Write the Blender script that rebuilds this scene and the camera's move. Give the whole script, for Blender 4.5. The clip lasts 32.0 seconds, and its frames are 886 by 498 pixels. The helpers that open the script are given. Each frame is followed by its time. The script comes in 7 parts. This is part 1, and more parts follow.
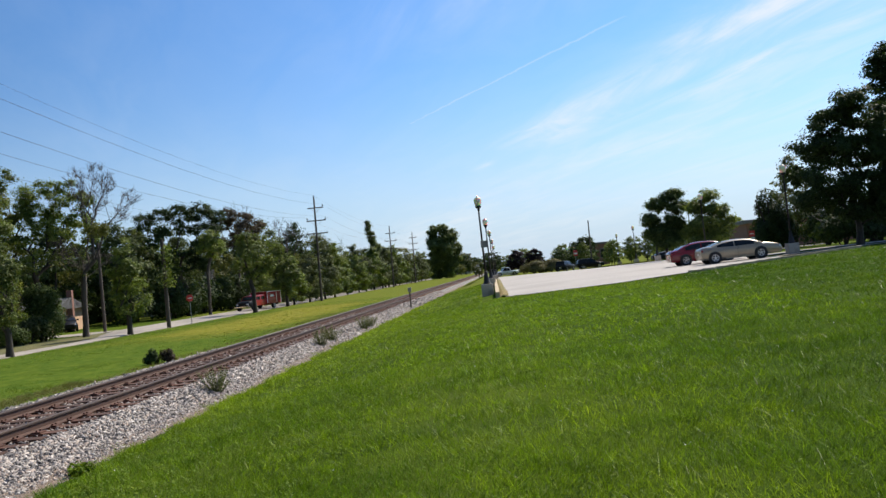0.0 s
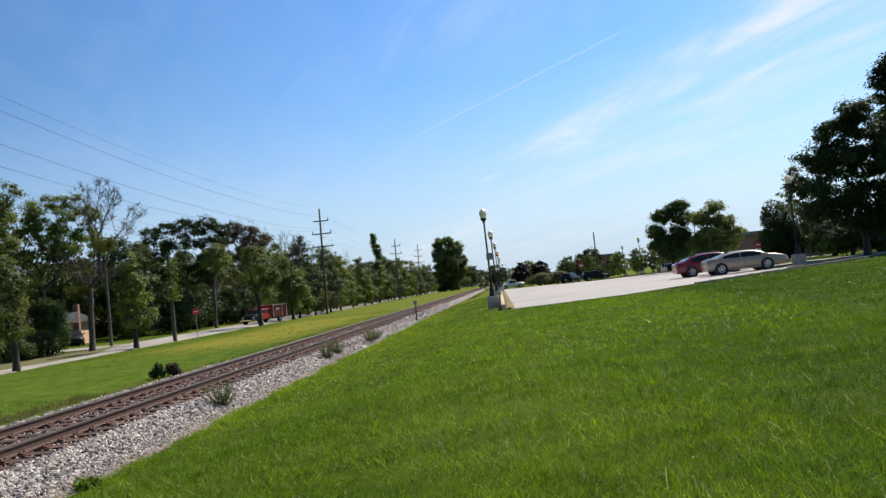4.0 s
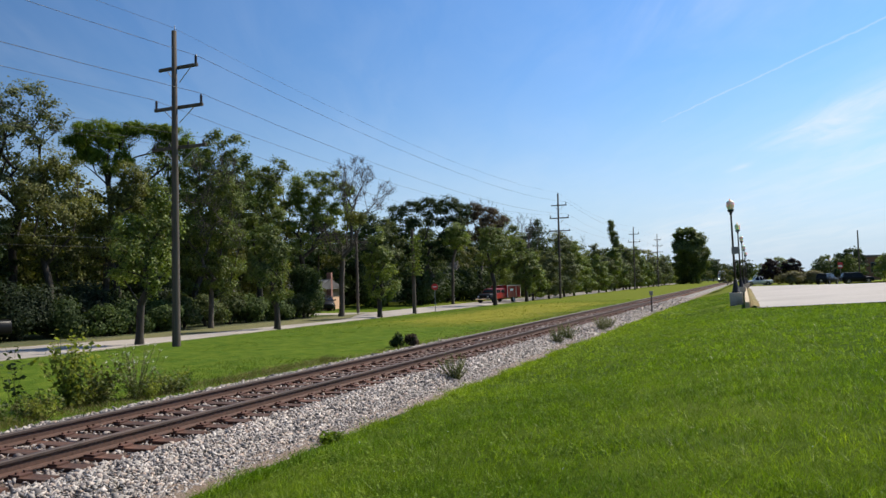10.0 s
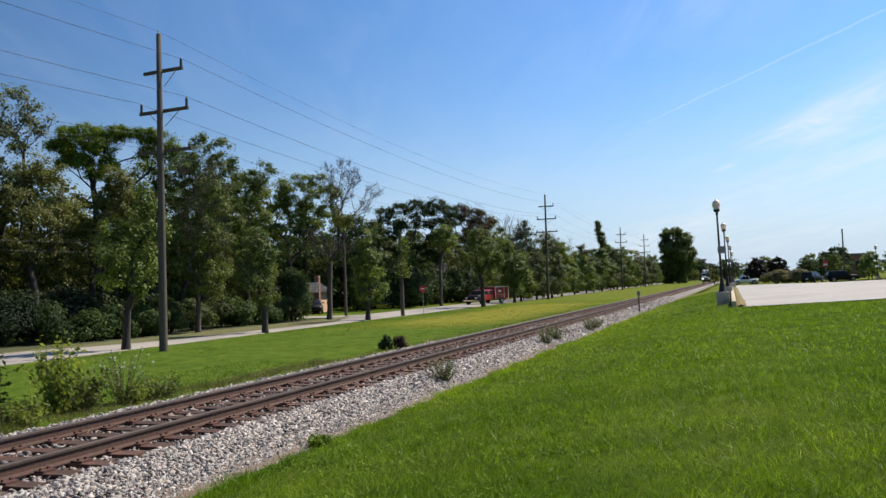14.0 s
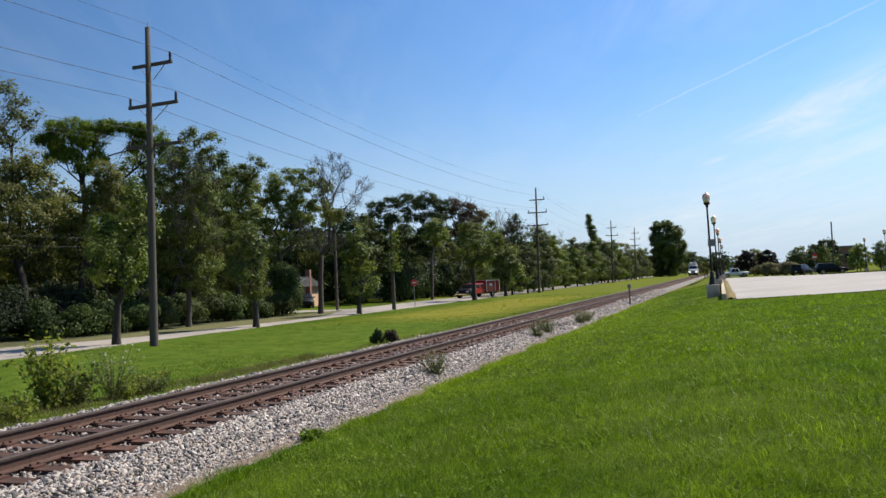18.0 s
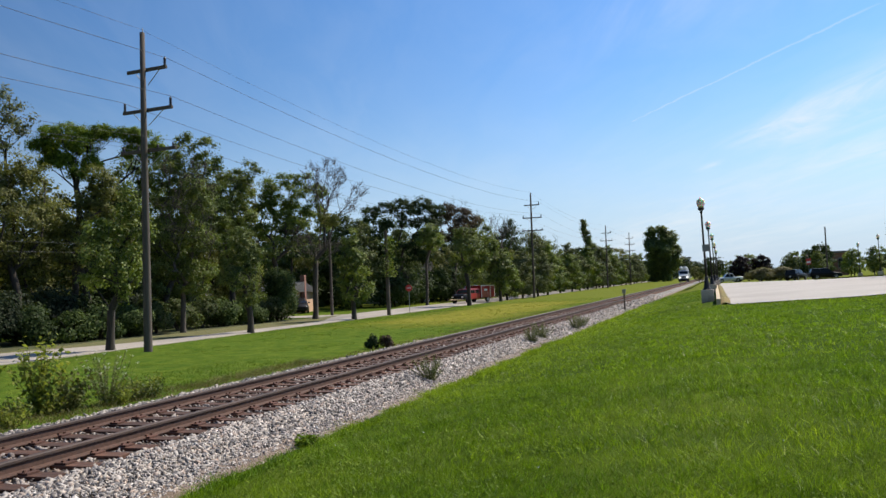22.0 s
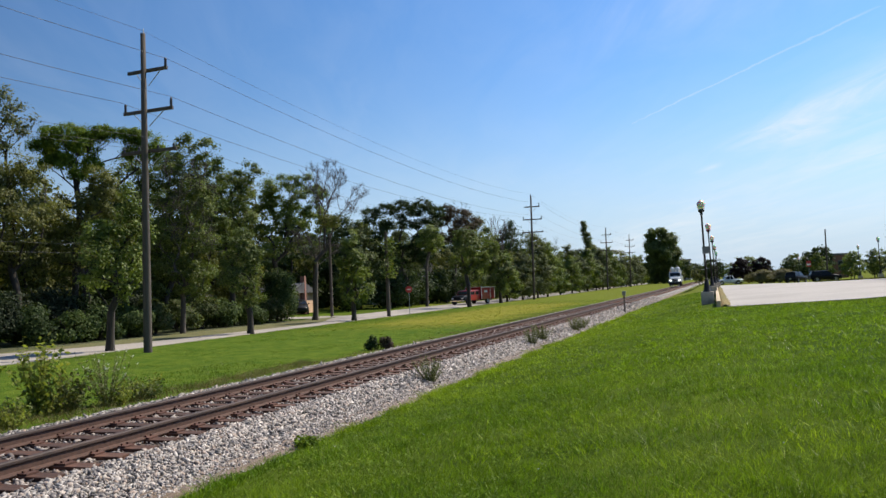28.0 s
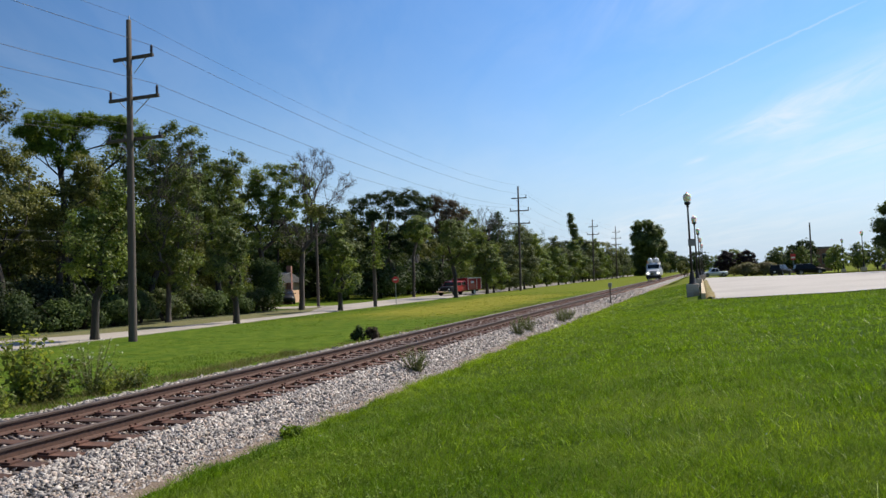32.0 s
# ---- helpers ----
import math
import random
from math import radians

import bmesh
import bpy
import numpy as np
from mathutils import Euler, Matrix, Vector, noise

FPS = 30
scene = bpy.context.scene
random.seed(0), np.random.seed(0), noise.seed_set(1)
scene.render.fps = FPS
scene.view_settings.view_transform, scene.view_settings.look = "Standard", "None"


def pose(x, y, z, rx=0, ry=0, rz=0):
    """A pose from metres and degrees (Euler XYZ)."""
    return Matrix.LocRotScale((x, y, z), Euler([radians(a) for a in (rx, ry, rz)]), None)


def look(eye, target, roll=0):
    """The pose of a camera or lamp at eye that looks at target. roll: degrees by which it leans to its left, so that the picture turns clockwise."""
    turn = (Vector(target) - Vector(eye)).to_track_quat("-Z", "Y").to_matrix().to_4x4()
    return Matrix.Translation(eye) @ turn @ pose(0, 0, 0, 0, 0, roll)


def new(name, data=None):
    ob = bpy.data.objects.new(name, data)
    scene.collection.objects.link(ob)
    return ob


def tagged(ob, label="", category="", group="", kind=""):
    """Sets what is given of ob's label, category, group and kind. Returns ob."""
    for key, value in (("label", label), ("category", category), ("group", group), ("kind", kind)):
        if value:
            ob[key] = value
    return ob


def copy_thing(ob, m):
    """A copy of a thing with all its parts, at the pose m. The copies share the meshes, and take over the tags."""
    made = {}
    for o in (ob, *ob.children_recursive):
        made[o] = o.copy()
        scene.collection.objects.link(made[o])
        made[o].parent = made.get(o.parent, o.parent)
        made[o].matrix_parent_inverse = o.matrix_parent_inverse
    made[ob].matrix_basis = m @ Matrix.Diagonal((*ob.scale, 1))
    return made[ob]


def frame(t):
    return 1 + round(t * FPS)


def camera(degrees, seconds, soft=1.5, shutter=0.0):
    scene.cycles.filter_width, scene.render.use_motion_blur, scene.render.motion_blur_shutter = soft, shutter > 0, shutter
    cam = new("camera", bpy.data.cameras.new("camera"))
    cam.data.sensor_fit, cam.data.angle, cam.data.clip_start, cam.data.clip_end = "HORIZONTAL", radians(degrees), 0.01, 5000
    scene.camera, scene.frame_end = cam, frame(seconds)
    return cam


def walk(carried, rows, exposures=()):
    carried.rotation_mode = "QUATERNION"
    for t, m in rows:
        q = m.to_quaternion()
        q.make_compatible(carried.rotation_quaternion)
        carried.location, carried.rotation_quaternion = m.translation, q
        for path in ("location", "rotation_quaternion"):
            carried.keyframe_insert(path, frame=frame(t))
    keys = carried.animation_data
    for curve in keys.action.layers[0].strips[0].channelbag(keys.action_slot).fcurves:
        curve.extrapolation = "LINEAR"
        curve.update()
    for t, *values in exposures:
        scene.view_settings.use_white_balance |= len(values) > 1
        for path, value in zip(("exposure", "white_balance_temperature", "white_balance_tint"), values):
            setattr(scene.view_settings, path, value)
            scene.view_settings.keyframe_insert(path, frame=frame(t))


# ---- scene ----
cam = camera(56.3, 32.0, soft=1.48)
EYE = (0.0, 0.0, 2.05)
# seconds, yaw, pitch, roll
PATH = [
    (0, 3.50, 1.65, 5.47),
    (0.5, 3.68, 1.97, 5.29),
    (1, 3.68, 2.31, 5.26),
    (1.5, 3.53, 2.34, 5.50),
    (2, 3.56, 2.33, 5.43),
    (2.5, 3.43, 2.35, 5.80),
    (4.5, 4.36, 2.60, 5.45),
    (5, 5.24, 2.59, 4.85),
    (5.5, 6.74, 3.70, 3.64),
    (6, 9.13, 2.52, 4.10),
    (6.5, 10.43, 2.74, 3.42),
    (7, 12.47, 2.86, 2.15),
    (7.5, 14.20, 2.71, 1.81),
    (8, 15.64, 2.45, 1.54),
    (8.5, 17.21, 3.06, 1.68),
    (9, 18.77, 2.76, 1.90),
    (9.5, 20.12, 2.74, 1.64),
    (10, 19.99, 2.54, 1.80),
    (10.5, 19.81, 3.22, 2.04),
    (11, 20.15, 3.21, 1.80),
    (11.5, 20.09, 3.19, 1.97),
    (12, 19.57, 3.17, 1.88),
    (12.5, 19.37, 3.25, 2.12),
    (13, 19.60, 3.28, 2.10),
    (13.5, 19.41, 3.08, 2.16),
    (14, 19.16, 2.64, 2.32),
    (14.5, 18.89, 2.33, 2.37),
    (16.5, 18.89, 1.97, 2.38),
    (17, 18.84, 2.29, 2.34),
    (17.5, 18.82, 2.20, 2.46),
    (18, 18.55, 2.18, 2.52),
    (18.5, 18.37, 2.09, 2.38),
    (19, 18.32, 2.20, 2.37),
    (19.5, 18.34, 2.12, 2.32),
    (20, 18.48, 2.28, 2.22),
    (20.5, 18.47, 2.40, 2.37),
    (21, 18.36, 2.37, 2.33),
    (21.5, 18.30, 2.49, 2.37),
    (22, 18.20, 2.53, 2.56),
    (22.5, 18.04, 2.56, 2.51),
    (23, 17.98, 2.54, 2.65),
    (23.5, 18.10, 2.57, 2.62),
    (24, 18.15, 2.90, 2.64),
    (24.5, 18.21, 2.93, 2.53),
    (25, 18.19, 2.85, 2.22),
    (25.5, 18.25, 2.61, 2.21),
    (27.5, 18.20, 2.59, 2.33),
    (28, 18.20, 2.63, 2.42),
    (28.5, 18.07, 2.69, 2.51),
    (29, 17.98, 2.79, 2.69),
    (29.5, 17.91, 2.85, 2.85),
    (30, 17.75, 2.84, 2.85),
    (30.5, 17.60, 2.74, 2.93),
    (31, 17.52, 2.56, 2.84),
    (31.5, 17.38, 2.47, 2.64),
    (32, 17.28, 1.95, 2.06),
]
walk(cam, [(t, pose(*EYE, 90 + p, r, w)) for t, w, p, r in PATH])

# ---- world, sun, exposure ----
SUN_AZ, SUN_EL = 39.0, 48.0      # degrees from +y towards +x, and above the horizon
scene.view_settings.exposure = 0.33


def make_world():
    w = bpy.data.worlds.new("sky")
    scene.world = w
    w.use_nodes = True
    nt = w.node_tree
    N, L = nt.nodes, nt.links
    N.clear()
    out = N.new("ShaderNodeOutputWorld")
    bg = N.new("ShaderNodeBackground")
    bg.inputs["Strength"].default_value = 0.105
    sky = N.new("ShaderNodeTexSky")
    sky.sky_type = "NISHITA"
    sky.sun_disc = False
    sky.sun_elevation, sky.sun_rotation = radians(SUN_EL), radians(SUN_AZ)
    sky.air_density, sky.dust_density, sky.ozone_density = 1.0, 0.1, 2.5
    # high thin cloud, laid on a flat layer far above
    tc = N.new("ShaderNodeTexCoord")
    sep = N.new("ShaderNodeSeparateXYZ")
    L.new(tc.outputs["Generated"], sep.inputs[0])

    def m(op, a, b=0.0, c=None):
        n = N.new("ShaderNodeMath")
        n.operation = op
        for i, v in enumerate((a, b) if c is None else (a, b, c)):
            if isinstance(v, (int, float)):
                n.inputs[i].default_value = v
            else:
                L.new(v, n.inputs[i])
        return n.outputs[0]

    zz = m("ADD", m("MAXIMUM", sep.outputs[2], 0.0), 0.06)
    px, py = m("DIVIDE", sep.outputs[0], zz), m("DIVIDE", sep.outputs[1], zz)
    ca, sa = math.cos(radians(CLOUD_AZ)), math.sin(radians(CLOUD_AZ))
    along = m("ADD", m("MULTIPLY", px, sa), m("MULTIPLY", py, ca))
    across = m("SUBTRACT", m("MULTIPLY", px, ca), m("MULTIPLY", py, sa))

    warp = N.new("ShaderNodeTexNoise")
    warp.inputs["Scale"].default_value, warp.inputs["Detail"].default_value = 1.3, 5.0
    wv = N.new("ShaderNodeCombineXYZ")
    L.new(along, wv.inputs[0])
    L.new(across, wv.inputs[1])
    L.new(wv.outputs[0], warp.inputs["Vector"])
    bent = m("ADD", across, m("MULTIPLY", m("SUBTRACT", warp.outputs["Fac"], 0.5), 0.34))

    def streaks(fa, fc, detail, lo, hi, seed):
        comb = N.new("ShaderNodeCombineXYZ")
        L.new(m("MULTIPLY", along, fa), comb.inputs[0])
        L.new(m("MULTIPLY", across, fc), comb.inputs[1])
        comb.inputs[2].default_value = seed
        no = N.new("ShaderNodeTexNoise")
        no.inputs["Scale"].default_value = 1.0
        no.inputs["Detail"].default_value = detail
        no.inputs["Roughness"].default_value = 0.6
        no.inputs["Distortion"].default_value = 0.9
        L.new(comb.outputs[0], no.inputs["Vector"])
        mr = N.new("ShaderNodeMapRange")
        mr.interpolation_type = "SMOOTHSTEP"
        mr.inputs["From Min"].default_value, mr.inputs["From Max"].default_value = lo, hi
        L.new(no.outputs["Fac"], mr.inputs["Value"])
        return mr.outputs[0]

    def band(at, half, gain):
        d = m("DIVIDE", m("SUBTRACT", bent, at), half)
        return m("MULTIPLY", m("POWER", 2.718, m("MULTIPLY", m("MULTIPLY", d, d), -1.0)), gain)

    def span(lo, hi, edge=0.5):
        """One between lo and hi along the streaks, fading out past them."""
        up = m("MINIMUM", m("MAXIMUM", m("DIVIDE", m("SUBTRACT", along, lo - edge), edge), 0.0), 1.0)
        down = m("MINIMUM", m("MAXIMUM", m("DIVIDE", m("SUBTRACT", hi + edge, along), edge), 0.0), 1.0)
        return m("MULTIPLY", up, down)

    wisps = streaks(1.0, 3.6, 8.0, 0.3, 0.7, CLOUD_SEED)
    soft_veil = streaks(0.5, 0.9, 5.0, 0.35, 0.75, 7.9)
    texture = m("MULTIPLY", m("MULTIPLY_ADD", wisps, 0.75, 0.25), m("MULTIPLY_ADD", soft_veil, 0.5, 0.5))
    main = m("ADD", m("MULTIPLY", band(2.06, 0.17, 1.35), span(1.2, 4.1, 0.5)), m("MULTIPLY", band(2.47, 0.11, 0.85), span(1.2, 2.9, 0.8)))
    thin = m("ADD", band(2.75, 0.5, 0.55), m("ADD", band(4.2, 0.9, 0.3), m("MULTIPLY", band(0.95, 0.22, 0.28), span(1.6, 2.5, 0.5))))
    puffs = m("ADD", m("MULTIPLY", band(2.04, 0.05, 0.5), span(4.98, 5.05, 0.25)), m("MULTIPLY", band(2.08, 0.06, 0.35), span(4.55, 4.65, 0.15)))
    cloud = m("MULTIPLY", m("ADD", m("ADD", main, puffs), m("ADD", thin, 0.1)), texture)
    # one old aircraft trail
    d = m("ABSOLUTE", m("MULTIPLY_ADD", m("SUBTRACT", streaks(6.0, 6.0, 4.0, 0.0, 1.0, 5.0), 0.5), 0.03, m("ADD", m("MULTIPLY", px, TRAIL[0]), m("MULTIPLY_ADD", py, TRAIL[1], TRAIL[2]))))
    mr = N.new("ShaderNodeMapRange")
    mr.interpolation_type = "SMOOTHSTEP"
    mr.inputs["From Min"].default_value, mr.inputs["From Max"].default_value = 0.013, 0.0
    L.new(d, mr.inputs["Value"])
    far = m("ADD", m("MULTIPLY", px, TRAIL[1]), m("MULTIPLY", py, -TRAIL[0]))
    broken = streaks(1.7, 1.7, 3.0, 0.42, 0.6, 2.2)
    inside = m("MULTIPLY", m("GREATER_THAN", far, TRAIL[3]), m("LESS_THAN", far, TRAIL[4]))
    trail = m("MULTIPLY", m("MULTIPLY", mr.outputs[0], inside), m("MULTIPLY_ADD", broken, 0.2, 0.02))
    haze = N.new("ShaderNodeMapRange")
    haze.interpolation_type = "SMOOTHSTEP"
    haze.inputs["From Min"].default_value, haze.inputs["From Max"].default_value = 0.24, -0.03
    haze.inputs["To Max"].default_value = 0.92
    L.new(sep.outputs[2], haze.inputs["Value"])
    total = m("MINIMUM", m("ADD", m("MULTIPLY", cloud, 0.95), trail), 0.85)
    pale = N.new("ShaderNodeMix")
    pale.data_type = "RGBA"
    L.new(haze.outputs[0], pale.inputs["Factor"])
    pale.inputs["B"].default_value = (3.45, 4.75, 6.35, 1.0)
    mix = N.new("ShaderNodeMix")
    mix.data_type = "RGBA"
    L.new(total, mix.inputs["Factor"])
    deep = N.new("ShaderNodeHueSaturation")
    deep.inputs["Saturation"].default_value = 1.27
    L.new(sky.outputs[0], deep.inputs["Color"])
    # the clear sky deepens away from the sun
    sd = (math.sin(radians(SUN_AZ)) * math.cos(radians(SUN_EL)), math.cos(radians(SUN_AZ)) * math.cos(radians(SUN_EL)), math.sin(radians(SUN_EL)))
    dot = m("ADD", m("ADD", m("MULTIPLY", sep.outputs[0], sd[0]), m("MULTIPLY", sep.outputs[1], sd[1])), m("MULTIPLY", sep.outputs[2], sd[2]))
    L.new(m("MULTIPLY_ADD", m("MINIMUM", m("MAXIMUM", dot, 0.0), 0.95), 0.92, 0.52), deep.inputs["Value"])
    tint = N.new("ShaderNodeMix")
    tint.data_type, tint.blend_type = "RGBA", "MULTIPLY"
    tint.inputs["Factor"].default_value = 1.0
    L.new(deep.outputs[0], tint.inputs["A"])
    tint.inputs["B"].default_value = (1.02, 0.97, 1.04, 1.0)
    L.new(tint.outputs["Result"], pale.inputs["A"])
    L.new(pale.outputs["Result"], mix.inputs["A"])
    mix.inputs["B"].default_value = (6.6, 6.95, 7.3, 1.0)
    L.new(mix.outputs["Result"], bg.inputs["Color"])
    L.new(bg.outputs[0], out.inputs[0])


CLOUD_AZ, CLOUD_SEED = -21.7, 3.1
TRAIL = (0.810, 0.586, -2.111, -3.5, -2.0)
make_world()
sun = new("sun", bpy.data.lights.new("sun", "SUN"))
sun.data.energy, sun.data.angle, sun.data.color = 4.9, radians(0.6), (1.0, 0.91, 0.77)
sun.matrix_world = look((40 * math.sin(radians(SUN_AZ)), 40 * math.cos(radians(SUN_AZ)), 40 * math.tan(radians(SUN_EL))), (0, 0, 0))


# ---- materials ----
def nodes_of(name):
    mt = bpy.data.materials.new(name)
    mt.use_nodes = True
    nt = mt.node_tree
    return mt, nt.nodes, nt.links, nt.nodes["Principled BSDF"]


def noise_node(N, L, scale, detail=4.0, rough=0.6, stretch=None, coord="Object"):
    tc = N.new("ShaderNodeTexCoord")
    no = N.new("ShaderNodeTexNoise")
    no.inputs["Scale"].default_value, no.inputs["Detail"].default_value, no.inputs["Roughness"].default_value = scale, detail, rough
    src = tc.outputs[coord]
    if stretch:
        mp = N.new("ShaderNodeMapping")
        mp.inputs["Scale"].default_value = stretch
        L.new(src, mp.inputs["Vector"])
        src = mp.outputs[0]
    L.new(src, no.inputs["Vector"])
    return no.outputs["Fac"]


def ramp(N, L, fac, stops):
    r = N.new("ShaderNodeValToRGB")
    e = r.color_ramp.elements
    while len(e) < len(stops):
        e.new(0.5)
    for el, (p, c) in zip(e, stops):
        el.position, el.color = p, (*c, 1)
    L.new(fac, r.inputs[0])
    return r.outputs[0]


def blend(N, L, fac, a, b, mode="MIX"):
    x = N.new("ShaderNodeMix")
    x.data_type, x.blend_type = "RGBA", mode
    for key, v in (("Factor", fac), ("A", a), ("B", b)):
        if isinstance(v, (int, float)):
            x.inputs[key].default_value = v
        elif isinstance(v, tuple):
            x.inputs[key].default_value = (*v, 1)
        else:
            L.new(v, x.inputs[key])
    return x.outputs["Result"]


def surface(name, a, b, scale=6.0, big=0.5, rough=0.8, metal=0.0, bump=0.3, depth=0.01, stain=None, stretch=None, vary=0.0, coat=0.0):
    """Two tones in fine noise, a third in broad patches, relief, and a slight change from object to object."""
    mt, N, L, P = nodes_of(name)
    fine = noise_node(N, L, scale, 6.0, 0.65, stretch)
    col = ramp(N, L, fine, [(0.3, a), (0.7, b)])
    if stain:
        broad = noise_node(N, L, big, 3.0)
        mr = N.new("ShaderNodeMapRange")
        mr.inputs["From Min"].default_value, mr.inputs["From Max"].default_value = 0.45, 0.72
        L.new(broad, mr.inputs["Value"])
        col = blend(N, L, mr.outputs[0], col, stain)
    if vary:
        oi = N.new("ShaderNodeObjectInfo")
        hs = N.new("ShaderNodeHueSaturation")
        mr = N.new("ShaderNodeMapRange")
        mr.inputs["To Min"].default_value, mr.inputs["To Max"].default_value = 1 - vary, 1 + vary
        L.new(oi.outputs["Random"], mr.inputs["Value"])
        L.new(mr.outputs[0], hs.inputs["Value"])
        L.new(col, hs.inputs["Color"])
        col = hs.outputs[0]
    L.new(col, P.inputs["Base Color"])
    P.inputs["Roughness"].default_value, P.inputs["Metallic"].default_value = rough, metal
    P.inputs["Coat Weight"].default_value = coat
    if bump:
        bp = N.new("ShaderNodeBump")
        bp.inputs["Strength"].default_value, bp.inputs["Distance"].default_value = bump, depth
        L.new(fine, bp.inputs["Height"])
        L.new(bp.outputs[0], P.inputs["Normal"])
    return mt


def foliage(name, dark, light, odd=None, share=0.12, pass_light=0.26, gloss=0.12):
    """Leaves: each its own tone, part of the light passing through."""
    mt, N, L, P = nodes_of(name)
    ge = N.new("ShaderNodeNewGeometry")
    col = ramp(N, L, ge.outputs["Random Per Island"], [(0.0, dark), (1.0 - share if odd else 1.0, light)] + ([(1.0, odd)] if odd else []))
    broad = noise_node(N, L, 0.35, 2.0)
    col = blend(N, L, 0.35, col, ramp(N, L, broad, [(0.35, tuple(0.75 * v for v in dark)), (0.65, tuple(1.1 * v for v in light))]))
    L.new(col, P.inputs["Base Color"])
    P.inputs["Roughness"].default_value = 0.6
    P.inputs["Specular IOR Level"].default_value = gloss
    tr = N.new("ShaderNodeBsdfTranslucent")
    L.new(blend(N, L, 1.0, col, (1.25, 1.3, 0.6), "MULTIPLY"), tr.inputs["Color"])
    ms = N.new("ShaderNodeMixShader")
    ms.inputs[0].default_value = pass_light
    L.new(P.outputs[0], ms.inputs[1])
    L.new(tr.outputs[0], ms.inputs[2])
    L.new(ms.outputs[0], N["Material Output"].inputs["Surface"])
    return mt


def reach_mask(N, L, xs, ys, soft):
    """Where the lawn lies between xs and ys, with a ragged soft edge, in patches."""
    tc = N.new("ShaderNodeTexCoord")
    sep = N.new("ShaderNodeSeparateXYZ")
    L.new(tc.outputs["Object"], sep.inputs[0])
    rag = noise_node(N, L, 0.25, 4.0)

    def math_node(op, a, b, c=0.0):
        n = N.new("ShaderNodeMath")
        n.operation = op
        for i, v in enumerate((a, b, c)):
            if isinstance(v, (int, float)):
                n.inputs[i].default_value = v
            else:
                L.new(v, n.inputs[i])
        return n.outputs[0]

    out = None
    for axis, (lo, hi), w in ((0, xs, 0.3 * soft), (1, ys, soft)):
        v = math_node("MULTIPLY_ADD", math_node("SUBTRACT", rag, 0.5), 3.0 * w, sep.outputs[axis])
        for a, b in ((lo - w, lo + w), (hi + w, hi - w)):
            mr = N.new("ShaderNodeMapRange")
            mr.inputs["From Min"].default_value, mr.inputs["From Max"].default_value = a, b
            L.new(v, mr.inputs["Value"])
            out = mr.outputs[0] if out is None else math_node("MULTIPLY", out, mr.outputs[0])
    return math_node("MULTIPLY", out, 0.75)


def blade_mat():
    mt, N, L, P = nodes_of("grass_blade")
    ge = N.new("ShaderNodeNewGeometry")
    patch = noise_node(N, L, 0.55, 4.0, 0.6)
    clot = noise_node(N, L, 2.6, 4.0, 0.65)
    pale = noise_node(N, L, 1.3, 3.0, 0.6)
    broad = noise_node(N, L, 0.16, 3.0, 0.5)
    col = ramp(N, L, broad, [(0.4, (0.125, 0.21, 0.013)), (0.62, (0.24, 0.32, 0.022))])
    col = blend(N, L, ramp(N, L, patch, [(0.46, (0, 0, 0)), (0.58, (0.6, 0.6, 0.6))]), col, (0.085, 0.165, 0.012))
    # a paler, limier stretch along the ballast; deeper green to the east, darkened further to stand in for lens
    # vignetting
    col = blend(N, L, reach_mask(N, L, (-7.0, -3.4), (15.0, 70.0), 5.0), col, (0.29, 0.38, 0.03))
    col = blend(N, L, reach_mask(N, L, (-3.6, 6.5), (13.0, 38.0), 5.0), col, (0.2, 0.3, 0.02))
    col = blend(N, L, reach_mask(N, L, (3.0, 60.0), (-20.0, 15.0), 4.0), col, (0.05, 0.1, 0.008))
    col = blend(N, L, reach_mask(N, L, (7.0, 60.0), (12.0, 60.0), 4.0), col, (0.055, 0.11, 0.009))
    col = blend(N, L, ramp(N, L, clot, [(0.5, (0, 0, 0)), (0.6, (0.55, 0.55, 0.55))]), col, (0.03, 0.065, 0.009))
    col = blend(N, L, ramp(N, L, pale, [(0.56, (0, 0, 0)), (0.68, (0.6, 0.6, 0.6))]), col, (0.24, 0.31, 0.04))
    # across the line: lush near the weeds, parched farther along
    col = blend(N, L, reach_mask(N, L, (-40.0, -10.5), (0.0, 40.0), 6.0), col, ramp(N, L, pale, [(0.38, (0.062, 0.122, 0.014)), (0.64, (0.14, 0.19, 0.024))]))
    col = blend(N, L, reach_mask(N, L, (-19.5, -12.0), (42.0, 82.0), 5.0), col, ramp(N, L, pale, [(0.4, (0.19, 0.2, 0.03)), (0.62, (0.3, 0.26, 0.045))]))
    # blade by blade: many dull, a few straw-coloured or painted bright to pass for sunlit glints
    col = blend(N, L, 1.0, col, ramp(N, L, ge.outputs["Random Per Island"], [(0.0, (0.5, 0.5, 0.5)), (0.7, (1.05, 1.05, 1.05)), (0.88, (1.55, 1.5, 1.6)), (1.0, (2.3, 1.9, 3.2))]), "MULTIPLY")
    L.new(col, P.inputs["Base Color"])
    P.inputs["Roughness"].default_value = 0.42
    P.inputs["Specular IOR Level"].default_value = 0.085
    tr = N.new("ShaderNodeBsdfTranslucent")
    L.new(blend(N, L, 1.0, col, (1.2, 1.35, 0.5), "MULTIPLY"), tr.inputs["Color"])
    ms = N.new("ShaderNodeMixShader")
    ms.inputs[0].default_value = 0.38
    L.new(P.outputs[0], ms.inputs[1])
    L.new(tr.outputs[0], ms.inputs[2])
    L.new(ms.outputs[0], N["Material Output"].inputs["Surface"])
    return mt


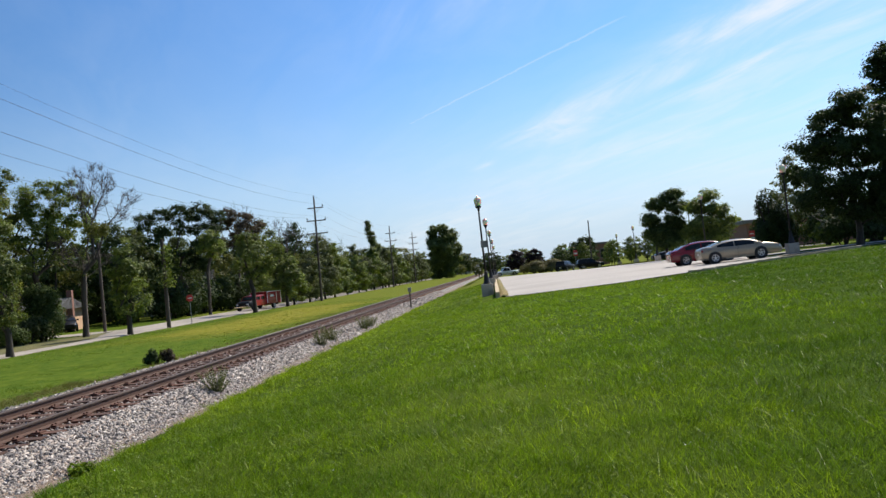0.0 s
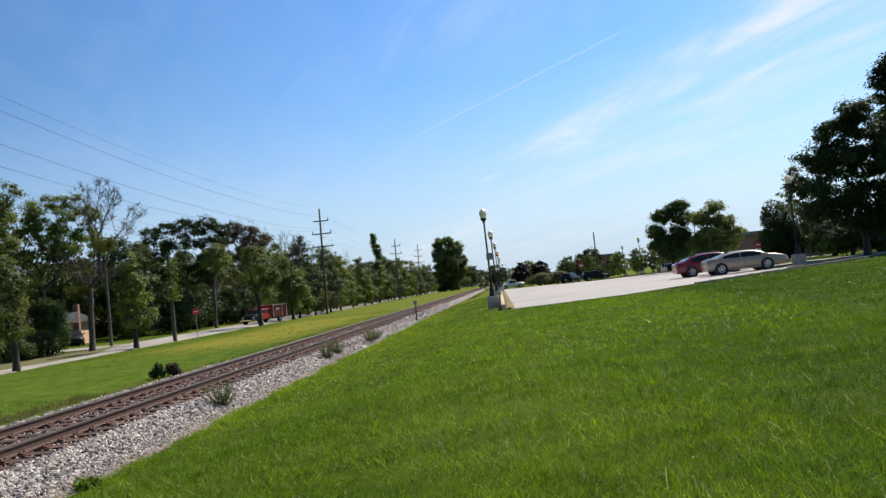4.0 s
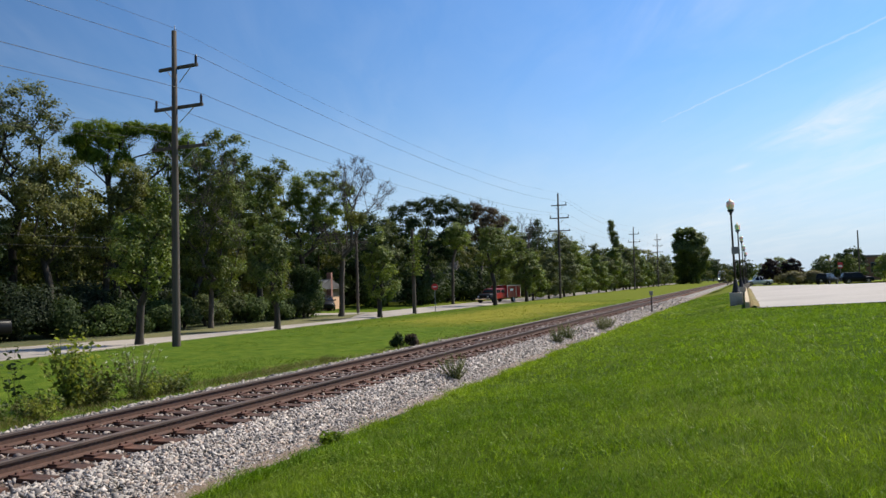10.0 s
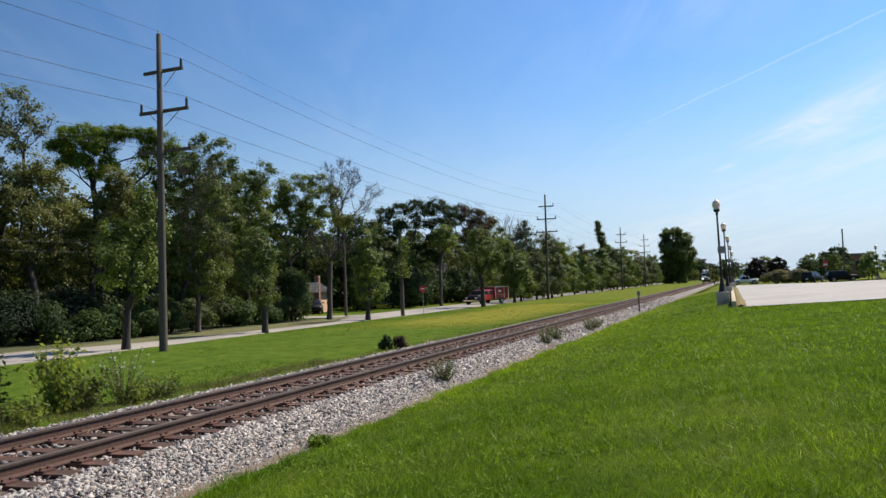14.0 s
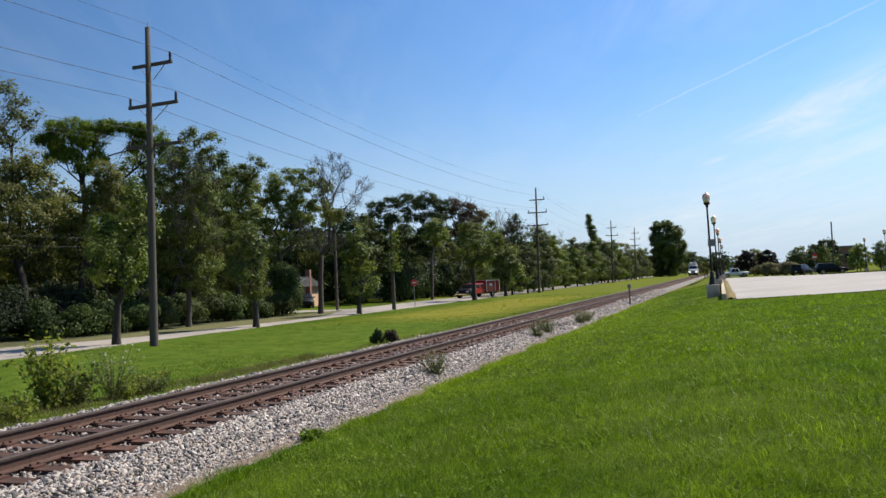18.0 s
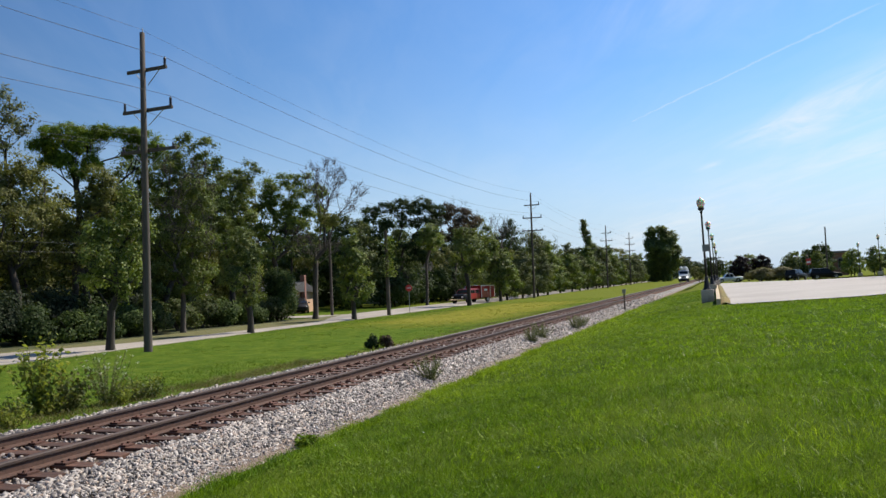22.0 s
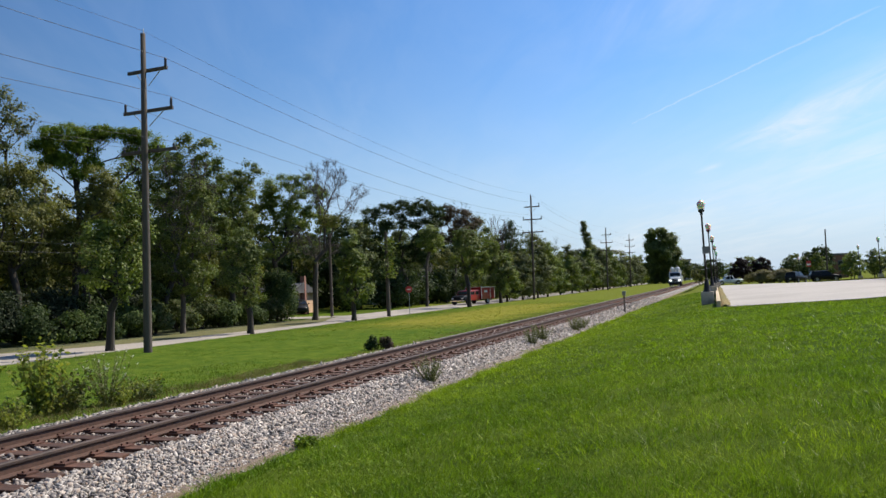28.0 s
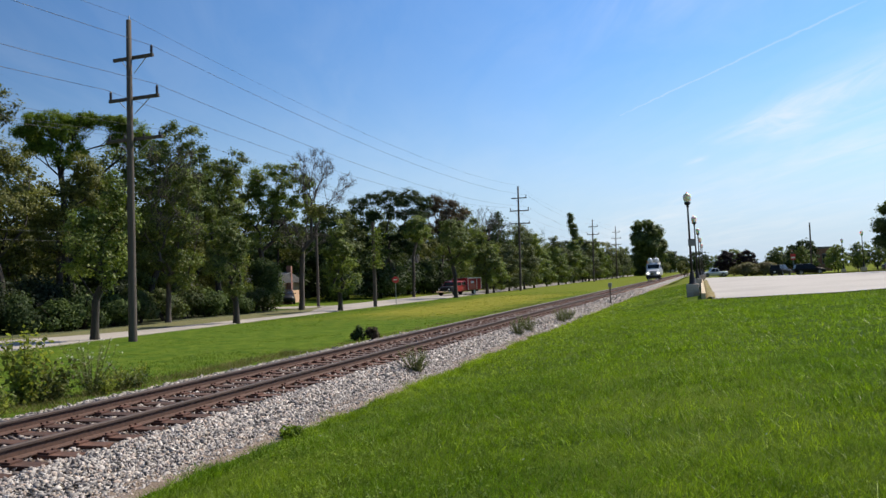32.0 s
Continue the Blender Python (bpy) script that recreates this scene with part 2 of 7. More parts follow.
def turf():
    mt, N, L, P = nodes_of("turf")
    fine = noise_node(N, L, 28.0, 5.0, 0.7)
    mid = noise_node(N, L, 1.6, 4.0)
    broad = noise_node(N, L, 0.13, 3.0)
    col = ramp(N, L, fine, [(0.3, (0.024, 0.045, 0.006)), (0.7, (0.075, 0.12, 0.014))])
    col = blend(N, L, ramp(N, L, mid, [(0.45, (0, 0, 0)), (0.65, (0.6, 0.6, 0.6))]), col, (0.09, 0.135, 0.016))
    col = blend(N, L, ramp(N, L, broad, [(0.4, (0, 0, 0)), (0.62, (0.6, 0.6, 0.6))]), col, (0.13, 0.17, 0.018))
    # darker to the east, with the same vignetting put into the turf colour
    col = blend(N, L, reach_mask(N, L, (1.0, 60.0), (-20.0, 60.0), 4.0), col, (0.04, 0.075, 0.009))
    # across the line: lush near the weeds, parched farther along
    col = blend(N, L, reach_mask(N, L, (-40.0, -10.5), (0.0, 40.0), 6.0), col, ramp(N, L, mid, [(0.38, (0.058, 0.115, 0.014)), (0.64, (0.135, 0.18, 0.024))]))
    col = blend(N, L, reach_mask(N, L, (-19.5, -12.0), (42.0, 82.0), 5.0), col, ramp(N, L, mid, [(0.4, (0.2, 0.205, 0.03)), (0.62, (0.3, 0.25, 0.045))]))
    col = blend(N, L, reach_mask(N, L, (-2000.0, 2000.0), (84.0, 5000.0), 8.0), col, (0.15, 0.17, 0.025))
    L.new(col, P.inputs["Base Color"])
    P.inputs["Roughness"].default_value = 1.0
    P.inputs["Specular IOR Level"].default_value = 0.02
    bp = N.new("ShaderNodeBump")
    bp.inputs["Strength"].default_value, bp.inputs["Distance"].default_value = 0.6, 0.06
    L.new(fine, bp.inputs["Height"])
    L.new(bp.outputs[0], P.inputs["Normal"])
    return mt


def gravel(name):
    mt, N, L, P = nodes_of(name)
    tc = N.new("ShaderNodeTexCoord")
    vo = N.new("ShaderNodeTexVoronoi")
    vo.inputs["Scale"].default_value = 17.0
    L.new(tc.outputs["Object"], vo.inputs["Vector"])
    col = ramp(N, L, vo.outputs["Color"], [(0.1, (0.07, 0.064, 0.057)), (0.5, (0.2, 0.184, 0.163)), (0.9, (0.4, 0.37, 0.33))])
    broad = noise_node(N, L, 0.7, 3.0)
    col = blend(N, L, ramp(N, L, broad, [(0.5, (0, 0, 0)), (0.75, (0.6, 0.6, 0.6))]), col, (0.3, 0.22, 0.16))
    L.new(col, P.inputs["Base Color"])
    P.inputs["Roughness"].default_value = 0.9
    bp = N.new("ShaderNodeBump")
    bp.inputs["Strength"].default_value, bp.inputs["Distance"].default_value = 0.9, 0.05
    bp.invert = True
    L.new(vo.outputs["Distance"], bp.inputs["Height"])
    L.new(bp.outputs[0], P.inputs["Normal"])
    return mt


def stone_mat(name="ballast_stone", rust=0.0):
    mt, N, L, P = nodes_of(name)
    ge = N.new("ShaderNodeNewGeometry")
    oi = N.new("ShaderNodeObjectInfo")
    ad = N.new("ShaderNodeMath")
    ad.operation = "ADD"
    L.new(ge.outputs["Random Per Island"], ad.inputs[0])
    L.new(oi.outputs["Random"], ad.inputs[1])
    fr = N.new("ShaderNodeMath")
    fr.operation = "FRACT"
    L.new(ad.outputs[0], fr.inputs[0])
    col = ramp(N, L, fr.outputs[0], [(0.0, (0.11, 0.1, 0.1)), (0.3, (0.29, 0.262, 0.24)), (0.72, (0.54, 0.485, 0.43)), (0.86, (0.4, 0.3, 0.235)), (1.0, (0.72, 0.66, 0.6))])
    fine = noise_node(N, L, 40.0, 4.0)
    col = blend(N, L, 0.5, col, ramp(N, L, fine, [(0.3, (0.45, 0.44, 0.43)), (0.7, (1, 1, 1))]), "MULTIPLY")
    if rust:
        col = blend(N, L, rust, col, (0.16, 0.1, 0.07))
    L.new(col, P.inputs["Base Color"])
    P.inputs["Roughness"].default_value = 0.85
    return mt


def paint(name, c, rough=0.25, metal=0.0, coat=0.5, gloss=0.5):
    mt = surface(name, tuple(0.9 * v for v in c), c, 3.0, rough=rough, metal=metal, bump=0.0, coat=coat)
    mt.node_tree.nodes["Principled BSDF"].inputs["Specular IOR Level"].default_value = gloss
    return mt


def glow(name, c, strength):
    mt, N, L, P = nodes_of(name)
    P.inputs["Base Color"].default_value = (*c, 1)
    P.inputs["Emission Color"].default_value = (*c, 1)
    P.inputs["Emission Strength"].default_value = strength
    return mt


M = {
    "turf": turf(), "gravel": gravel("gravel"), "stone": stone_mat(), "ruststone": stone_mat("rust_stained_stone", 0.3), "rustgravel": surface("rust_stained_gravel", (0.07, 0.05, 0.038), (0.2, 0.145, 0.11), 30, 1.2, 0.95, bump=0.9, depth=0.03, stain=(0.1, 0.07, 0.05)),
    "concrete": surface("concrete", (0.3465, 0.2835, 0.1969), (0.4331, 0.3622, 0.2598), 9, 1.2, 0.9, stain=(0.2677, 0.2126, 0.1496)),
    "creamwall": surface("cream_concrete", (0.5, 0.4, 0.25), (0.64, 0.53, 0.35), 9, 1.2, 0.9, stain=(0.42, 0.32, 0.19)),
    "lot": surface("lot_surface", (0.36, 0.33, 0.295), (0.47, 0.435, 0.39), 9, 0.16, 0.95, stain=(0.33, 0.3, 0.265)),
    "road": surface("road_surface", (0.3, 0.262, 0.222), (0.42, 0.372, 0.318), 12, 0.15, 0.95, stain=(0.2205, 0.1969, 0.1732)),
    "dry": surface("dry_weeds", (0.1575, 0.1181, 0.0315), (0.2835, 0.2126, 0.07874), 18, 0.8, 1.0, bump=0.8, depth=0.05, stain=(0.09449, 0.1102, 0.02362)),
    "dirt": surface("bare_soil", (0.12, 0.09, 0.065), (0.32, 0.245, 0.185), 38, 1.3, 1.0, bump=0.9, depth=0.03, stain=(0.1575, 0.1063, 0.06693)),
    "verge": surface("parched_verge", (0.075, 0.08, 0.022), (0.19, 0.165, 0.065), 16, 0.7, 1.0, bump=0.8, depth=0.04, stain=(0.11, 0.12, 0.03)),
    # olive-brown litter, darkened so the trees' shade is in its colour
    "litter": surface("shaded_leaf_litter", (0.035, 0.036, 0.014), (0.1, 0.1, 0.03), 20, 0.5, 1.0, bump=0.8, depth=0.04, stain=(0.07, 0.1, 0.02)),
    "bark": surface("bark", (0.022, 0.018, 0.014), (0.06, 0.05, 0.04), 10, 1.0, 0.95, bump=0.8, depth=0.03, stretch=(1, 1, 0.15), vary=0.25),
    "greybark": surface("dead_bark", (0.042, 0.035, 0.028), (0.105, 0.088, 0.072), 10, 1.0, 0.95, bump=0.6, depth=0.02, stretch=(1, 1, 0.15)),
    "pole": surface("weathered_pole", (0.05, 0.04, 0.032), (0.12, 0.098, 0.08), 14, 0.6, 0.9, bump=0.5, depth=0.01, stretch=(1, 1, 0.06), stain=(0.0765, 0.06375, 0.051)),
    "tie": surface("creosoted_wood", (0.03, 0.015, 0.01), (0.12, 0.058, 0.036), 12, 2.0, 0.92, bump=0.7, depth=0.015, stretch=(0.12, 1, 1), stain=(0.2, 0.085, 0.048), vary=0.3),
    "rail": surface("rusty_rail", (0.042, 0.021, 0.014), (0.11, 0.052, 0.033), 20, 1.5, 0.8, bump=0.3, depth=0.004, stain=(0.07225, 0.03655, 0.0238)),
    "railtop": surface("dark_rail_head", (0.03, 0.019, 0.015), (0.065, 0.04, 0.03), 14, 0.8, 0.7, metal=0.0, bump=0.1, depth=0.002, stain=(0.085, 0.05, 0.036)),
    "plate": surface("rusty_plate", (0.06375, 0.02805, 0.0187), (0.1275, 0.0561, 0.03655), 25, 3.0, 0.9, bump=0.4, depth=0.004, vary=0.2),
    "black": surface("black_enamel", (0.008, 0.008, 0.009), (0.016, 0.016, 0.017), 12, rough=0.6, bump=0.05),
    "insul": surface("brown_porcelain", (0.02, 0.014, 0.012), (0.035, 0.025, 0.02), 8, rough=0.3, bump=0),
    "wire": surface("wire", (0.03, 0.03, 0.032), (0.05, 0.05, 0.052), 5, rough=0.5, bump=0),
    "globe": surface("lamp_globe", (0.84, 0.78, 0.6), (0.9, 0.86, 0.72), 5, rough=0.35, bump=0, stain=(0.78, 0.68, 0.46), big=3.0),
    # footing tone raised to stand in for light bounced off the grass
    "footing": surface("aggregate_footing", (0.36, 0.31, 0.25), (0.58, 0.51, 0.42), 22, 2.0, 0.95, stain=(0.32, 0.26, 0.2)),
    "galv": surface("galvanised_steel", (0.3, 0.31, 0.32), (0.42, 0.43, 0.44), 14, rough=0.55, metal=0.6, bump=0.05),
    "alu": surface("sign_back", (0.1732, 0.1732, 0.1732), (0.2362, 0.2362, 0.2362), 8, rough=0.6, metal=0.0, bump=0),
    "signred": surface("sign_red", (0.5, 0.03, 0.03), (0.58, 0.045, 0.045), 5, rough=0.5, bump=0),
    "white": surface("white_paint", (0.72, 0.72, 0.72), (0.82, 0.82, 0.81), 5, rough=0.35, bump=0, coat=0.3),
    "rubber": surface("rubber", (0.012, 0.012, 0.012), (0.03, 0.03, 0.03), 20, rough=0.85, bump=0.1),
    "alloy": surface("alloy_wheel", (0.5, 0.5, 0.52), (0.62, 0.62, 0.64), 10, rough=0.3, metal=0.8, bump=0),
    "chrome": surface("chrome", (0.7, 0.7, 0.72), (0.8, 0.8, 0.82), 5, rough=0.12, metal=1.0, bump=0),
    "glass": surface("dark_glass", (0.012, 0.014, 0.015), (0.02, 0.022, 0.024), 2, rough=0.12, bump=0),
    "beige": paint("champagne_paint", (0.357, 0.2975, 0.2125), 0.3, 0.3),
    "maroon": paint("dark_red_paint", (0.1955, 0.0102, 0.0153), 0.25),
    "carblack": paint("black_paint", (0.008, 0.008, 0.008), 0.4, 0.0, 0.0, 0.2),
    "cargrey": paint("dark_blue_paint", (0.01, 0.012, 0.014), 0.4, 0.0, 0.0, 0.2),
    "silver": paint("silver_paint", (0.62, 0.62, 0.62), 0.35, 0.0),
    "firered": paint("bright_red_paint", (0.33, 0.009, 0.011), 0.3),
    "truckwhite": paint("truck_white", (0.72, 0.72, 0.72), 0.3),
    "amber": surface("amber_lens", (0.6, 0.2, 0.03), (0.7, 0.25, 0.04), 5, rough=0.3, bump=0),
    "tail": surface("red_lens", (0.35, 0.01, 0.01), (0.42, 0.015, 0.015), 5, rough=0.15, bump=0),
    "lens": surface("lamp_lens", (0.7, 0.7, 0.7), (0.8, 0.8, 0.8), 5, rough=0.1, bump=0),
    "headlamp": glow("lit_headlamp", (1.0, 0.96, 0.85), 2.2),
    "brick": surface("red_brick", (0.2, 0.1, 0.075), (0.32, 0.17, 0.13), 12, 1.0, 0.9, bump=0.3),
    "tanbrick": surface("tan_brick", (0.52, 0.34, 0.22), (0.66, 0.45, 0.31), 12, 1.0, 0.9, bump=0.3),
    "shingle": surface("grey_shingles", (0.12, 0.12, 0.125), (0.2, 0.2, 0.2), 14, 1.0, 0.95, bump=0.4),
    "siding": surface("pale_siding", (0.5, 0.5, 0.5), (0.6, 0.6, 0.6), 4, rough=0.7, bump=0),
    "leaf": foliage("leaf_green", (0.036, 0.058, 0.015), (0.18, 0.225, 0.055), (0.3, 0.28, 0.12), 0.1, 0.36, 0.34),
    "leaflocust": foliage("leaf_locust", (0.06, 0.1, 0.014), (0.2, 0.27, 0.04), None, 0.1, 0.35),
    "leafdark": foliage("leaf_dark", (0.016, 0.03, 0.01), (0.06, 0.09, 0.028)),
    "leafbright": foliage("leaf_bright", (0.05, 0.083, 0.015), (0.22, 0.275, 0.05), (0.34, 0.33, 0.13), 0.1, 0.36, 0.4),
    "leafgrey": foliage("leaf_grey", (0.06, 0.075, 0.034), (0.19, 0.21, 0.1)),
    "leafbrown": foliage("leaf_purple_brown", (0.045, 0.03, 0.022), (0.12, 0.085, 0.06), (0.1, 0.11, 0.035), 0.25),
    "leafolive": foliage("leaf_olive", (0.04, 0.05, 0.016), (0.21, 0.22, 0.062), (0.3, 0.25, 0.1), 0.1, 0.36, 0.24),
    # evergreen leaf made darker, the wood's shade being put into its colour
    "leafyewshade": foliage("leaf_yew_shaded", (0.012, 0.021, 0.01), (0.04, 0.056, 0.026)),
    "leafhedge": foliage("leaf_hedge", (0.018, 0.036, 0.01), (0.11, 0.155, 0.045), (0.17, 0.2, 0.08), 0.1, 0.3),
    "leafpine": foliage("leaf_pine", (0.025, 0.042, 0.015), (0.13, 0.16, 0.06), (0.17, 0.14, 0.09), 0.15, 0.34),
    "blade": blade_mat(), "clover": foliage("clover_leaf", (0.06, 0.11, 0.012), (0.18, 0.26, 0.03), (0.26, 0.3, 0.06), 0.15, 0.3, 0.06),
    "rough": foliage("rough_grass", (0.09, 0.1, 0.03), (0.2, 0.18, 0.07), (0.28, 0.2, 0.11), 0.3, 0.25),
    "leafplum": foliage("leaf_plum", (0.018, 0.013, 0.016), (0.05, 0.034, 0.036)),
    "reed": foliage("reed_leaf", (0.09, 0.085, 0.035), (0.21, 0.19, 0.09), (0.3, 0.25, 0.14), 0.3),
    "weedbright": foliage("weed_leaf_bright", (0.13, 0.165, 0.03), (0.32, 0.35, 0.08), (0.34, 0.3, 0.1), 0.2, 0.45),
    "weedpale": foliage("weed_leaf_pale", (0.1, 0.12, 0.05), (0.26, 0.28, 0.14), (0.3, 0.25, 0.15), 0.2),
    "weedleaf": foliage("weed_leaf", (0.06, 0.075, 0.02), (0.15, 0.165, 0.055), (0.24, 0.19, 0.09), 0.25),
    "petal": surface("pale_flower", (0.7, 0.7, 0.66), (0.8, 0.8, 0.76), 10, rough=0.8, bump=0),
}
M["glass"].node_tree.nodes["Principled BSDF"].inputs["Specular IOR Level"].default_value = 0.3
_globe = M["globe"].node_tree.nodes["Principled BSDF"].inputs
_globe["Subsurface Weight"].default_value, _globe["Subsurface Scale"].default_value = 0.8, 0.2


# ---- mesh helpers ----
def mesh_of(name, verts, faces, mats, index=None, smooth=False):
    me = bpy.data.meshes.new(name)
    me.from_pydata([tuple(v) for v in verts], [], [tuple(f) for f in faces])
    for mt in (mats if isinstance(mats, (list, tuple)) else [mats]):
        me.materials.append(mt)
    if index is not None:
        me.polygons.foreach_set("material_index", index)
    if smooth:
        me.polygons.foreach_set("use_smooth", [True] * len(me.polygons))
    me.update()
    return me


def quads_mesh(name, verts, k, mt, smooth=False):
    """Many loose faces of k corners each, from an array of corners in order."""
    n = len(verts) // k
    me = bpy.data.meshes.new(name)
    me.vertices.add(n * k)
    me.vertices.foreach_set("co", np.asarray(verts, dtype=np.float32).ravel())
    me.loops.add(n * k)
    me.loops.foreach_set("vertex_index", np.arange(n * k, dtype=np.int32))
    me.polygons.add(n)
    me.polygons.foreach_set("loop_start", np.arange(0, n * k, k, dtype=np.int32))
    if smooth:
        me.polygons.foreach_set("use_smooth", [True] * n)
    me.materials.append(mt)
    me.update(calc_edges=True)
    return me


def indexed_mesh(name, verts, faces, mt, smooth=False):
    """A mesh from arrays of points and of faces with equal corner counts."""
    faces = np.asarray(faces, dtype=np.int32)
    n, k = faces.shape
    me = bpy.data.meshes.new(name)
    me.vertices.add(len(verts))
    me.vertices.foreach_set("co", np.asarray(verts, dtype=np.float32).ravel())
    me.loops.add(n * k)
    me.loops.foreach_set("vertex_index", faces.ravel())
    me.polygons.add(n)
    me.polygons.foreach_set("loop_start", np.arange(0, n * k, k, dtype=np.int32))
    if smooth:
        me.polygons.foreach_set("use_smooth", [True] * n)
    me.materials.append(mt)
    me.update(calc_edges=True)
    return me


def put(name, me, parent=None, label="", m=None):
    ob = new(name, me)
    if parent:
        ob.parent = parent
    if m is not None:
        ob.matrix_basis = m
    return tagged(ob, label)


def part(name, bm, mt, parent, label="", smooth=False):
    me = bpy.data.meshes.new(name)
    bm.to_mesh(me)
    bm.free()
    for x in (mt if isinstance(mt, (list, tuple)) else [mt]):
        me.materials.append(x)
    if smooth:
        me.polygons.foreach_set("use_smooth", [True] * len(me.polygons))
    return put(name, me, parent, label)


def thing(name, label, category, m=None, group="", kind=""):
    ob = new(name)
    ob.empty_display_size = 0.2
    if m is not None:
        ob.matrix_basis = m
    return tagged(ob, label, category, group, kind)


def box(bm, cx, cy, cz, sx, sy, sz, bevel=0.0, taper=1.0, rot=None):
    """A box about its centre; taper scales its top; edges bevelled."""
    made = bmesh.ops.create_cube(bm, size=1.0)["verts"]
    for v in made:
        k = taper if v.co.z > 0 else 1.0
        v.co = Vector((v.co.x * sx * k, v.co.y * sy * k, v.co.z * sz))
    if rot is not None:
        bmesh.ops.transform(bm, matrix=rot, verts=made)
    bmesh.ops.translate(bm, vec=(cx, cy, cz), verts=made)
    if bevel:
        edges = {e for v in made for e in v.link_edges}
        bmesh.ops.bevel(bm, geom=list(edges), offset=bevel, segments=2, affect="EDGES", profile=0.5)


def one_box(*a, **k):
    bm = bmesh.new()
    box(bm, *a, **k)
    return bm


def tube_arrays(pts, radii, n=6):
    """Points and four-cornered faces of a tapered tube along pts."""
    pts = np.asarray(pts, dtype=float)
    verts, faces = [], []
    d = np.gradient(pts, axis=0)
    a = np.linspace(0, 2 * np.pi, n, endpoint=False)
    for i, (p, t, r) in enumerate(zip(pts, d, radii)):
        t = t / (np.linalg.norm(t) + 1e-9)
        u = np.cross(t, (0.31, 0.95, 0.05) if abs(t[2]) > 0.8 else (0, 0, 1.0))
        u /= np.linalg.norm(u) + 1e-9
        v = np.cross(t, u)
        verts.append(p + r * (np.cos(a)[:, None] * u + np.sin(a)[:, None] * v))
    for i in range(len(pts) - 1):
        for j in range(n):
            k = (j + 1) % n
            faces.append((i * n + j, i * n + k, i * n + n + k, i * n + n + j))
    return np.concatenate(verts), faces


def tubes_mesh(name, tubes, mt, n=6):
    vs, fs, o = [], [], 0
    for pts, radii in tubes:
        v, f = tube_arrays(pts, radii, n)
        vs.append(v)
        fs.append(np.asarray(f) + o)
        o += len(v)
    return indexed_mesh(name, np.concatenate(vs), np.concatenate(fs), mt, True)


def lathe(bm, profile, n=16, cx=0.0, cy=0.0, axis="z", close=True):
    """A turned body from (radius, height) pairs."""
    rings = []
    for r, h in profile:
        ring = []
        for i in range(n):
            a = 2 * math.pi * i / n
            c, s = r * math.cos(a), r * math.sin(a)
            co = (cx + c, cy + s, h) if axis == "z" else ((cx + c, h, cy + s) if axis == "y" else (h, cx + c, cy + s))
            ring.append(bm.verts.new(co))
        rings.append(ring)
    for a, b in zip(rings, rings[1:]):
        for i in range(n):
            bm.faces.new((a[i], a[(i + 1) % n], b[(i + 1) % n], b[i]))
    if close:
        bm.faces.new(rings[0][::-1])
        bm.faces.new(rings[-1])
    bmesh.ops.recalc_face_normals(bm, faces=bm.faces)


def turned(profile, n=16, **k):
    bm = bmesh.new()
    lathe(bm, profile, n, **k)
    return bm


# ---- the lie of the land ----
TRACK_X, RAIL_Z = -8.48, 0.30     # the line's middle abreast of the camera, and its rail tops


def drift(y):
    """The line runs slightly askew to the road and the lot."""
    return 0.009 * min(max(y, -120.0), 1200.0)


EDGE_E, EDGE_W = -6.1, -10.75


def ground_z(x, y):
    xr = x
    x = x - min(drift(y), 4.6) if x < 0 else x
    if x <= EDGE_W:
        z = 0.0
        if x < -33:
            z = 0.012 * min(-33 - x, 30)
        return z
    top = 0.45 + 0.0045 * min(max(y, -10.0), 45.0) - 0.0065 * min(max(y - 90.0, 0.0), 110.0)
    if x <= EDGE_E:
        return -0.2
    if xr < 0:
        return -0.2 + (top + 0.2) * min(1.0, (x - EDGE_E) / (-EDGE_E - min(drift(y), 4.6)))
    return top + 0.03 * min(x, 20.0) * (1.0 - 0.85 * min(max((y - 75.0) / 70.0, 0.0), 1.0)) + 0.01 * max(0.0, min(x - 20.0, 30.0))


def axis_steps(lo, hi, fine_lo, fine_hi, step, grow=1.25):
    a = list(np.arange(fine_lo, fine_hi + 1e-6, step))
    s, v = step, fine_hi
    while v < hi:
        s *= grow
        v = min(v + s, hi)
        a.append(v)
    s, v = step, fine_lo
    while v > lo:
        s *= grow
        v = max(v - s, lo)
        a.insert(0, v)
    return sorted({round(float(v), 3) for v in a})


def build_ground():
    xs = [x for x in axis_steps(-2600, 2600, -34, 30, 1.0) if not (-11.5 < x < -4.95)]
    xs = sorted(xs + [-11.4, EDGE_W, EDGE_W + 0.05, -8.4, EDGE_E, EDGE_E + 0.4, -5.0])
    ys = axis_steps(-400, 4200, -10, 70, 1.5)
    verts, faces = [], []
    for y in ys:
        for x in xs:
            near_line = -14 < x < -4.9
            if near_line:
                x = x + min(drift(y), 4.0)
            z = ground_z(x, y)
            if abs(x) < 60 and -20 < y < 120 and not near_line:
                z += 0.035 * noise.noise((x * 0.45, y * 0.45, 0))
            if 0 < x < 46 and 38.5 < y < 160:
                z -= 0.03
            verts.append((x, y, z - 0.03 * (-29.6 < x < -23.9)))
    n = len(xs)
    for j in range(len(ys) - 1):
        for i in range(n - 1):
            faces.append((j * n + i, j * n + i + 1, (j + 1) * n + i + 1, (j + 1) * n + i))
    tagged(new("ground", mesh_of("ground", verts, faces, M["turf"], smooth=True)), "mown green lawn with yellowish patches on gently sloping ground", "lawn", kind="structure")


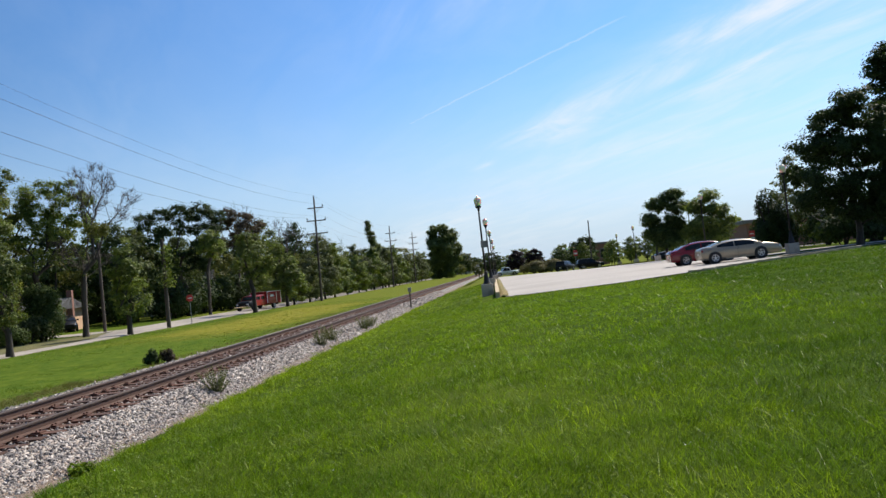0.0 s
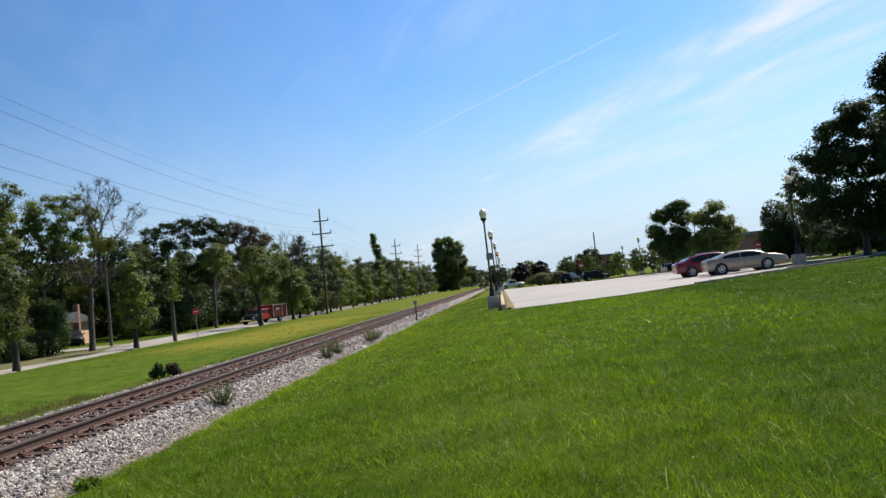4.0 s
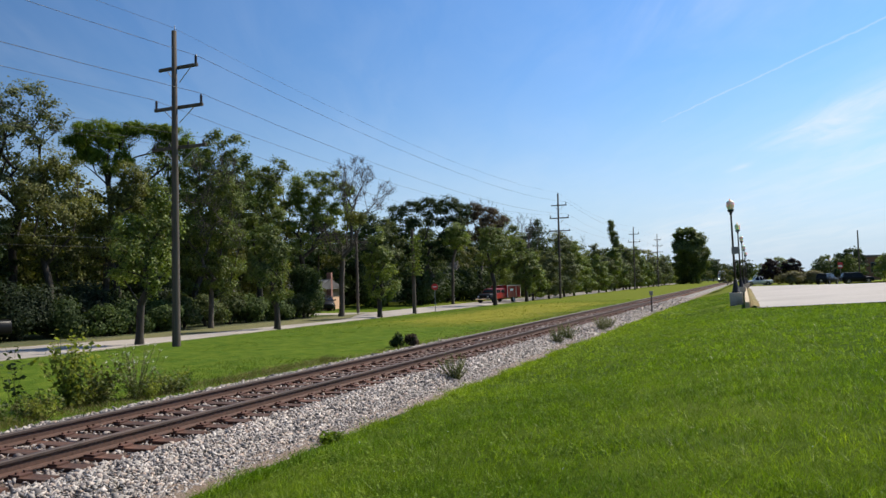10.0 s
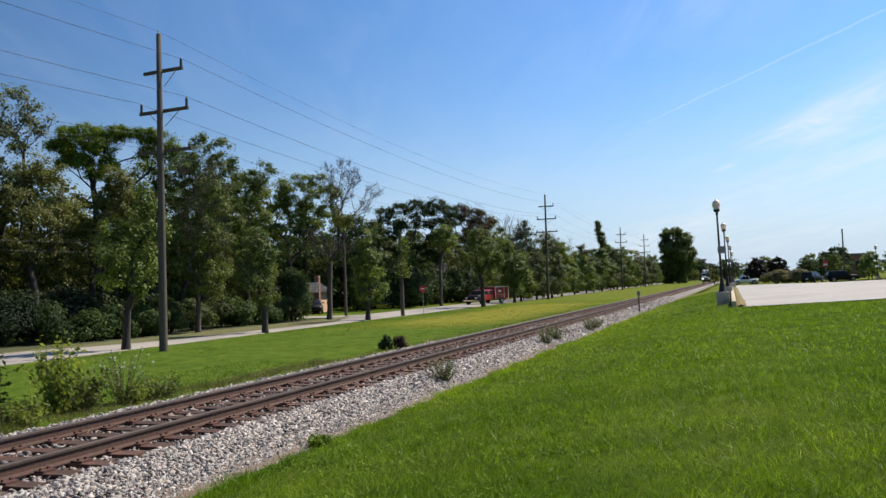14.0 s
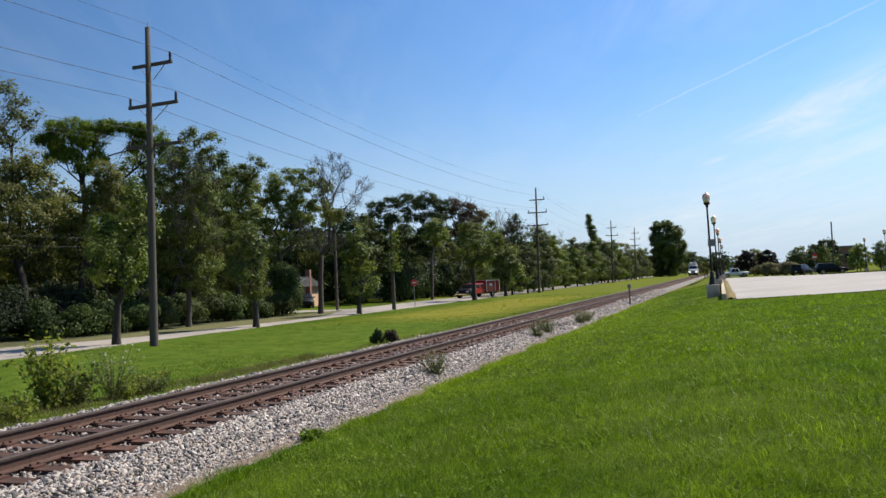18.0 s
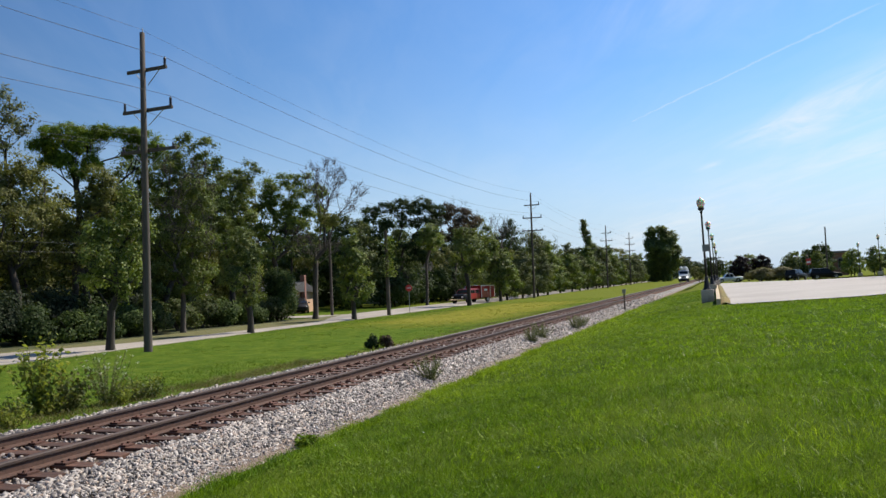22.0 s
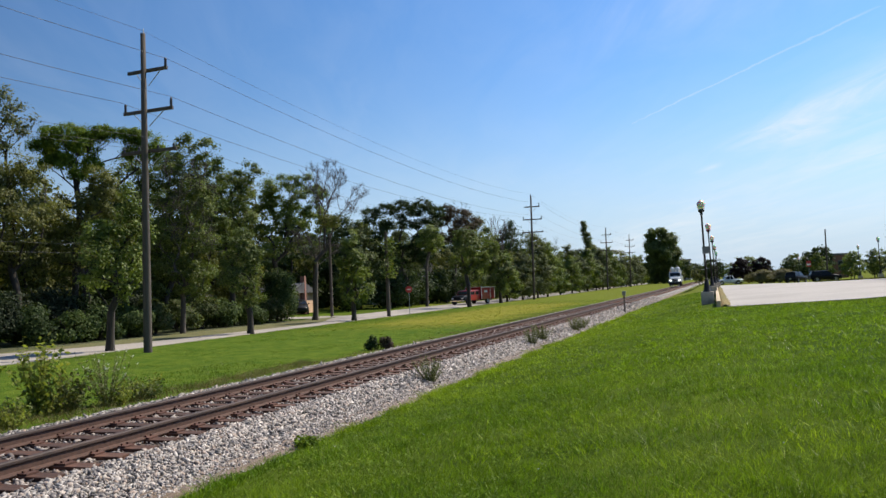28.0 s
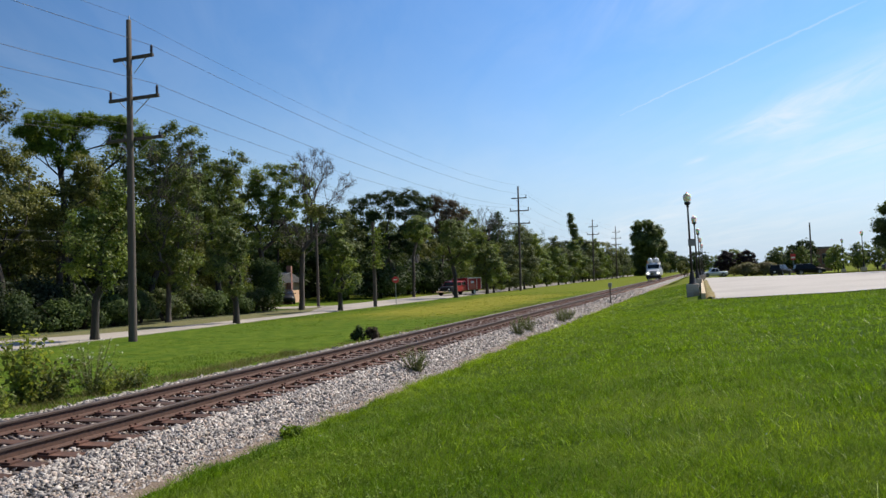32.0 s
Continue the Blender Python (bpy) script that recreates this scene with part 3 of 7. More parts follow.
def strip(name, rows, mt, label, category):
    """A sheet with a skirt, from rows of points across it."""
    verts = [p for r in rows for p in r]
    n = len(rows[0])
    faces = [(j * n + i, j * n + i + 1, (j + 1) * n + i + 1, (j + 1) * n + i) for j in range(len(rows) - 1) for i in range(n - 1)]
    return tagged(new(name, mesh_of(name, verts, faces, mt)), label, category, kind="structure")


ROAD_W, ROAD_E = -29.3, -23.6


def road_shift(y):
    return 0.35 * math.sin(y * 0.05) - (0.00004 * (y - 60) ** 2 if 60 < y < 220 else (1.02 if y >= 220 else 0))


def build_road():
    rows = []
    for y in axis_steps(-120, 460, 0, 120, 2.0):
        s = road_shift(y) * 0.6
        wob = 0.12 * noise.noise((y * 0.3, 1, 0))
        west = float(np.interp(y, [24, 28, 31, 34, 41, 46, 51, 57, 62], [-30.0, -29.0, -26.9, -26.1, -25.8, -25.2, -25.6, -28.0, ROAD_W])) + wob
        east = ROAD_E + s - wob
        rows.append([(west + s, y, -0.08), (west + s, y, 0.02)] + [(west + s + (east - west - s) * u, y, 0.02 + 0.05 * math.sin(math.pi * u)) for u in (0.2, 0.5, 0.8)] + [(east, y, 0.02), (east, y, -0.08)])
    strip("road", rows, M["road"], "pale worn concrete residential road beside a mown verge", "road")
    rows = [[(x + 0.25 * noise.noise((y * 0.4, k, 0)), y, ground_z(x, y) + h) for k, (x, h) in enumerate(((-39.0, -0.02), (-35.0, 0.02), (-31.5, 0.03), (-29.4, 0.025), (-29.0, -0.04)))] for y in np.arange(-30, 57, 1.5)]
    strip("wood_verge", rows, M["litter"], "strip of leaf litter and thin grass beyond the road, darkened for shade", "verge")
    rows = []
    for y in np.arange(22, 60, 1.0):
        west = float(np.interp(y, [24, 28, 31, 34, 41, 46, 51, 57, 62], [-30.0, -29.0, -26.9, -26.1, -25.8, -25.2, -25.6, -28.0, ROAD_W])) + road_shift(y) * 0.6
        rows.append([(x, y, h) for x, h in ((min(-29.6, west - 0.9), 0.015), ((west - 29.3) / 2 - 0.2, 0.035), (west + 0.1 + 0.3 * noise.noise((y * 0.7, 5, 0)), 0.028), (west + 0.5, -0.02))])
    strip("road_verge", rows, M["verge"], "narrow strip of parched olive grass beside the road", "verge")
    # drive that leaves it for the house
    rows = [[(x, 60.0 + w, 0.045 + 0.012 * max(0, -33 - x)) for w in (-2.2, -1, 1, 2.4)] for x in (-28.9, -31, -34, -37, -41)]
    strip("driveway", rows, M["road"], "pale concrete driveway off the road", "driveway")


def lot_edge(x):
    return 38.9 if x < 5.7 else 38.9 + (x - 5.7) * 0.62


def build_lot():
    rows = []
    for x in (0.45, 1.5, 3, 4.5, 5.7, 7, 8.5, 10, 11.5, 13, 14.5, 16, 17, 17.8, 20, 23, 26, 30, 36, 44):
        y0 = lot_edge(x) if x <= 16 else 45.3 + (x - 16) * 12.0 if x < 17.6 else 66.0 + (x - 17.6) * 1.2
        y1 = 152 if x < 9 else (128 if x < 16 else max(y0 + 6, 112 - (x - 16) * 0.6))
        r = []
        for k in range(9):
            y = y0 + (y1 - y0) * k / 8
            r.append((x, y, ground_z(x, y) + 0.02))
        rows.append(r)
    strip("parking_lot", rows, M["lot"], "sun-bleached pale asphalt parking lot, nearly empty", "parking lot")
    # kerb along the lawn beside the parked cars
    bm = bmesh.new()
    for i in range(14):
        xa, xb = 9.5 + i * 0.8, 9.5 + (i + 1) * 0.8
        x, y = (xa + xb) / 2, lot_edge((xa + xb) / 2) - 0.12
        box(bm, x, y, ground_z(x, y) - 0.01, 0.96, 0.18, 0.2, 0.02, rot=Matrix.Rotation(math.atan(0.62), 4, "Z"))
    tagged(part("kerb", bm, M["concrete"], None), "low pale concrete kerb between lawn and parking lot", "kerb", kind="structure")
    # weedy seam and low wall along the lot's track side
    rows = [[(x, y, ground_z(x, y) + h) for x, h in ((0.2, 0.0), (0.26, 0.07), (0.36 + 0.1 * noise.noise((y, 3, 0)), 0.1), (0.5, 0.06), (0.66 + 0.2 * noise.noise((y * 0.5, 9, 0)), 0.0))] for y in np.arange(39.2, 112, 0.5)]
    strip("weed_seam", rows, M["dry"], "seam of dry yellow weeds along the edge of the lot", "weeds")
    wall = thing("low_wall", "low cream concrete wall along the parking lot", "wall", kind="structure")
    bm0 = one_box(0, 0, 0, 0.2, 2.96, 0.5, 0.02)
    first = part("wall_block", bm0, M["creamwall"], wall)
    first.location = (0.08, 40.9, ground_z(0, 40.9) + 0.02)
    for i in range(1, 24):
        o = put("wall_block", first.data, wall)
        o.location = (0.08, 40.9 + 3 * i, ground_z(0, 40.9 + 3 * i) + 0.02)
    # planted island and far grass beyond the lot, walk beside the cars
    for nm, pts in (("traffic_island", [(11.4, 110), (16, 105.6), (21.4, 104.5), (40, 98), (44, 102), (30, 108), (16, 113), (12.2, 112)]), ):
        bm = bmesh.new()
        lo = [bm.verts.new((x, y, ground_z(x, y) - 0.05)) for x, y in pts]
        hi = [bm.verts.new((x, y, ground_z(x, y) + 0.17)) for x, y in pts]
        bm.faces.new(hi)
        for i in range(len(pts)):
            j = (i + 1) % len(pts)
            bm.faces.new((lo[i], lo[j], hi[j], hi[i]))
        bmesh.ops.recalc_face_normals(bm, faces=bm.faces)
        tagged(part(nm, bm, M["turf"], None), "raised grass island at the far side of the lot", "traffic island", kind="structure")
    rows = [[(x, y + (x - 16) * 0.35, ground_z(x, y) + 0.03) for y in (48.6, 49.3, 50.0)] for x in np.arange(16.3, 60, 2.0)]
    strip("footpath", rows, M["concrete"], "narrow pale concrete footpath across the grass", "footpath")
    rows = [[(x, y + (x - 16) * 0.35, ground_z(x, y) + 0.03) for y in (53.0, 54.5, 56.2)] for x in np.arange(17, 70, 3.0)]
    strip("side_street", rows, M["road"], "pale side street beyond the parked cars", "street")


build_ground()
build_road()
build_lot()


# ---- railway ----
BED = [(-11.35, -0.06), (-10.75, 0.02), (-10.1, 0.08), (-9.75, 0.09), (-8.4, 0.075), (-7.05, 0.075), (-6.75, 0.03), (-6.3, -0.12), (-5.85, -0.25)]


def bed_z(x):
    return float(np.interp(x, [p[0] for p in BED], [p[1] for p in BED]))


def build_bed():
    rows = []
    for y in axis_steps(-110, 1180, -5, 40, 1.0):
        rows.append([(x + drift(y) - 0.08 + (0.12 * noise.noise((y * 0.5, k, 0)) if k in (0, len(BED) - 1) else 0), y, z) for k, (x, z) in enumerate(BED)])
    bed = strip("ballast_bed", rows, M["gravel"], "bed of grey crushed stone under the railway track", "ballast")
    bed.data.materials.append(M["rustgravel"])
    n = len(BED) - 1
    bed.data.polygons.foreach_set("material_index", [int(i % n in (3, 4)) for i in range(len(bed.data.polygons))])
    rows = []
    for y in np.arange(-4, 130, 1.0):
        w = 0.28 + 0.2 * noise.noise((y * 0.35, 4, 0))
        rows.append([(x + drift(y), y, z) for x, z in ((-6.34 + 0.4 * w, -0.095), (-6.2, -0.108), (-6.05 + w * 0.3, -0.14), (-5.95 + w * 0.6, -0.2))])
    strip("soil_edge", rows, M["dirt"], "strip of bare sandy soil between ballast and grass", "soil")


def ico_points(seed):
    """A broken stone: the hull of a few scattered points, flat-sided and sharp-edged."""
    rng = np.random.default_rng(seed)
    bm = bmesh.new()
    p = rng.normal(size=(9, 3))
    p /= np.linalg.norm(p, axis=1)[:, None]
    p *= rng.uniform(0.8, 1.15, (9, 1)) * np.array([1.4, 0.8, 0.55]) * rng.uniform(0.8, 1.2, 3)
    for q in p:
        bm.verts.new(q)
    r = bmesh.ops.convex_hull(bm, input=bm.verts[:])
    bmesh.ops.delete(bm, geom=[e for e in r["geom_interior"] if isinstance(e, bmesh.types.BMVert)], context="VERTS")
    bmesh.ops.triangulate(bm, faces=bm.faces[:])
    bm.verts.index_update()
    v = np.array([tuple(q.co) for q in bm.verts])
    f = np.array([[q.index for q in face.verts] for face in bm.faces])
    bm.free()
    return v, f


def build_stones():
    rng = np.random.default_rng(5)
    shapes = [ico_points(s) for s in range(8)]
    heap = thing("ballast_stones", "loose grey crushed stones beside the rails", "stones", kind="structure")
    for i in range(8):
        v, f = shapes[i]
        shapes[i] = (v, f, indexed_mesh("stone", v * 0.033, f, M["stone"]))
    # singly placed stones in the nearest stretch
    for i in range(290):
        x, y = rng.uniform(-7.0, -6.1), rng.uniform(7.6, 10.6)
        o = put("stone", shapes[i % 8][2], heap, m=Matrix.LocRotScale((x + drift(y), y, bed_z(x) + 0.02), Euler(rng.uniform(0, 6.28, 3)), Vector([rng.uniform(0.75, 1.35)] * 3)))
    loose = {"stone": ([], [], [0]), "ruststone": ([], [], [0])}
    bands = [(-7.2, -6.3, 5.5, 16.0, 12000, 1.0), (-7.2, -6.25, 16.0, 30.0, 9500, 1.15), (-7.2, -6.0, 30.0, 55.0, 7000, 1.6), (-7.2, -6.0, 55.0, 90.0, 2200, 2.8), (-10.85, -9.6, 6.0, 30.0, 7000, 1.2), (-9.6, -7.2, 5.5, 24.0, 7500, 1.05), (-9.6, -7.2, 24.0, 50.0, 3800, 1.5), (-6.4, -6.0, 5.5, 20.0, 4200, 0.85), (-6.4, -5.62, 5.5, 20.0, 6500, 0.55), (-6.4, -5.6, 20.0, 45.0, 5500, 0.8)]
    for x0, x1, y0, y1, n, s in bands:
        xs, ys = rng.uniform(x0, x1, n), rng.uniform(y0, y1, n)
        ties = np.array(TIE_Y)
        vs, fs, o = loose["ruststone" if x0 == -9.6 else "stone"]
        for k in range(n):
            if abs(xs[k] - TRACK_X) < 1.33 and np.abs(ties - ys[k]).min() < 0.13:
                continue
            v, f, _ = shapes[k % 8]
            a = (rng.normal(0, 0.45), rng.normal(0, 0.45), rng.uniform(0, 6.28))
            r = np.array(Euler(a).to_matrix())
            size = 0.032 * s * (0.45 + 1.25 * rng.uniform(0, 1) ** 2.2)
            vs.append((v * size) @ r.T + (xs[k] + drift(ys[k]), ys[k], max(bed_z(xs[k]) + 0.022, float(np.interp(xs[k], [-6.4, -6.36, -6.2, -6.0, -5.8], [-1.0, -0.09, -0.108, -0.14, -0.19])))))
            fs.append(f + o[0])
            o[0] += len(v)
    for key, (vs, fs, _) in loose.items():
        tagged(put("loose_stone", indexed_mesh("loose_stone", np.concatenate(vs), np.concatenate(fs), M[key]), heap), kind="stuff")


def rail_mesh(x0, y0, y1):
    # head, web and foot
    prof = [(-0.07, 0.0), (0.07, 0.0), (0.07, 0.012), (0.012, 0.035), (0.01, 0.12), (0.036, 0.13), (0.036, 0.158), (0.028, 0.17), (-0.028, 0.17), (-0.036, 0.158), (-0.036, 0.13), (-0.01, 0.12), (-0.012, 0.035), (-0.07, 0.012)]
    ys = np.arange(y0, y1 + 0.1, 11.9)
    verts = [(x0 + x + drift(y), y, 0.13 + z) for y in ys for x, z in prof]
    n = len(prof)
    faces, idx = [], []
    for j in range(len(ys) - 1):
        for i in range(n):
            k = (i + 1) % n
            faces.append((j * n + i, j * n + k, j * n + n + k, j * n + n + i))
            idx.append(1 if 4 <= i <= 10 else 0)
    return mesh_of("rail", verts, faces, [M["rail"], M["railtop"]], idx)


TIE_Y = []


def build_track():
    rng = random.Random(3)
    TIE_Y.clear()
    track = thing("railway_track", "single railway track of rusty steel rails on dark wooden ties", "railway track", kind="structure")
    for s in (-1, 1):
        put("rail", rail_mesh(TRACK_X + s * 0.755, -119, 1190), track, "rust-brown steel rail")
    bm = one_box(0, 0, 0, 2.6, 0.23, 0.18, 0.012)
    for v in bm.verts:
        v.co += Vector((0, 0.012 * noise.noise(v.co * 3), 0.01 * noise.noise(v.co * 5)))
    first = part("tie", bm, M["tie"], track)
    pl = bmesh.new()
    for s in (-1, 1):
        box(pl, 0, 0, 0, 0.36, 0.19, 0.025, 0.004)
        break
    for dx in (-0.1, 0.1):
        for dy in (-0.055, 0.055):
            box(pl, dx, dy, 0.022, 0.03, 0.03, 0.03, 0.004)
    me_plate = None
    y, i = -6.0, 0
    while y < 70:
        ob = first if i == 0 else put("tie", first.data, track)
        ob.matrix_basis = pose(TRACK_X + drift(y) + rng.uniform(-0.06, 0.06), y, 0.038 + rng.uniform(-0.006, 0.004), 0, 0, -0.6 + rng.uniform(-1.6, 1.6))
        for s in (-1, 1):
            if me_plate is None:
                o = part("tie_plate", pl, M["plate"], ob, "rusty steel tie plate with spikes")
                me_plate = o.data
            else:
                o = put("tie_plate", me_plate, ob)
            o.location = (s * 0.755, 0, 0.101)
        TIE_Y.append(y)
        y += 0.54 + rng.uniform(-0.03, 0.03)
        i += 1
    vs, fs, o = [], [], 0
    b = np.array([(sx * 1.3, sy * 0.115, sz * 0.09) for sz in (-1, 1) for sy in (-1, 1) for sx in (-1, 1)])
    q = np.array([(0, 1, 5, 4), (2, 6, 7, 3), (4, 5, 7, 6), (0, 4, 6, 2), (1, 3, 7, 5)])
    while y < 420:
        vs.append(b + (TRACK_X + drift(y), y, 0.038))
        fs.append(q + o)
        o += 8
        y += 0.54
    tagged(put("far_tie", indexed_mesh("far_tie", np.concatenate(vs), np.concatenate(fs), M["tie"]), track), kind="stuff")


build_bed()
build_track()
build_stones()


# ---- plants ----
def leaf_quads(rng, centres, size, up=0.5, out=None):
    """Pointed four-cornered leaves about the given points, each turned its own way."""
    n = len(centres)
    nrm = rng.normal(size=(n, 3))
    if out is None:
        nrm[:, 2] = np.abs(nrm[:, 2]) + up
    else:
        nrm = nrm * 0.55 + out + (0, 0, 0.35)
    nrm /= np.linalg.norm(nrm, axis=1)[:, None]
    t = rng.normal(size=(n, 3))
    u = np.cross(nrm, t)
    u /= np.linalg.norm(u, axis=1)[:, None] + 1e-9
    v = np.cross(nrm, u)
    s = size * rng.uniform(0.6, 1.3, (n, 1))
    c = centres
    return np.stack([c - u * s * 0.55, c + v * s * 0.34 + nrm * s * 0.06, c + u * s * 0.55, c - v * s * 0.34 + nrm * s * 0.06], 1).reshape(-1, 3)


def bezier(a, b, c, n):
    t = np.linspace(0, 1, n)[:, None]
    return (1 - t) ** 2 * a + 2 * t * (1 - t) * b + t * t * c


def envelope(shape, u):
    u = min(max(u, 0.0), 1.0)
    if shape == "round":
        return math.sqrt(max(0.0, 1 - (2 * u - 1) ** 2)) ** 0.8
    return math.sin(math.pi * min(1, (u * 0.86 + 0.1)) ** 0.75) ** 0.7 if u < 1 else 0


def grow_tree(seed, lobes, leaf, size, r=0.15, fork=2.0, bark="bark", clump=0.42, per=105, bare=0, reach=3.4, depth=1.25, droop=0.0, fan=0.32):
    """Meshes of a branching trunk and of its leaf clumps, about the foot. lobes: the crown's boughs as (x, z, half width, half height);
    the last `bare` of them carry twigs and no leaves. Boughs grow from the nearest wood that already stands."""
    rng = np.random.default_rng(seed)
    ends, leafy = [], []
    for i, (lx, lz, rx, rz, *ly) in enumerate(lobes):
        dead = i >= len(lobes) - bare
        k = int(min(max(reach * rx * rz / clump ** 2, 4), 90) * (0.7 if dead else 1))
        v = rng.normal(size=(k, 3))
        v /= np.linalg.norm(v, axis=1)[:, None]
        v *= rng.uniform(0.25, 1.0, (k, 1)) ** 0.5
        ly = ly[0] if ly else rng.uniform(-0.7, 0.7) * rx
        ends.append(np.array([lx, ly, lz]) + v * (rx * 0.88, rx * depth * 0.88, rz * 0.88))
        leafy += [not dead] * k
    ends, leafy = np.concatenate(ends), np.array(leafy)
    mid = ends.mean(0)
    # trunk, then each bough to the standing wood that is nearest along the way from the root
    tz = np.arange(-0.15, fork + 0.01, 0.45)
    pts = [np.array([mid[0] * 0.3 * max(z, 0) / max(mid[2], 1) + 0.02 * math.sin(2 * z + seed), mid[1] * 0.3 * max(z, 0) / max(mid[2], 1), z]) for z in tz]
    up = [-1] + list(range(len(pts) - 1))
    way = [max(z, 0.0) for z in tz]
    boughs = [(list(range(len(pts))), True)]
    order = np.argsort(np.linalg.norm(ends - pts[-1], axis=1) + rng.uniform(0, 0.8, len(ends)))
    for j in order:
        c = ends[j]
        P = np.array(pts)
        d = np.linalg.norm(P - c, axis=1)
        cost = d + fan * np.array(way) + 1.2 * np.maximum(P[:, 2] - c[2] + 0.15, 0) + 3.0 * (P[:, 2] < min(fork, c[2]) * 0.75)
        n = int(np.argmin(cost))
        m = int(min(max(2, d[n] / 0.45), 9))
        bend = (P[n] + c) / 2 + (0, 0, 0.1 * d[n]) + rng.normal(0, 0.045 * d[n], 3)
        line = bezier(P[n], bend, c, m + 1)
        chain, last = [n], n
        for q in line[1:]:
            pts.append(q)
            up.append(last)
            way.append(way[last] + d[n] / m)
            last = len(pts) - 1
            chain.append(last)
        boughs.append((chain, False))
    load = np.zeros(len(pts))
    for chain, _ in boughs[1:]:
        load[chain[-1]] += 1
    for i in range(len(pts) - 1, 0, -1):
        load[up[i]] += load[i]
    rad = np.maximum(r * (load / load[0]) ** 0.62, 0.009)
    P = np.array(pts)
    tubes = []
    for chain, trunk in boughs:
        q = rad[chain].copy()
        if trunk:
            q *= np.interp(P[chain, 2], [-0.2, 0.15, 0.6], [1.5, 1.2, 1.0])
        else:
            q[0] = q[1]
        tubes.append((P[chain], q))
    for j in np.flatnonzero(~leafy):
        for _ in range(7):
            w = rng.normal(0, 0.6, 3) + (0, 0, 0.55) + (ends[j] - mid) * 0.1
            w = ends[j] + w / np.linalg.norm(w) * clump * rng.uniform(0.7, 1.7)
            tubes.append((np.array([ends[j], (ends[j] + w) / 2 + rng.normal(0, 0.04, 3), w]), [0.009, 0.007, 0.005]))
    wood = tubes_mesh("trunk", tubes, M[bark], 5)
    on = np.flatnonzero(leafy)
    if not len(on) or not per:
        return wood, None
    w = rng.uniform(0.5, 1.5, len(on))
    n = int(per * len(on))
    pick = on[rng.choice(len(on), n, p=w / w.sum())]
    v = rng.normal(size=(n, 3))
    v /= np.linalg.norm(v, axis=1)[:, None]
    big = (clump * rng.uniform(0.75, 1.3, len(ends)))[pick][:, None]
    pos = ends[pick] + v * (1, 1, 0.62) * big * np.where(rng.uniform(size=(n, 1)) < 0.55, rng.uniform(0, 1, (n, 1)) ** 0.42, np.minimum(np.abs(rng.normal(0, 0.8, (n, 1))), 1.45)) - (0, 0, droop) * rng.uniform(0, 1, (n, 1)) ** 2
    face = v * 0.7 + (ends[pick] - mid) / (np.abs(ends - mid).max(0) + 0.5) * 0.8 + (0, 0, 0.25)
    return wood, quads_mesh("crown", leaf_quads(rng, pos, size, out=face), 4, M[leaf])


def make_tree(seed, h, width, base, shape, leaf, n_leaf, size, r=None, limbs=11):
    """A tree whose boughs fill the envelope of the given shape, from base to h, unevenly."""
    rng = np.random.default_rng(seed)
    lobes = []
    for i in range(2 * limbs):
        u = (i + rng.uniform(0.0, 1.0)) / (2 * limbs)
        z = base + (h - base) * (0.05 + 0.9 * u)
        e = width / 2 * envelope(shape, u) * rng.uniform(0.82, 1.12)
        lr = max(0.45 * e, width * 0.13) * rng.uniform(0.85, 1.2)
        a = i * 2.4 + rng.uniform(-0.4, 0.4)
        q = max(0.0, e - lr)
        lz = lr * rng.uniform(0.55, 0.8)
        lobes.append((q * math.cos(a), min(max(z, base + 0.5 * lz), h - lz * 0.8), lr, lz, q * math.sin(a)))
    cl = max(0.09 * width, 0.26)
    k = sum(int(min(max(2.0 * v[2] * v[3] / cl ** 2, 4), 90)) for v in lobes)
    return grow_tree(seed, lobes, leaf, size, r or h * 0.018, max(base, 0.12 * h), "bark", cl, n_leaf / k, reach=2.0, depth=1.0)


def make_bare_tree(seed, h, fork, spread, r, levels=5):
    """A leafless tree whose trunk forks again and again, upwards, to fine twigs."""
    rng = np.random.default_rng(seed)
    tubes, ends = [], []

    def grow(p, d, length, rad, level):
        q = p + d * length
        mid = (p + q) / 2 + rng.normal(0, 0.05 * length, 3)
        tubes.append((bezier(p, mid, q, 4), np.maximum(np.linspace(rad, rad * 0.62, 4), 0.013)))
        if level == 0:
            ends.append(q)
            return
        n = 3 if level > 1 else 4
        for i in range(n):
            side = rng.normal(0, 1, 3)
            side -= d * side.dot(d)
            side /= np.linalg.norm(side)
            v = d + side * rng.uniform(0.3, 0.75) * spread + np.array([0, 0, 0.28])
            grow(p + (q - p) * (1.0 if i == 0 else rng.uniform(0.55, 1.0)), v / np.linalg.norm(v), length * rng.uniform(0.55, 0.8), rad * rng.uniform(0.42, 0.6), level - 1)

    tubes.append((np.array([(0, 0, -0.15), (0, 0, fork * 0.5), (0.05, 0, fork)]), [r * 1.4, r * 1.05, r * 0.9]))
    for i in range(3):
        v = np.array([math.cos(i * 2.1 + seed) * 0.35 * spread, math.sin(i * 2.1 + seed) * 0.35 * spread, 1.0])
        grow(np.array([0.05, 0, fork * (1 - 0.12 * i)]), v / np.linalg.norm(v), (h - fork) * 0.34, r * 0.6, levels - 1)
    hi = max(q[2] for q in ends)
    k = (h - fork) / (hi - fork)
    tubes = [(np.where(np.asarray(t)[:, 2:] > fork, (np.asarray(t) - (0, 0, fork)) * k + (0, 0, fork), t), rr) for t, rr in tubes]
    return tubes_mesh("trunk", tubes, M["greybark"], 4), None


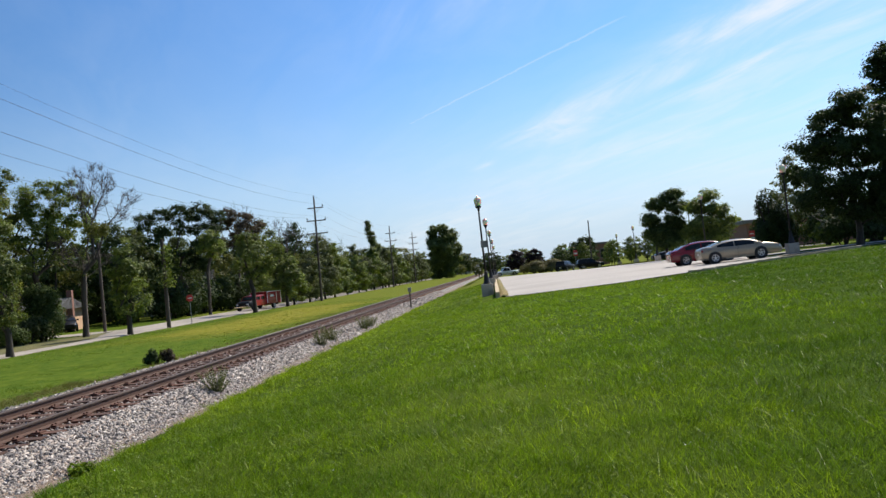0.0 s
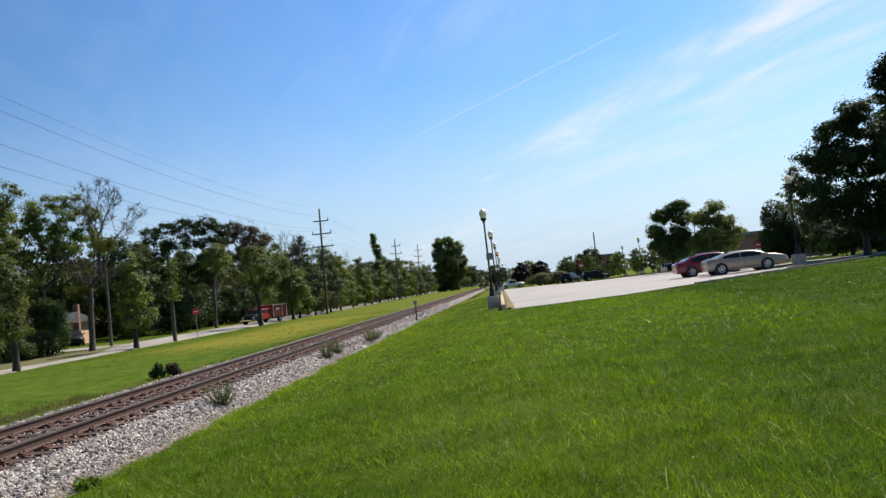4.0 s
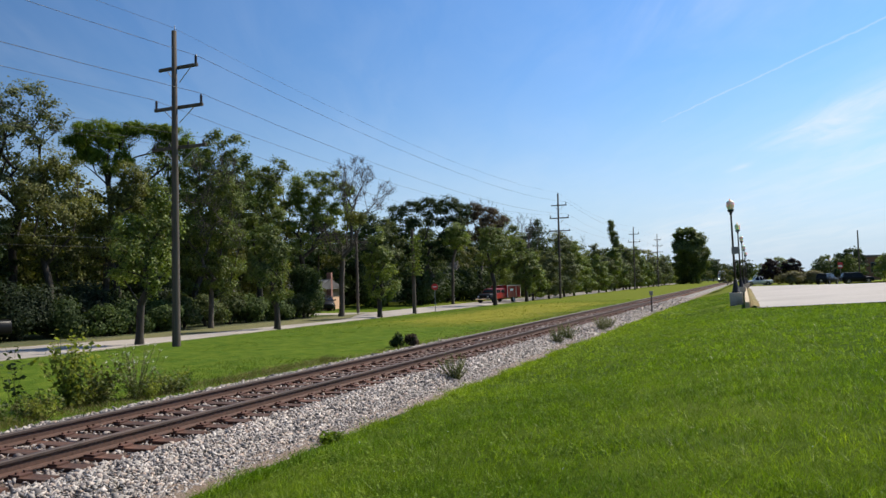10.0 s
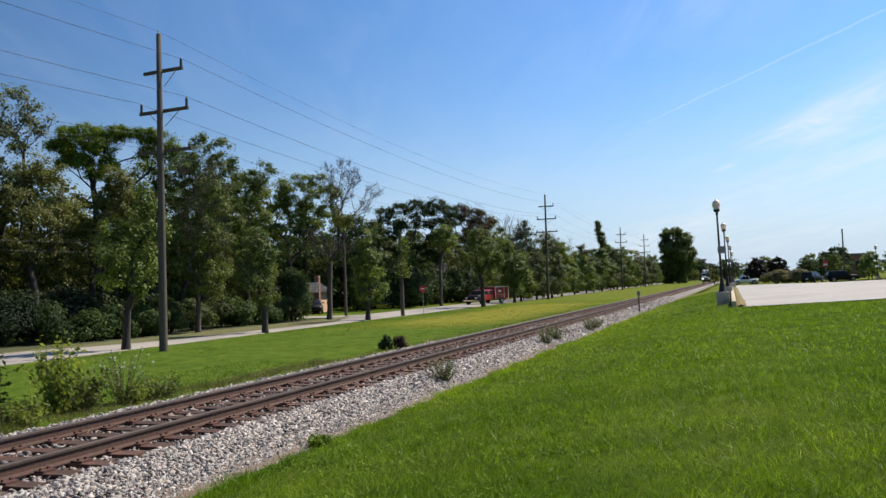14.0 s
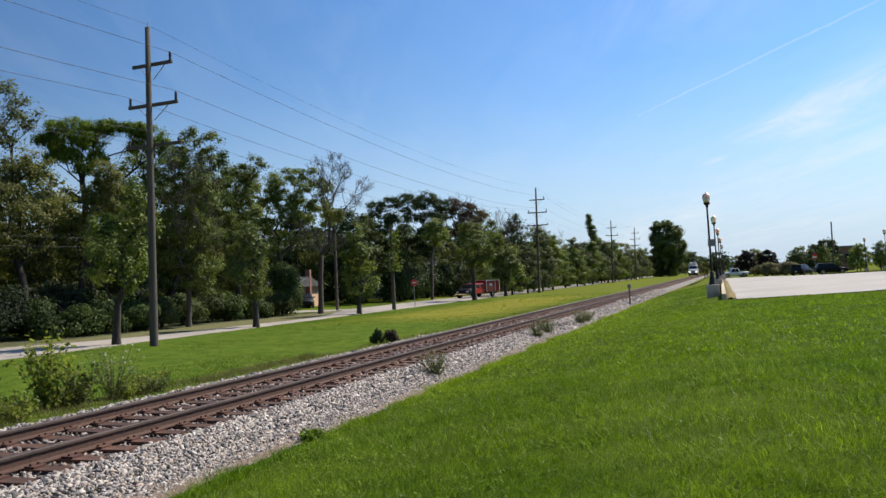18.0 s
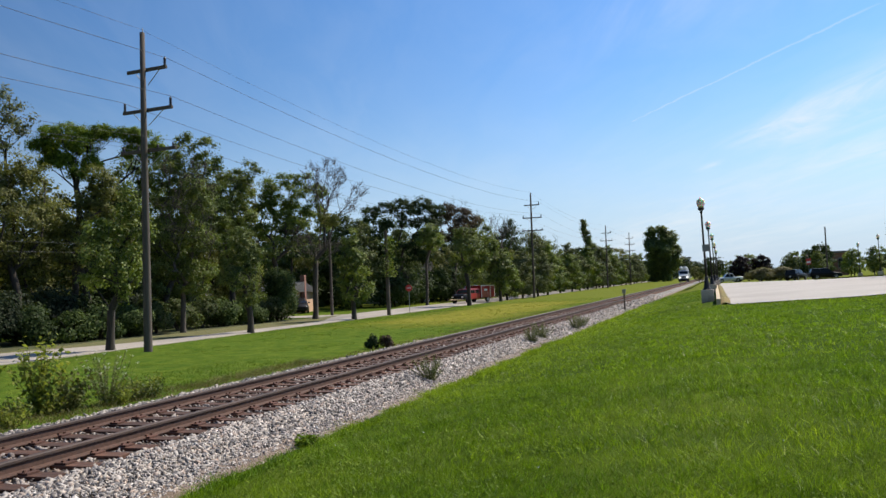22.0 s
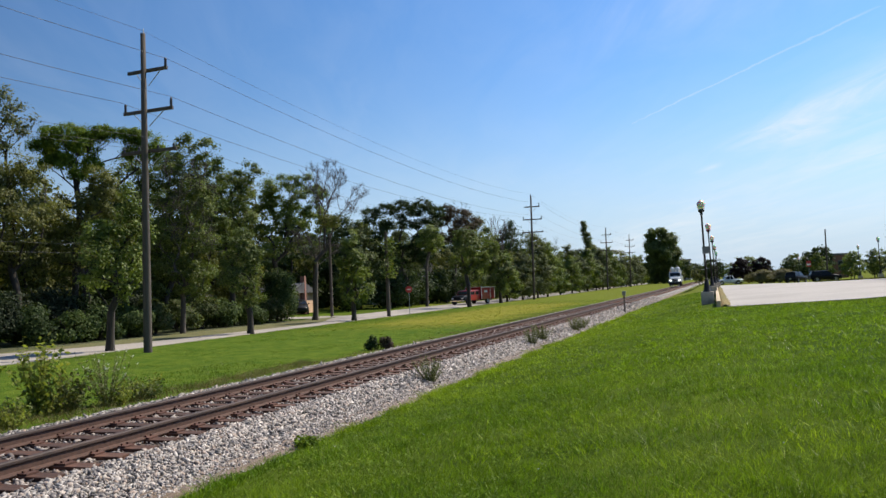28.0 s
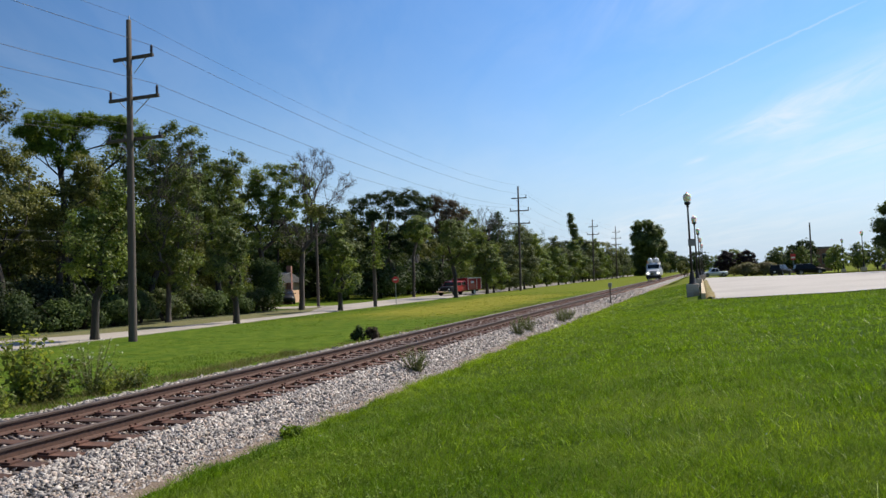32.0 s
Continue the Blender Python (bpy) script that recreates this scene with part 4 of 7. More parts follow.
def plant(name, label, category, meshes, x, y, turn=0.0, group="", scale=1.0, z=None):
    m = Matrix.LocRotScale((x, y, ground_z(x, y) if z is None else z), Euler((0, 0, turn)), Vector((scale, scale, scale)))
    t = thing(name, label, category, m, group)
    put("trunk", meshes[0], t)
    if meshes[1]:
        put("crown", meshes[1], t)
    return t


def make_bush(seed, w, d, h, leaf, n, size, stems=6):
    rng = np.random.default_rng(seed)
    tubes = []
    for i in range(stems):
        a = rng.uniform(0, 6.28)
        e = np.array([math.cos(a) * w * 0.35, math.sin(a) * d * 0.35, h * rng.uniform(0.5, 0.85)])
        tubes.append((bezier(np.array([0.1 * e[0], 0.1 * e[1], -0.05]), e * (0.3, 0.3, 0.6), e, 4), np.linspace(0.035, 0.008, 4) * h / 2 + 0.004))
    k = 16
    a, u = rng.uniform(0, 6.28, k), np.sqrt(rng.uniform(0, 1, k))
    cl = np.column_stack([np.cos(a) * u * w * 0.36, np.sin(a) * u * d * 0.36, h * (0.2 + 0.62 * rng.uniform(0, 1, k) * (1 - 0.5 * u * u))])
    pick = rng.integers(0, k, n)
    v = rng.normal(size=(n, 3))
    v /= np.linalg.norm(v, axis=1)[:, None]
    pos = cl[pick] + v * np.array([w, d, h]) * 0.2 * rng.uniform(0.3, 1.2, (n, 1)) ** 0.5
    pos[:, 2] = np.abs(pos[:, 2])
    v = (pos - (0, 0, h * 0.3)) / (w * 0.5, d * 0.5, h * 0.6) + v * 0.35
    return tubes_mesh("stem", tubes, M["bark"], 5), quads_mesh("foliage", leaf_quads(rng, pos, size, out=v), 4, M[leaf])


def shrub(name, label, meshes, x, y, turn=0.0, group="", scale=1.0, category="shrub"):
    m = Matrix.LocRotScale((x, y, ground_z(x, y) - 0.02), Euler((0, 0, turn)), Vector((scale, scale, scale)))
    t = thing(name, label, category, m, group)
    put("stem", meshes[0], t)
    put("foliage", meshes[1], t)
    return t


STREET = (96.5, 103.5, 112.0, 121.0, 132.5, 144.0, 151.5, 163.0, 176.0, 183.0, 197.0, 204.0, 219.0, 231.0, 240.0, 255.0, 270.0, 281.0)


def build_street_trees():
    """The row of young trees on the verge."""
    g = "young street trees on the verge"
    lab = "young street tree with a narrow green crown beside the road"
    plant("street_tree", "street tree with ragged bright green crown and forked trunk", "tree", grow_tree(11, [(0.8, 6.7, 0.3, 0.5), (1.2, 6.0, 0.5, 0.6), (0.7, 5.7, 0.5, 0.6), (1.3, 5.0, 0.5, 0.7), (-0.6, 5.0, 0.7, 0.6), (0.2, 4.7, 0.7, 0.7), (-0.4, 4.0, 0.9, 0.6), (0.8, 4.0, 0.7, 0.7), (0.2, 3.3, 0.9, 0.6), (1.1, 3.2, 0.4, 0.5), (-0.6, 3.0, 0.7, 0.4), (0.6, 2.5, 0.5, 0.4)], "leafbright", 0.12, 0.16, 1.7, clump=0.27, per=58, reach=2.6, depth=1.3, droop=0.35), -23.6, 28.0, 0.7, g)
    plant("street_tree", "leaning street tree with sparse low green crown", "tree", grow_tree(12, [(-0.4, 5.1, 0.7, 0.7), (0.0, 4.2, 0.8, 0.8), (-0.9, 3.9, 0.8, 0.7), (0.2, 3.2, 0.6, 0.8), (-0.6, 3.0, 0.9, 0.7), (-1.2, 3.2, 0.5, 0.5), (0.4, 2.1, 0.4, 0.5), (-0.1, 2.0, 0.6, 0.5)], "leaf", 0.11, 0.16, 1.6, clump=0.25, per=60, depth=1.2, droop=0.25), -23.5, 38.6, 0.55, g)
    plant("street_tree", "compact bright green street tree with upright oval crown", "tree", grow_tree(13, [(0.1, 5.9, 0.3, 0.5), (-0.1, 5.1, 0.7, 0.7), (0.3, 4.2, 0.8, 0.8), (-0.5, 3.9, 0.7, 0.8), (0.5, 3.1, 0.8, 0.8), (-0.4, 2.6, 0.8, 0.9), (0.2, 1.7, 1.0, 0.5), (1.1, 2.1, 0.4, 0.5)], "leafbright", 0.13, 0.16, 1.4, clump=0.28, per=60, depth=1.2), -23.6, 52.0, 0.43, g)
    # half of them in paler grey leaves, a painted stand-in for distance haze
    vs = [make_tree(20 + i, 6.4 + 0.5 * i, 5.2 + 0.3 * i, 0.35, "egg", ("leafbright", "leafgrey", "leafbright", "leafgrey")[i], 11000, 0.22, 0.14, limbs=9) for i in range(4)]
    rng = random.Random(8)
    plant("street_tree", "broad leafy street tree before a red truck", "tree", grow_tree(14, [(-0.4, 6.9, 1.0, 0.8), (0.9, 6.8, 1.0, 0.8), (0.1, 5.8, 1.6, 1.0), (1.4, 4.6, 1.0, 1.0), (-0.9, 4.4, 0.8, 0.9), (0.3, 3.4, 0.9, 0.7)], "leaf", 0.2, 0.2, 2.2, clump=0.45, per=75), -22.9, 77.6, 0.29, g)
    plant("street_tree", "bright green street tree beside a red truck", "tree", grow_tree(15, [(-0.8, 6.4, 1.1, 0.9), (0.0, 5.1, 1.3, 1.1), (-1.2, 4.2, 0.9, 0.9), (0.7, 3.7, 1.1, 1.1), (-0.5, 2.6, 1.2, 0.8), (0.3, 1.6, 0.8, 0.7)], "leaf", 0.2, 0.18, 1.5, clump=0.42, per=65), -23.0, 90.5, 0.25, g)
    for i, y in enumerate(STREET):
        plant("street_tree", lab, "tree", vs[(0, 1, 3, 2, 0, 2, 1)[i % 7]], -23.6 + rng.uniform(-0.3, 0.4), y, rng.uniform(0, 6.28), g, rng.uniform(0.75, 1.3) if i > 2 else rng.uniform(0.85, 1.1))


def build_woods():
    g = "tall trees beyond the road"

    def bough_tree(label, x, y, turn, *a, **k):
        plant("woodland_tree", label, "tree", grow_tree(*a, **k), x, y, turn, g)

    bough_tree("tall pale grey-green tree with airy crown", -38.0, 35.0, 0.83, 101, [(0.5, 12.8, 2.2, 1.4), (1.9, 12.0, 1.3, 0.9), (-1.3, 11.6, 2.2, 1.9), (0.3, 11.0, 1.9, 1.0), (-0.8, 9.4, 2.2, 1.3), (0.6, 8.8, 1.5, 1.0), (-2.5, 9.0, 1.8, 1.4)], "leafgrey", 0.15, 0.22, 5.0, clump=0.5, per=70, reach=2.6)
    bough_tree("tall locust tree with flat umbrella crown and bare lower trunk", -37.0, 40.8, 0.74, 102, [(-0.1, 12.4, 2.0, 0.6), (-1.5, 11.7, 0.9, 0.6), (1.2, 12.5, 1.2, 0.5), (2.2, 12.6, 0.9, 0.4), (3.3, 12.4, 1.0, 0.5), (4.4, 12.2, 0.9, 0.6), (0.7, 11.6, 1.3, 0.5), (-1.1, 10.9, 0.9, 0.5), (3.8, 11.5, 1.1, 0.5), (-0.3, 10.7, 0.8, 0.5), (1.1, 10.5, 0.7, 0.6), (5.0, 11.5, 0.5, 0.6), (0.3, 9.9, 0.6, 0.4)], "leaflocust", 0.11, 0.2, 5.6, clump=0.36, per=150, reach=5.5, droop=0.3, fan=0.75)
    bough_tree("olive woodland tree with layered boughs", -35.5, 35.1, 0.79, 103, [(-0.4, 9.0, 1.5, 0.8), (0.8, 9.2, 1.1, 0.9), (0.3, 9.9, 0.7, 0.4), (-0.9, 7.6, 1.6, 0.9), (0.6, 6.6, 1.6, 0.8), (-1.3, 5.9, 1.7, 1.3), (0.0, 5.1, 1.7, 1.1), (1.6, 7.0, 1.1, 0.8)], "leafolive", 0.13, 0.2, 2.6, clump=0.45, per=115)
    bough_tree("olive woodland tree with dark forked limbs", -34.5, 39.1, 0.72, 104, [(0.7, 9.1, 1.0, 1.0), (-0.4, 8.0, 1.3, 0.7), (1.3, 8.4, 0.9, 1.0), (-1.3, 6.5, 1.6, 1.1), (0.7, 7.2, 1.3, 1.0), (1.9, 6.0, 1.1, 1.1), (-0.9, 4.9, 1.5, 1.0)], "leafolive", 0.13, 0.2, 2.4, clump=0.42, per=115)
    bough_tree("tall ragged green tree with dead grey twigs", -29.2, 40.7, 0.62, 105, [(0.5, 11.1, 0.9, 0.6), (1.5, 10.8, 0.7, 0.6), (-0.1, 10.2, 0.8, 0.7), (1.2, 9.9, 0.9, 0.7), (-0.8, 9.2, 0.9, 0.9), (0.5, 8.7, 1.2, 1.0), (1.3, 7.5, 1.0, 1.1), (-0.9, 5.7, 1.2, 1.2), (0.7, 5.5, 1.6, 1.3), (-0.3, 3.9, 1.5, 1.0), (1.1, 3.5, 1.2, 1.0), (0.5, 2.4, 0.9, 0.6), (-0.4, 7.4, 1.4, 1.2), (-0.4, 9.3, 0.7, 0.7, -1.9), (0.9, 9.1, 0.8, 0.7, -1.9), (0.1, 8.2, 0.9, 0.7, -1.9), (1.5, 8.2, 0.7, 0.7, -1.9), (-0.6, 7.1, 0.9, 0.7, -1.9), (1.1, 6.8, 1.0, 0.7, -1.9), (0.2, 5.7, 1.1, 0.7, -1.9), (1.6, 5.4, 0.7, 0.7, -1.9)], "leaf", 0.12, 0.15, 2.2, "greybark", clump=0.36, per=90, bare=8)
    bough_tree("broad dark green woodland tree with ragged top", -34.0, 45.5, 0.64, 111, [(-0.6, 11.4, 1.0, 0.7), (0.4, 10.9, 1.1, 0.8), (-1.0, 9.9, 1.1, 1.0), (3.4, 10.7, 0.7, 0.7), (2.9, 9.6, 1.1, 1.0), (0.3, 8.6, 1.5, 1.1), (3.2, 8.1, 1.1, 1.1), (-1.0, 8.1, 1.1, 1.1), (1.3, 7.5, 1.5, 1.1), (-0.3, 6.4, 1.6, 1.1), (2.9, 6.0, 1.4, 1.2), (1.1, 5.2, 1.6, 1.1)], "leafhedge", 0.13, 0.2, 2.4, clump=0.42, per=105)
    bough_tree("olive green woodland tree behind a ragged one", -36.0, 60.2, 0.54, 112, [(-1.9, 11.5, 0.9, 0.8), (-0.7, 10.8, 1.1, 1.0), (-2.1, 9.6, 1.3, 1.2), (0.1, 8.9, 1.0, 0.9), (-1.0, 8.0, 1.4, 1.1), (0.1, 6.8, 1.4, 1.1), (-2.0, 6.4, 1.4, 1.2)], "leafolive", 0.15, 0.2, 2.4, clump=0.45, per=95)
    bough_tree("olive green woodland tree with ragged crown", -31.5, 49.5, 0.57, 106, [(1.4, 10.7, 0.8, 0.7), (0.5, 10.2, 0.8, 0.8), (-0.5, 9.8, 0.7, 1.0), (1.4, 9.4, 0.8, 0.8), (0.2, 8.7, 1.2, 1.0), (-0.7, 7.7, 1.2, 1.2), (0.9, 7.4, 1.1, 1.2), (-0.2, 6.1, 1.3, 1.2), (0.6, 4.6, 1.4, 1.1), (-0.6, 9.0, 0.5, 1.2)], "leaf", 0.13, 0.2, 2.6, clump=0.42, per=105, bare=1)
    bough_tree("bright green tree with open crown and dark limbs", -33.5, 60.0, 0.51, 107, [(-0.8, 10.7, 1.1, 0.9), (0.8, 11.3, 1.0, 0.7), (2.2, 11.5, 0.6, 0.5), (-0.1, 9.6, 1.3, 0.7), (-1.1, 8.8, 0.9, 0.7), (1.6, 10.3, 1.1, 0.8), (2.9, 10.1, 1.1, 0.8), (1.1, 9.0, 1.0, 0.7), (2.7, 8.7, 1.3, 0.8), (1.3, 7.5, 1.1, 0.6), (-1.3, 7.2, 0.9, 0.8), (3.6, 7.5, 1.0, 0.8), (0.3, 6.0, 1.3, 0.6), (0.2, 8.2, 1.2, 0.7), (-0.9, 9.8, 0.9, 0.7), (2.2, 6.4, 1.2, 0.7), (-1.1, 5.6, 1.1, 0.8)], "leafbright", 0.14, 0.2, 2.6, clump=0.42, per=85, reach=4.6)
    plant("bare_tree", "half-dead tall tree with bare grey twigs at the top", "tree", grow_tree(201, [(-0.6, 4.2, 0.9, 0.5), (1.2, 7.2, 0.8, 0.6), (0.2, 10.3, 0.9, 1.3), (1.5, 10.9, 0.9, 1.0), (2.2, 10.3, 0.8, 1.0), (1.0, 9.1, 1.3, 1.1), (3.5, 9.3, 0.8, 0.8), (2.8, 8.3, 0.7, 0.8), (0.0, 5.5, 1.8, 0.9), (1.9, 5.3, 1.1, 0.7), (-0.9, 6.2, 1.0, 0.6)], "leafolive", 0.13, 0.2, 5.6, "greybark", 0.34, 80, 9, 5.5, fan=0.7), -27.9, 54.7, 0.47)
    bough_tree("dense dark green maple with sky gaps between limbs", -33.5, 88.7, 0.36, 108, [(-3.9, 10.7, 1.2, 0.8), (-4.4, 9.4, 1.1, 1.1), (-2.2, 11.1, 1.2, 0.8), (-0.2, 11.6, 1.1, 0.7), (2.2, 11.6, 1.5, 0.7), (3.7, 10.9, 1.1, 1.0), (1.2, 10.9, 1.2, 0.7), (-0.8, 10.6, 1.0, 0.5), (-3.8, 7.7, 1.1, 1.1), (-2.0, 9.3, 0.7, 0.5), (3.2, 9.6, 1.4, 1.0), (1.5, 9.3, 1.0, 0.7), (-1.2, 6.5, 1.4, 1.0), (0.2, 9.7, 1.0, 0.5), (-2.9, 8.4, 0.9, 0.8), (3.0, 7.9, 1.5, 1.0), (1.2, 7.2, 1.2, 0.9), (-3.0, 6.2, 1.4, 1.0), (1.9, 5.6, 1.6, 0.9), (-0.6, 4.9, 1.5, 0.8)], "leafdark", 0.2, 0.27, 3.4, clump=0.55, per=105, reach=4.5)
    bough_tree("purple-brown maple with thinning top", -32.0, 101.7, 0.3, 109, [(-0.1, 11.7, 1.5, 0.9), (1.6, 11.2, 1.5, 1.1), (-1.0, 10.5, 1.4, 1.1), (0.9, 9.9, 1.8, 1.1), (2.8, 10.1, 1.1, 1.1), (-0.4, 8.6, 1.7, 1.1), (1.6, 8.2, 1.8, 1.2), (0.8, 12.2, 1.8, 0.8)], "leafbrown", 0.22, 0.3, 3.6, clump=0.6, per=100, bare=1)
    bough_tree("slender yellow-green tree with a pale trunk", -30.0, 85.5, 0.34, 110, [(0.5, 8.1, 1.2, 0.8), (-0.3, 7.1, 0.8, 0.7), (1.2, 7.1, 1.0, 0.8), (0.4, 6.4, 0.9, 0.5)], "leafbright", 0.18, 0.16, 4.5, "greybark", 0.45, 120)
    # x, y, height, width, crown base, shape, leaf, count, leaf size, label
    rows = [
        (-33.0, 117, 12.0, 9.0, 3.0, "egg", "leaf", 9000, 0.27, "mixed green woodland tree, partly bare"),
        (-31.5, 132, 12.4, 9.0, 2.0, "egg", "leafdark", 9000, 0.28, "dense dark green woodland tree by the road"),
        (-31.0, 146, 11.4, 9.0, 1.8, "egg", "leafolive", 9000, 0.28, "olive green woodland tree by the road"),
        (-31.0, 162, 10.0, 9.0, 1.4, "egg", "leaf", 8000, 0.3, "broad green woodland tree by the road"),
        (-30.0, 178, 10.0, 8.0, 1.4, "egg", "leafgrey", 8000, 0.3, "grey-green willow-like tree along the road"),
        (-29.5, 206, 10.8, 9.0, 1.4, "round", "leafdark", 8000, 0.32, "dense dark green woodland tree by the road"),
        (-29.0, 226, 11.3, 9.5, 1.4, "round", "leaf", 8000, 0.32, "broad green woodland tree by the road"),
        (-27.0, 252, 11.3, 9.5, 1.4, "round", "leafolive", 7000, 0.34, "broad green woodland tree by the road"),
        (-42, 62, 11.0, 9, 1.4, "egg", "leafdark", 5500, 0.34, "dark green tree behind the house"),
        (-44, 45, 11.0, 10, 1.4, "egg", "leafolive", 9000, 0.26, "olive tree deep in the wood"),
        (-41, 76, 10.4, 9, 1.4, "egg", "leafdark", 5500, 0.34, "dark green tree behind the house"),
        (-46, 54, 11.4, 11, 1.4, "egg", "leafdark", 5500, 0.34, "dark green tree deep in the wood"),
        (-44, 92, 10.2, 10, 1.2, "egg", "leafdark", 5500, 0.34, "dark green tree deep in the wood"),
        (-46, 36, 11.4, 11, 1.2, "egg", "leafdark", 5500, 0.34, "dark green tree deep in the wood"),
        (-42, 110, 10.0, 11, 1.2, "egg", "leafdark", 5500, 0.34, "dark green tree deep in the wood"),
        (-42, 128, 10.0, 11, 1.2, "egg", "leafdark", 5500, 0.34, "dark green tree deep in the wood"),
        (-36, 27, 9.5, 7.5, 1.6, "egg", "leafolive", 10000, 0.18, "ragged green woodland tree"),
        (-38, 20, 11.5, 9, 1.6, "egg", "leafdark", 8000, 0.26, "dense dark green woodland tree by the road"),
        (-38, 10, 11.5, 9, 1.6, "egg", "leaf", 6000, 0.3, "dense dark green woodland tree by the road"),
    ]
    for i, (x, y, h, w, b, sh, lf, n, s, lab) in enumerate(rows):
        plant("woodland_tree", lab, "tree", make_tree(120 + i, h, w, b, sh, lf, n, s, limbs=10), x, y, i * 1.3, g)
    for k, (x, y, h, w, lf) in enumerate(((-39.5, 38.5, 9.8, 8, "leafolive"), (-37.5, 46.5, 12.2, 8.5, "leaf"), (-36.0, 52.0, 11.4, 8.0, "leafolive"), (-36.5, 57.0, 8.4, 6.5, "leafolive"), (-41.0, 31.0, 10.2, 8.5, "leafdark"), (-39.0, 84.0, 10.4, 9, "leafdark"), (-38.5, 95.0, 10.6, 9, "leafdark"), (-37.0, 104.0, 9.4, 8, "leafolive"), (-37.5, 113.0, 10.0, 9, "leafdark"), (-36.0, 138.0, 10.4, 9, "leaf"), (-45.0, 81.0, 9.4, 7.5, "leafolive"), (-36.8, 83.0, 9.8, 7.0, "leafpine"))):
        plant("woodland_tree", "leafy tree in the second row of the wood", "tree", make_tree(140 + k, h, w, 0.8, "egg", lf, 11000 if y < 70 else 6500, 0.19 if y < 70 else 0.3, limbs=10), x, y, k * 2.1, g)
    # lower growth that fills the wood's edge
    fill_kinds = [make_tree(160 + k, 6.8 + 0.8 * k, 5.8, 0.5, "egg", ("leaf", "leafolive", "leafdark", "leafpine")[k], 13000, 0.14, 0.12, limbs=9) for k in range(4)]
    rr = random.Random(31)
    for k, (x, y) in enumerate(((-35.5, 16), (-36.4, 24), (-37.2, 32), (-36.8, 44.5), (-34.6, 47), (-33.4, 53.5), (-36.5, 81), (-36, 93), (-36.5, 98), (-35, 108), (-34.5, 124), (-33.5, 139), (-33, 154), (-32.5, 170), (-31, 186), (-31, 200), (-30.5, 215), (-29.5, 238))):
        plant("woodland_tree", "low dense leafy tree at the wood's edge", "tree", fill_kinds[k % 4], x, y, rr.uniform(0, 6.28), g, rr.uniform(0.85, 1.1))
    for k in range(20):
        y = 100 + 8.5 * k
        plant("woodland_tree", "low dense leafy tree at the wood's edge", "tree", fill_kinds[(k * 3) % 4], -29.5 + rr.uniform(-1.2, 1.0) + 0.012 * k, y, rr.uniform(0, 6.28), g, rr.uniform(0.8, 1.15))
    for i, (x, y, h) in enumerate(((-32.5, 107, 13.2), (-31, 120, 13.2), (-30.5, 125, 12.6), (-30, 152, 11.5))):
        plant("bare_tree", "leafless grey tree with fine twigs", "tree", make_bare_tree(210 + i, h, h * 0.5, 1.2, 0.12, levels=4), x, y, i)
    plant("poplar", "narrow leaning poplar with dark upright crown", "tree", grow_tree(220, [(-3.0, 15.3, 0.5, 0.9), (-2.9, 14.0, 0.8, 1.0), (-2.5, 12.6, 1.0, 1.1), (-2.1, 11.1, 1.1, 1.1), (-1.6, 9.5, 1.4, 1.2), (-0.9, 7.6, 1.9, 1.3), (-2.4, 6.4, 1.7, 1.4), (0.8, 5.4, 1.9, 1.6), (-1.2, 4.2, 2.3, 1.5), (0.2, 2.8, 2.2, 1.3)], "leaf", 0.27, 0.22, 2.0, clump=0.5, per=70, reach=6.0), -25.1, 190, 0.13)
    plant("willow", "large rounded dark green tree beside the railway", "tree", grow_tree(221, [(-3.7, 17.2, 2.2, 2.6), (-0.3, 18.2, 3.0, 1.9), (2.6, 15.3, 3.0, 2.8), (-2.8, 12.6, 3.5, 3.0), (4.3, 10.9, 2.2, 2.6), (0.7, 11.1, 3.5, 3.0), (-4.2, 7.7, 2.6, 3.0), (-0.5, 6.0, 3.5, 2.6), (4.9, 7.4, 1.3, 1.7), (2.5, 5.5, 2.2, 2.2), (-3.5, 2.2, 3.0, 2.2), (0.9, 2.0, 2.6, 1.7), (0.0, 14.6, 3.4, 2.6), (1.6, 8.4, 3.6, 2.6), (-2.2, 9.6, 3.2, 2.6), (-4.6, 14.0, 1.8, 2.6), (-5.0, 4.6, 2.0, 2.4)], "leaf", 0.5, 0.45, 2.0, clump=0.9, per=62, reach=6.5, droop=0.8), -17.0, 300, 0.06)
    # undergrowth along the far side of the road
    bl = [make_bush(330 + i, 3.2, 2.6, 2.0 + 0.25 * i, ("leafhedge", "leafpine", "leafhedge")[i], 4200, 0.15, 9) for i in range(3)]
    rng = random.Random(4)
    y = 34.0
    while y < 53:
        shrub("woodland_shrub", "leafy mid-green undergrowth at the wood's edge", bl[rng.randrange(3)], -30.6 + rng.uniform(-0.7, 0.4), y, rng.uniform(0, 6.28), "undergrowth along the road", rng.uniform(0.75, 1.15))
        y += rng.uniform(1.6, 2.6)
    # dark-leaved fill between trunks; deep shade is carried by the leaf colour
    shade = [make_bush(300 + i, 4.0, 3.2, 3.0 + 0.6 * i, ("leafdark", "leafyewshade")[i], 5000, 0.16) for i in range(2)]
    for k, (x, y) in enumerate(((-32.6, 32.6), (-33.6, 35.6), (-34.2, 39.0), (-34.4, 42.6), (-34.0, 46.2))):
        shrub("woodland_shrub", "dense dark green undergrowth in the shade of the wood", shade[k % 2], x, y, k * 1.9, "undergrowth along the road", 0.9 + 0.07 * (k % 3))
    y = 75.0
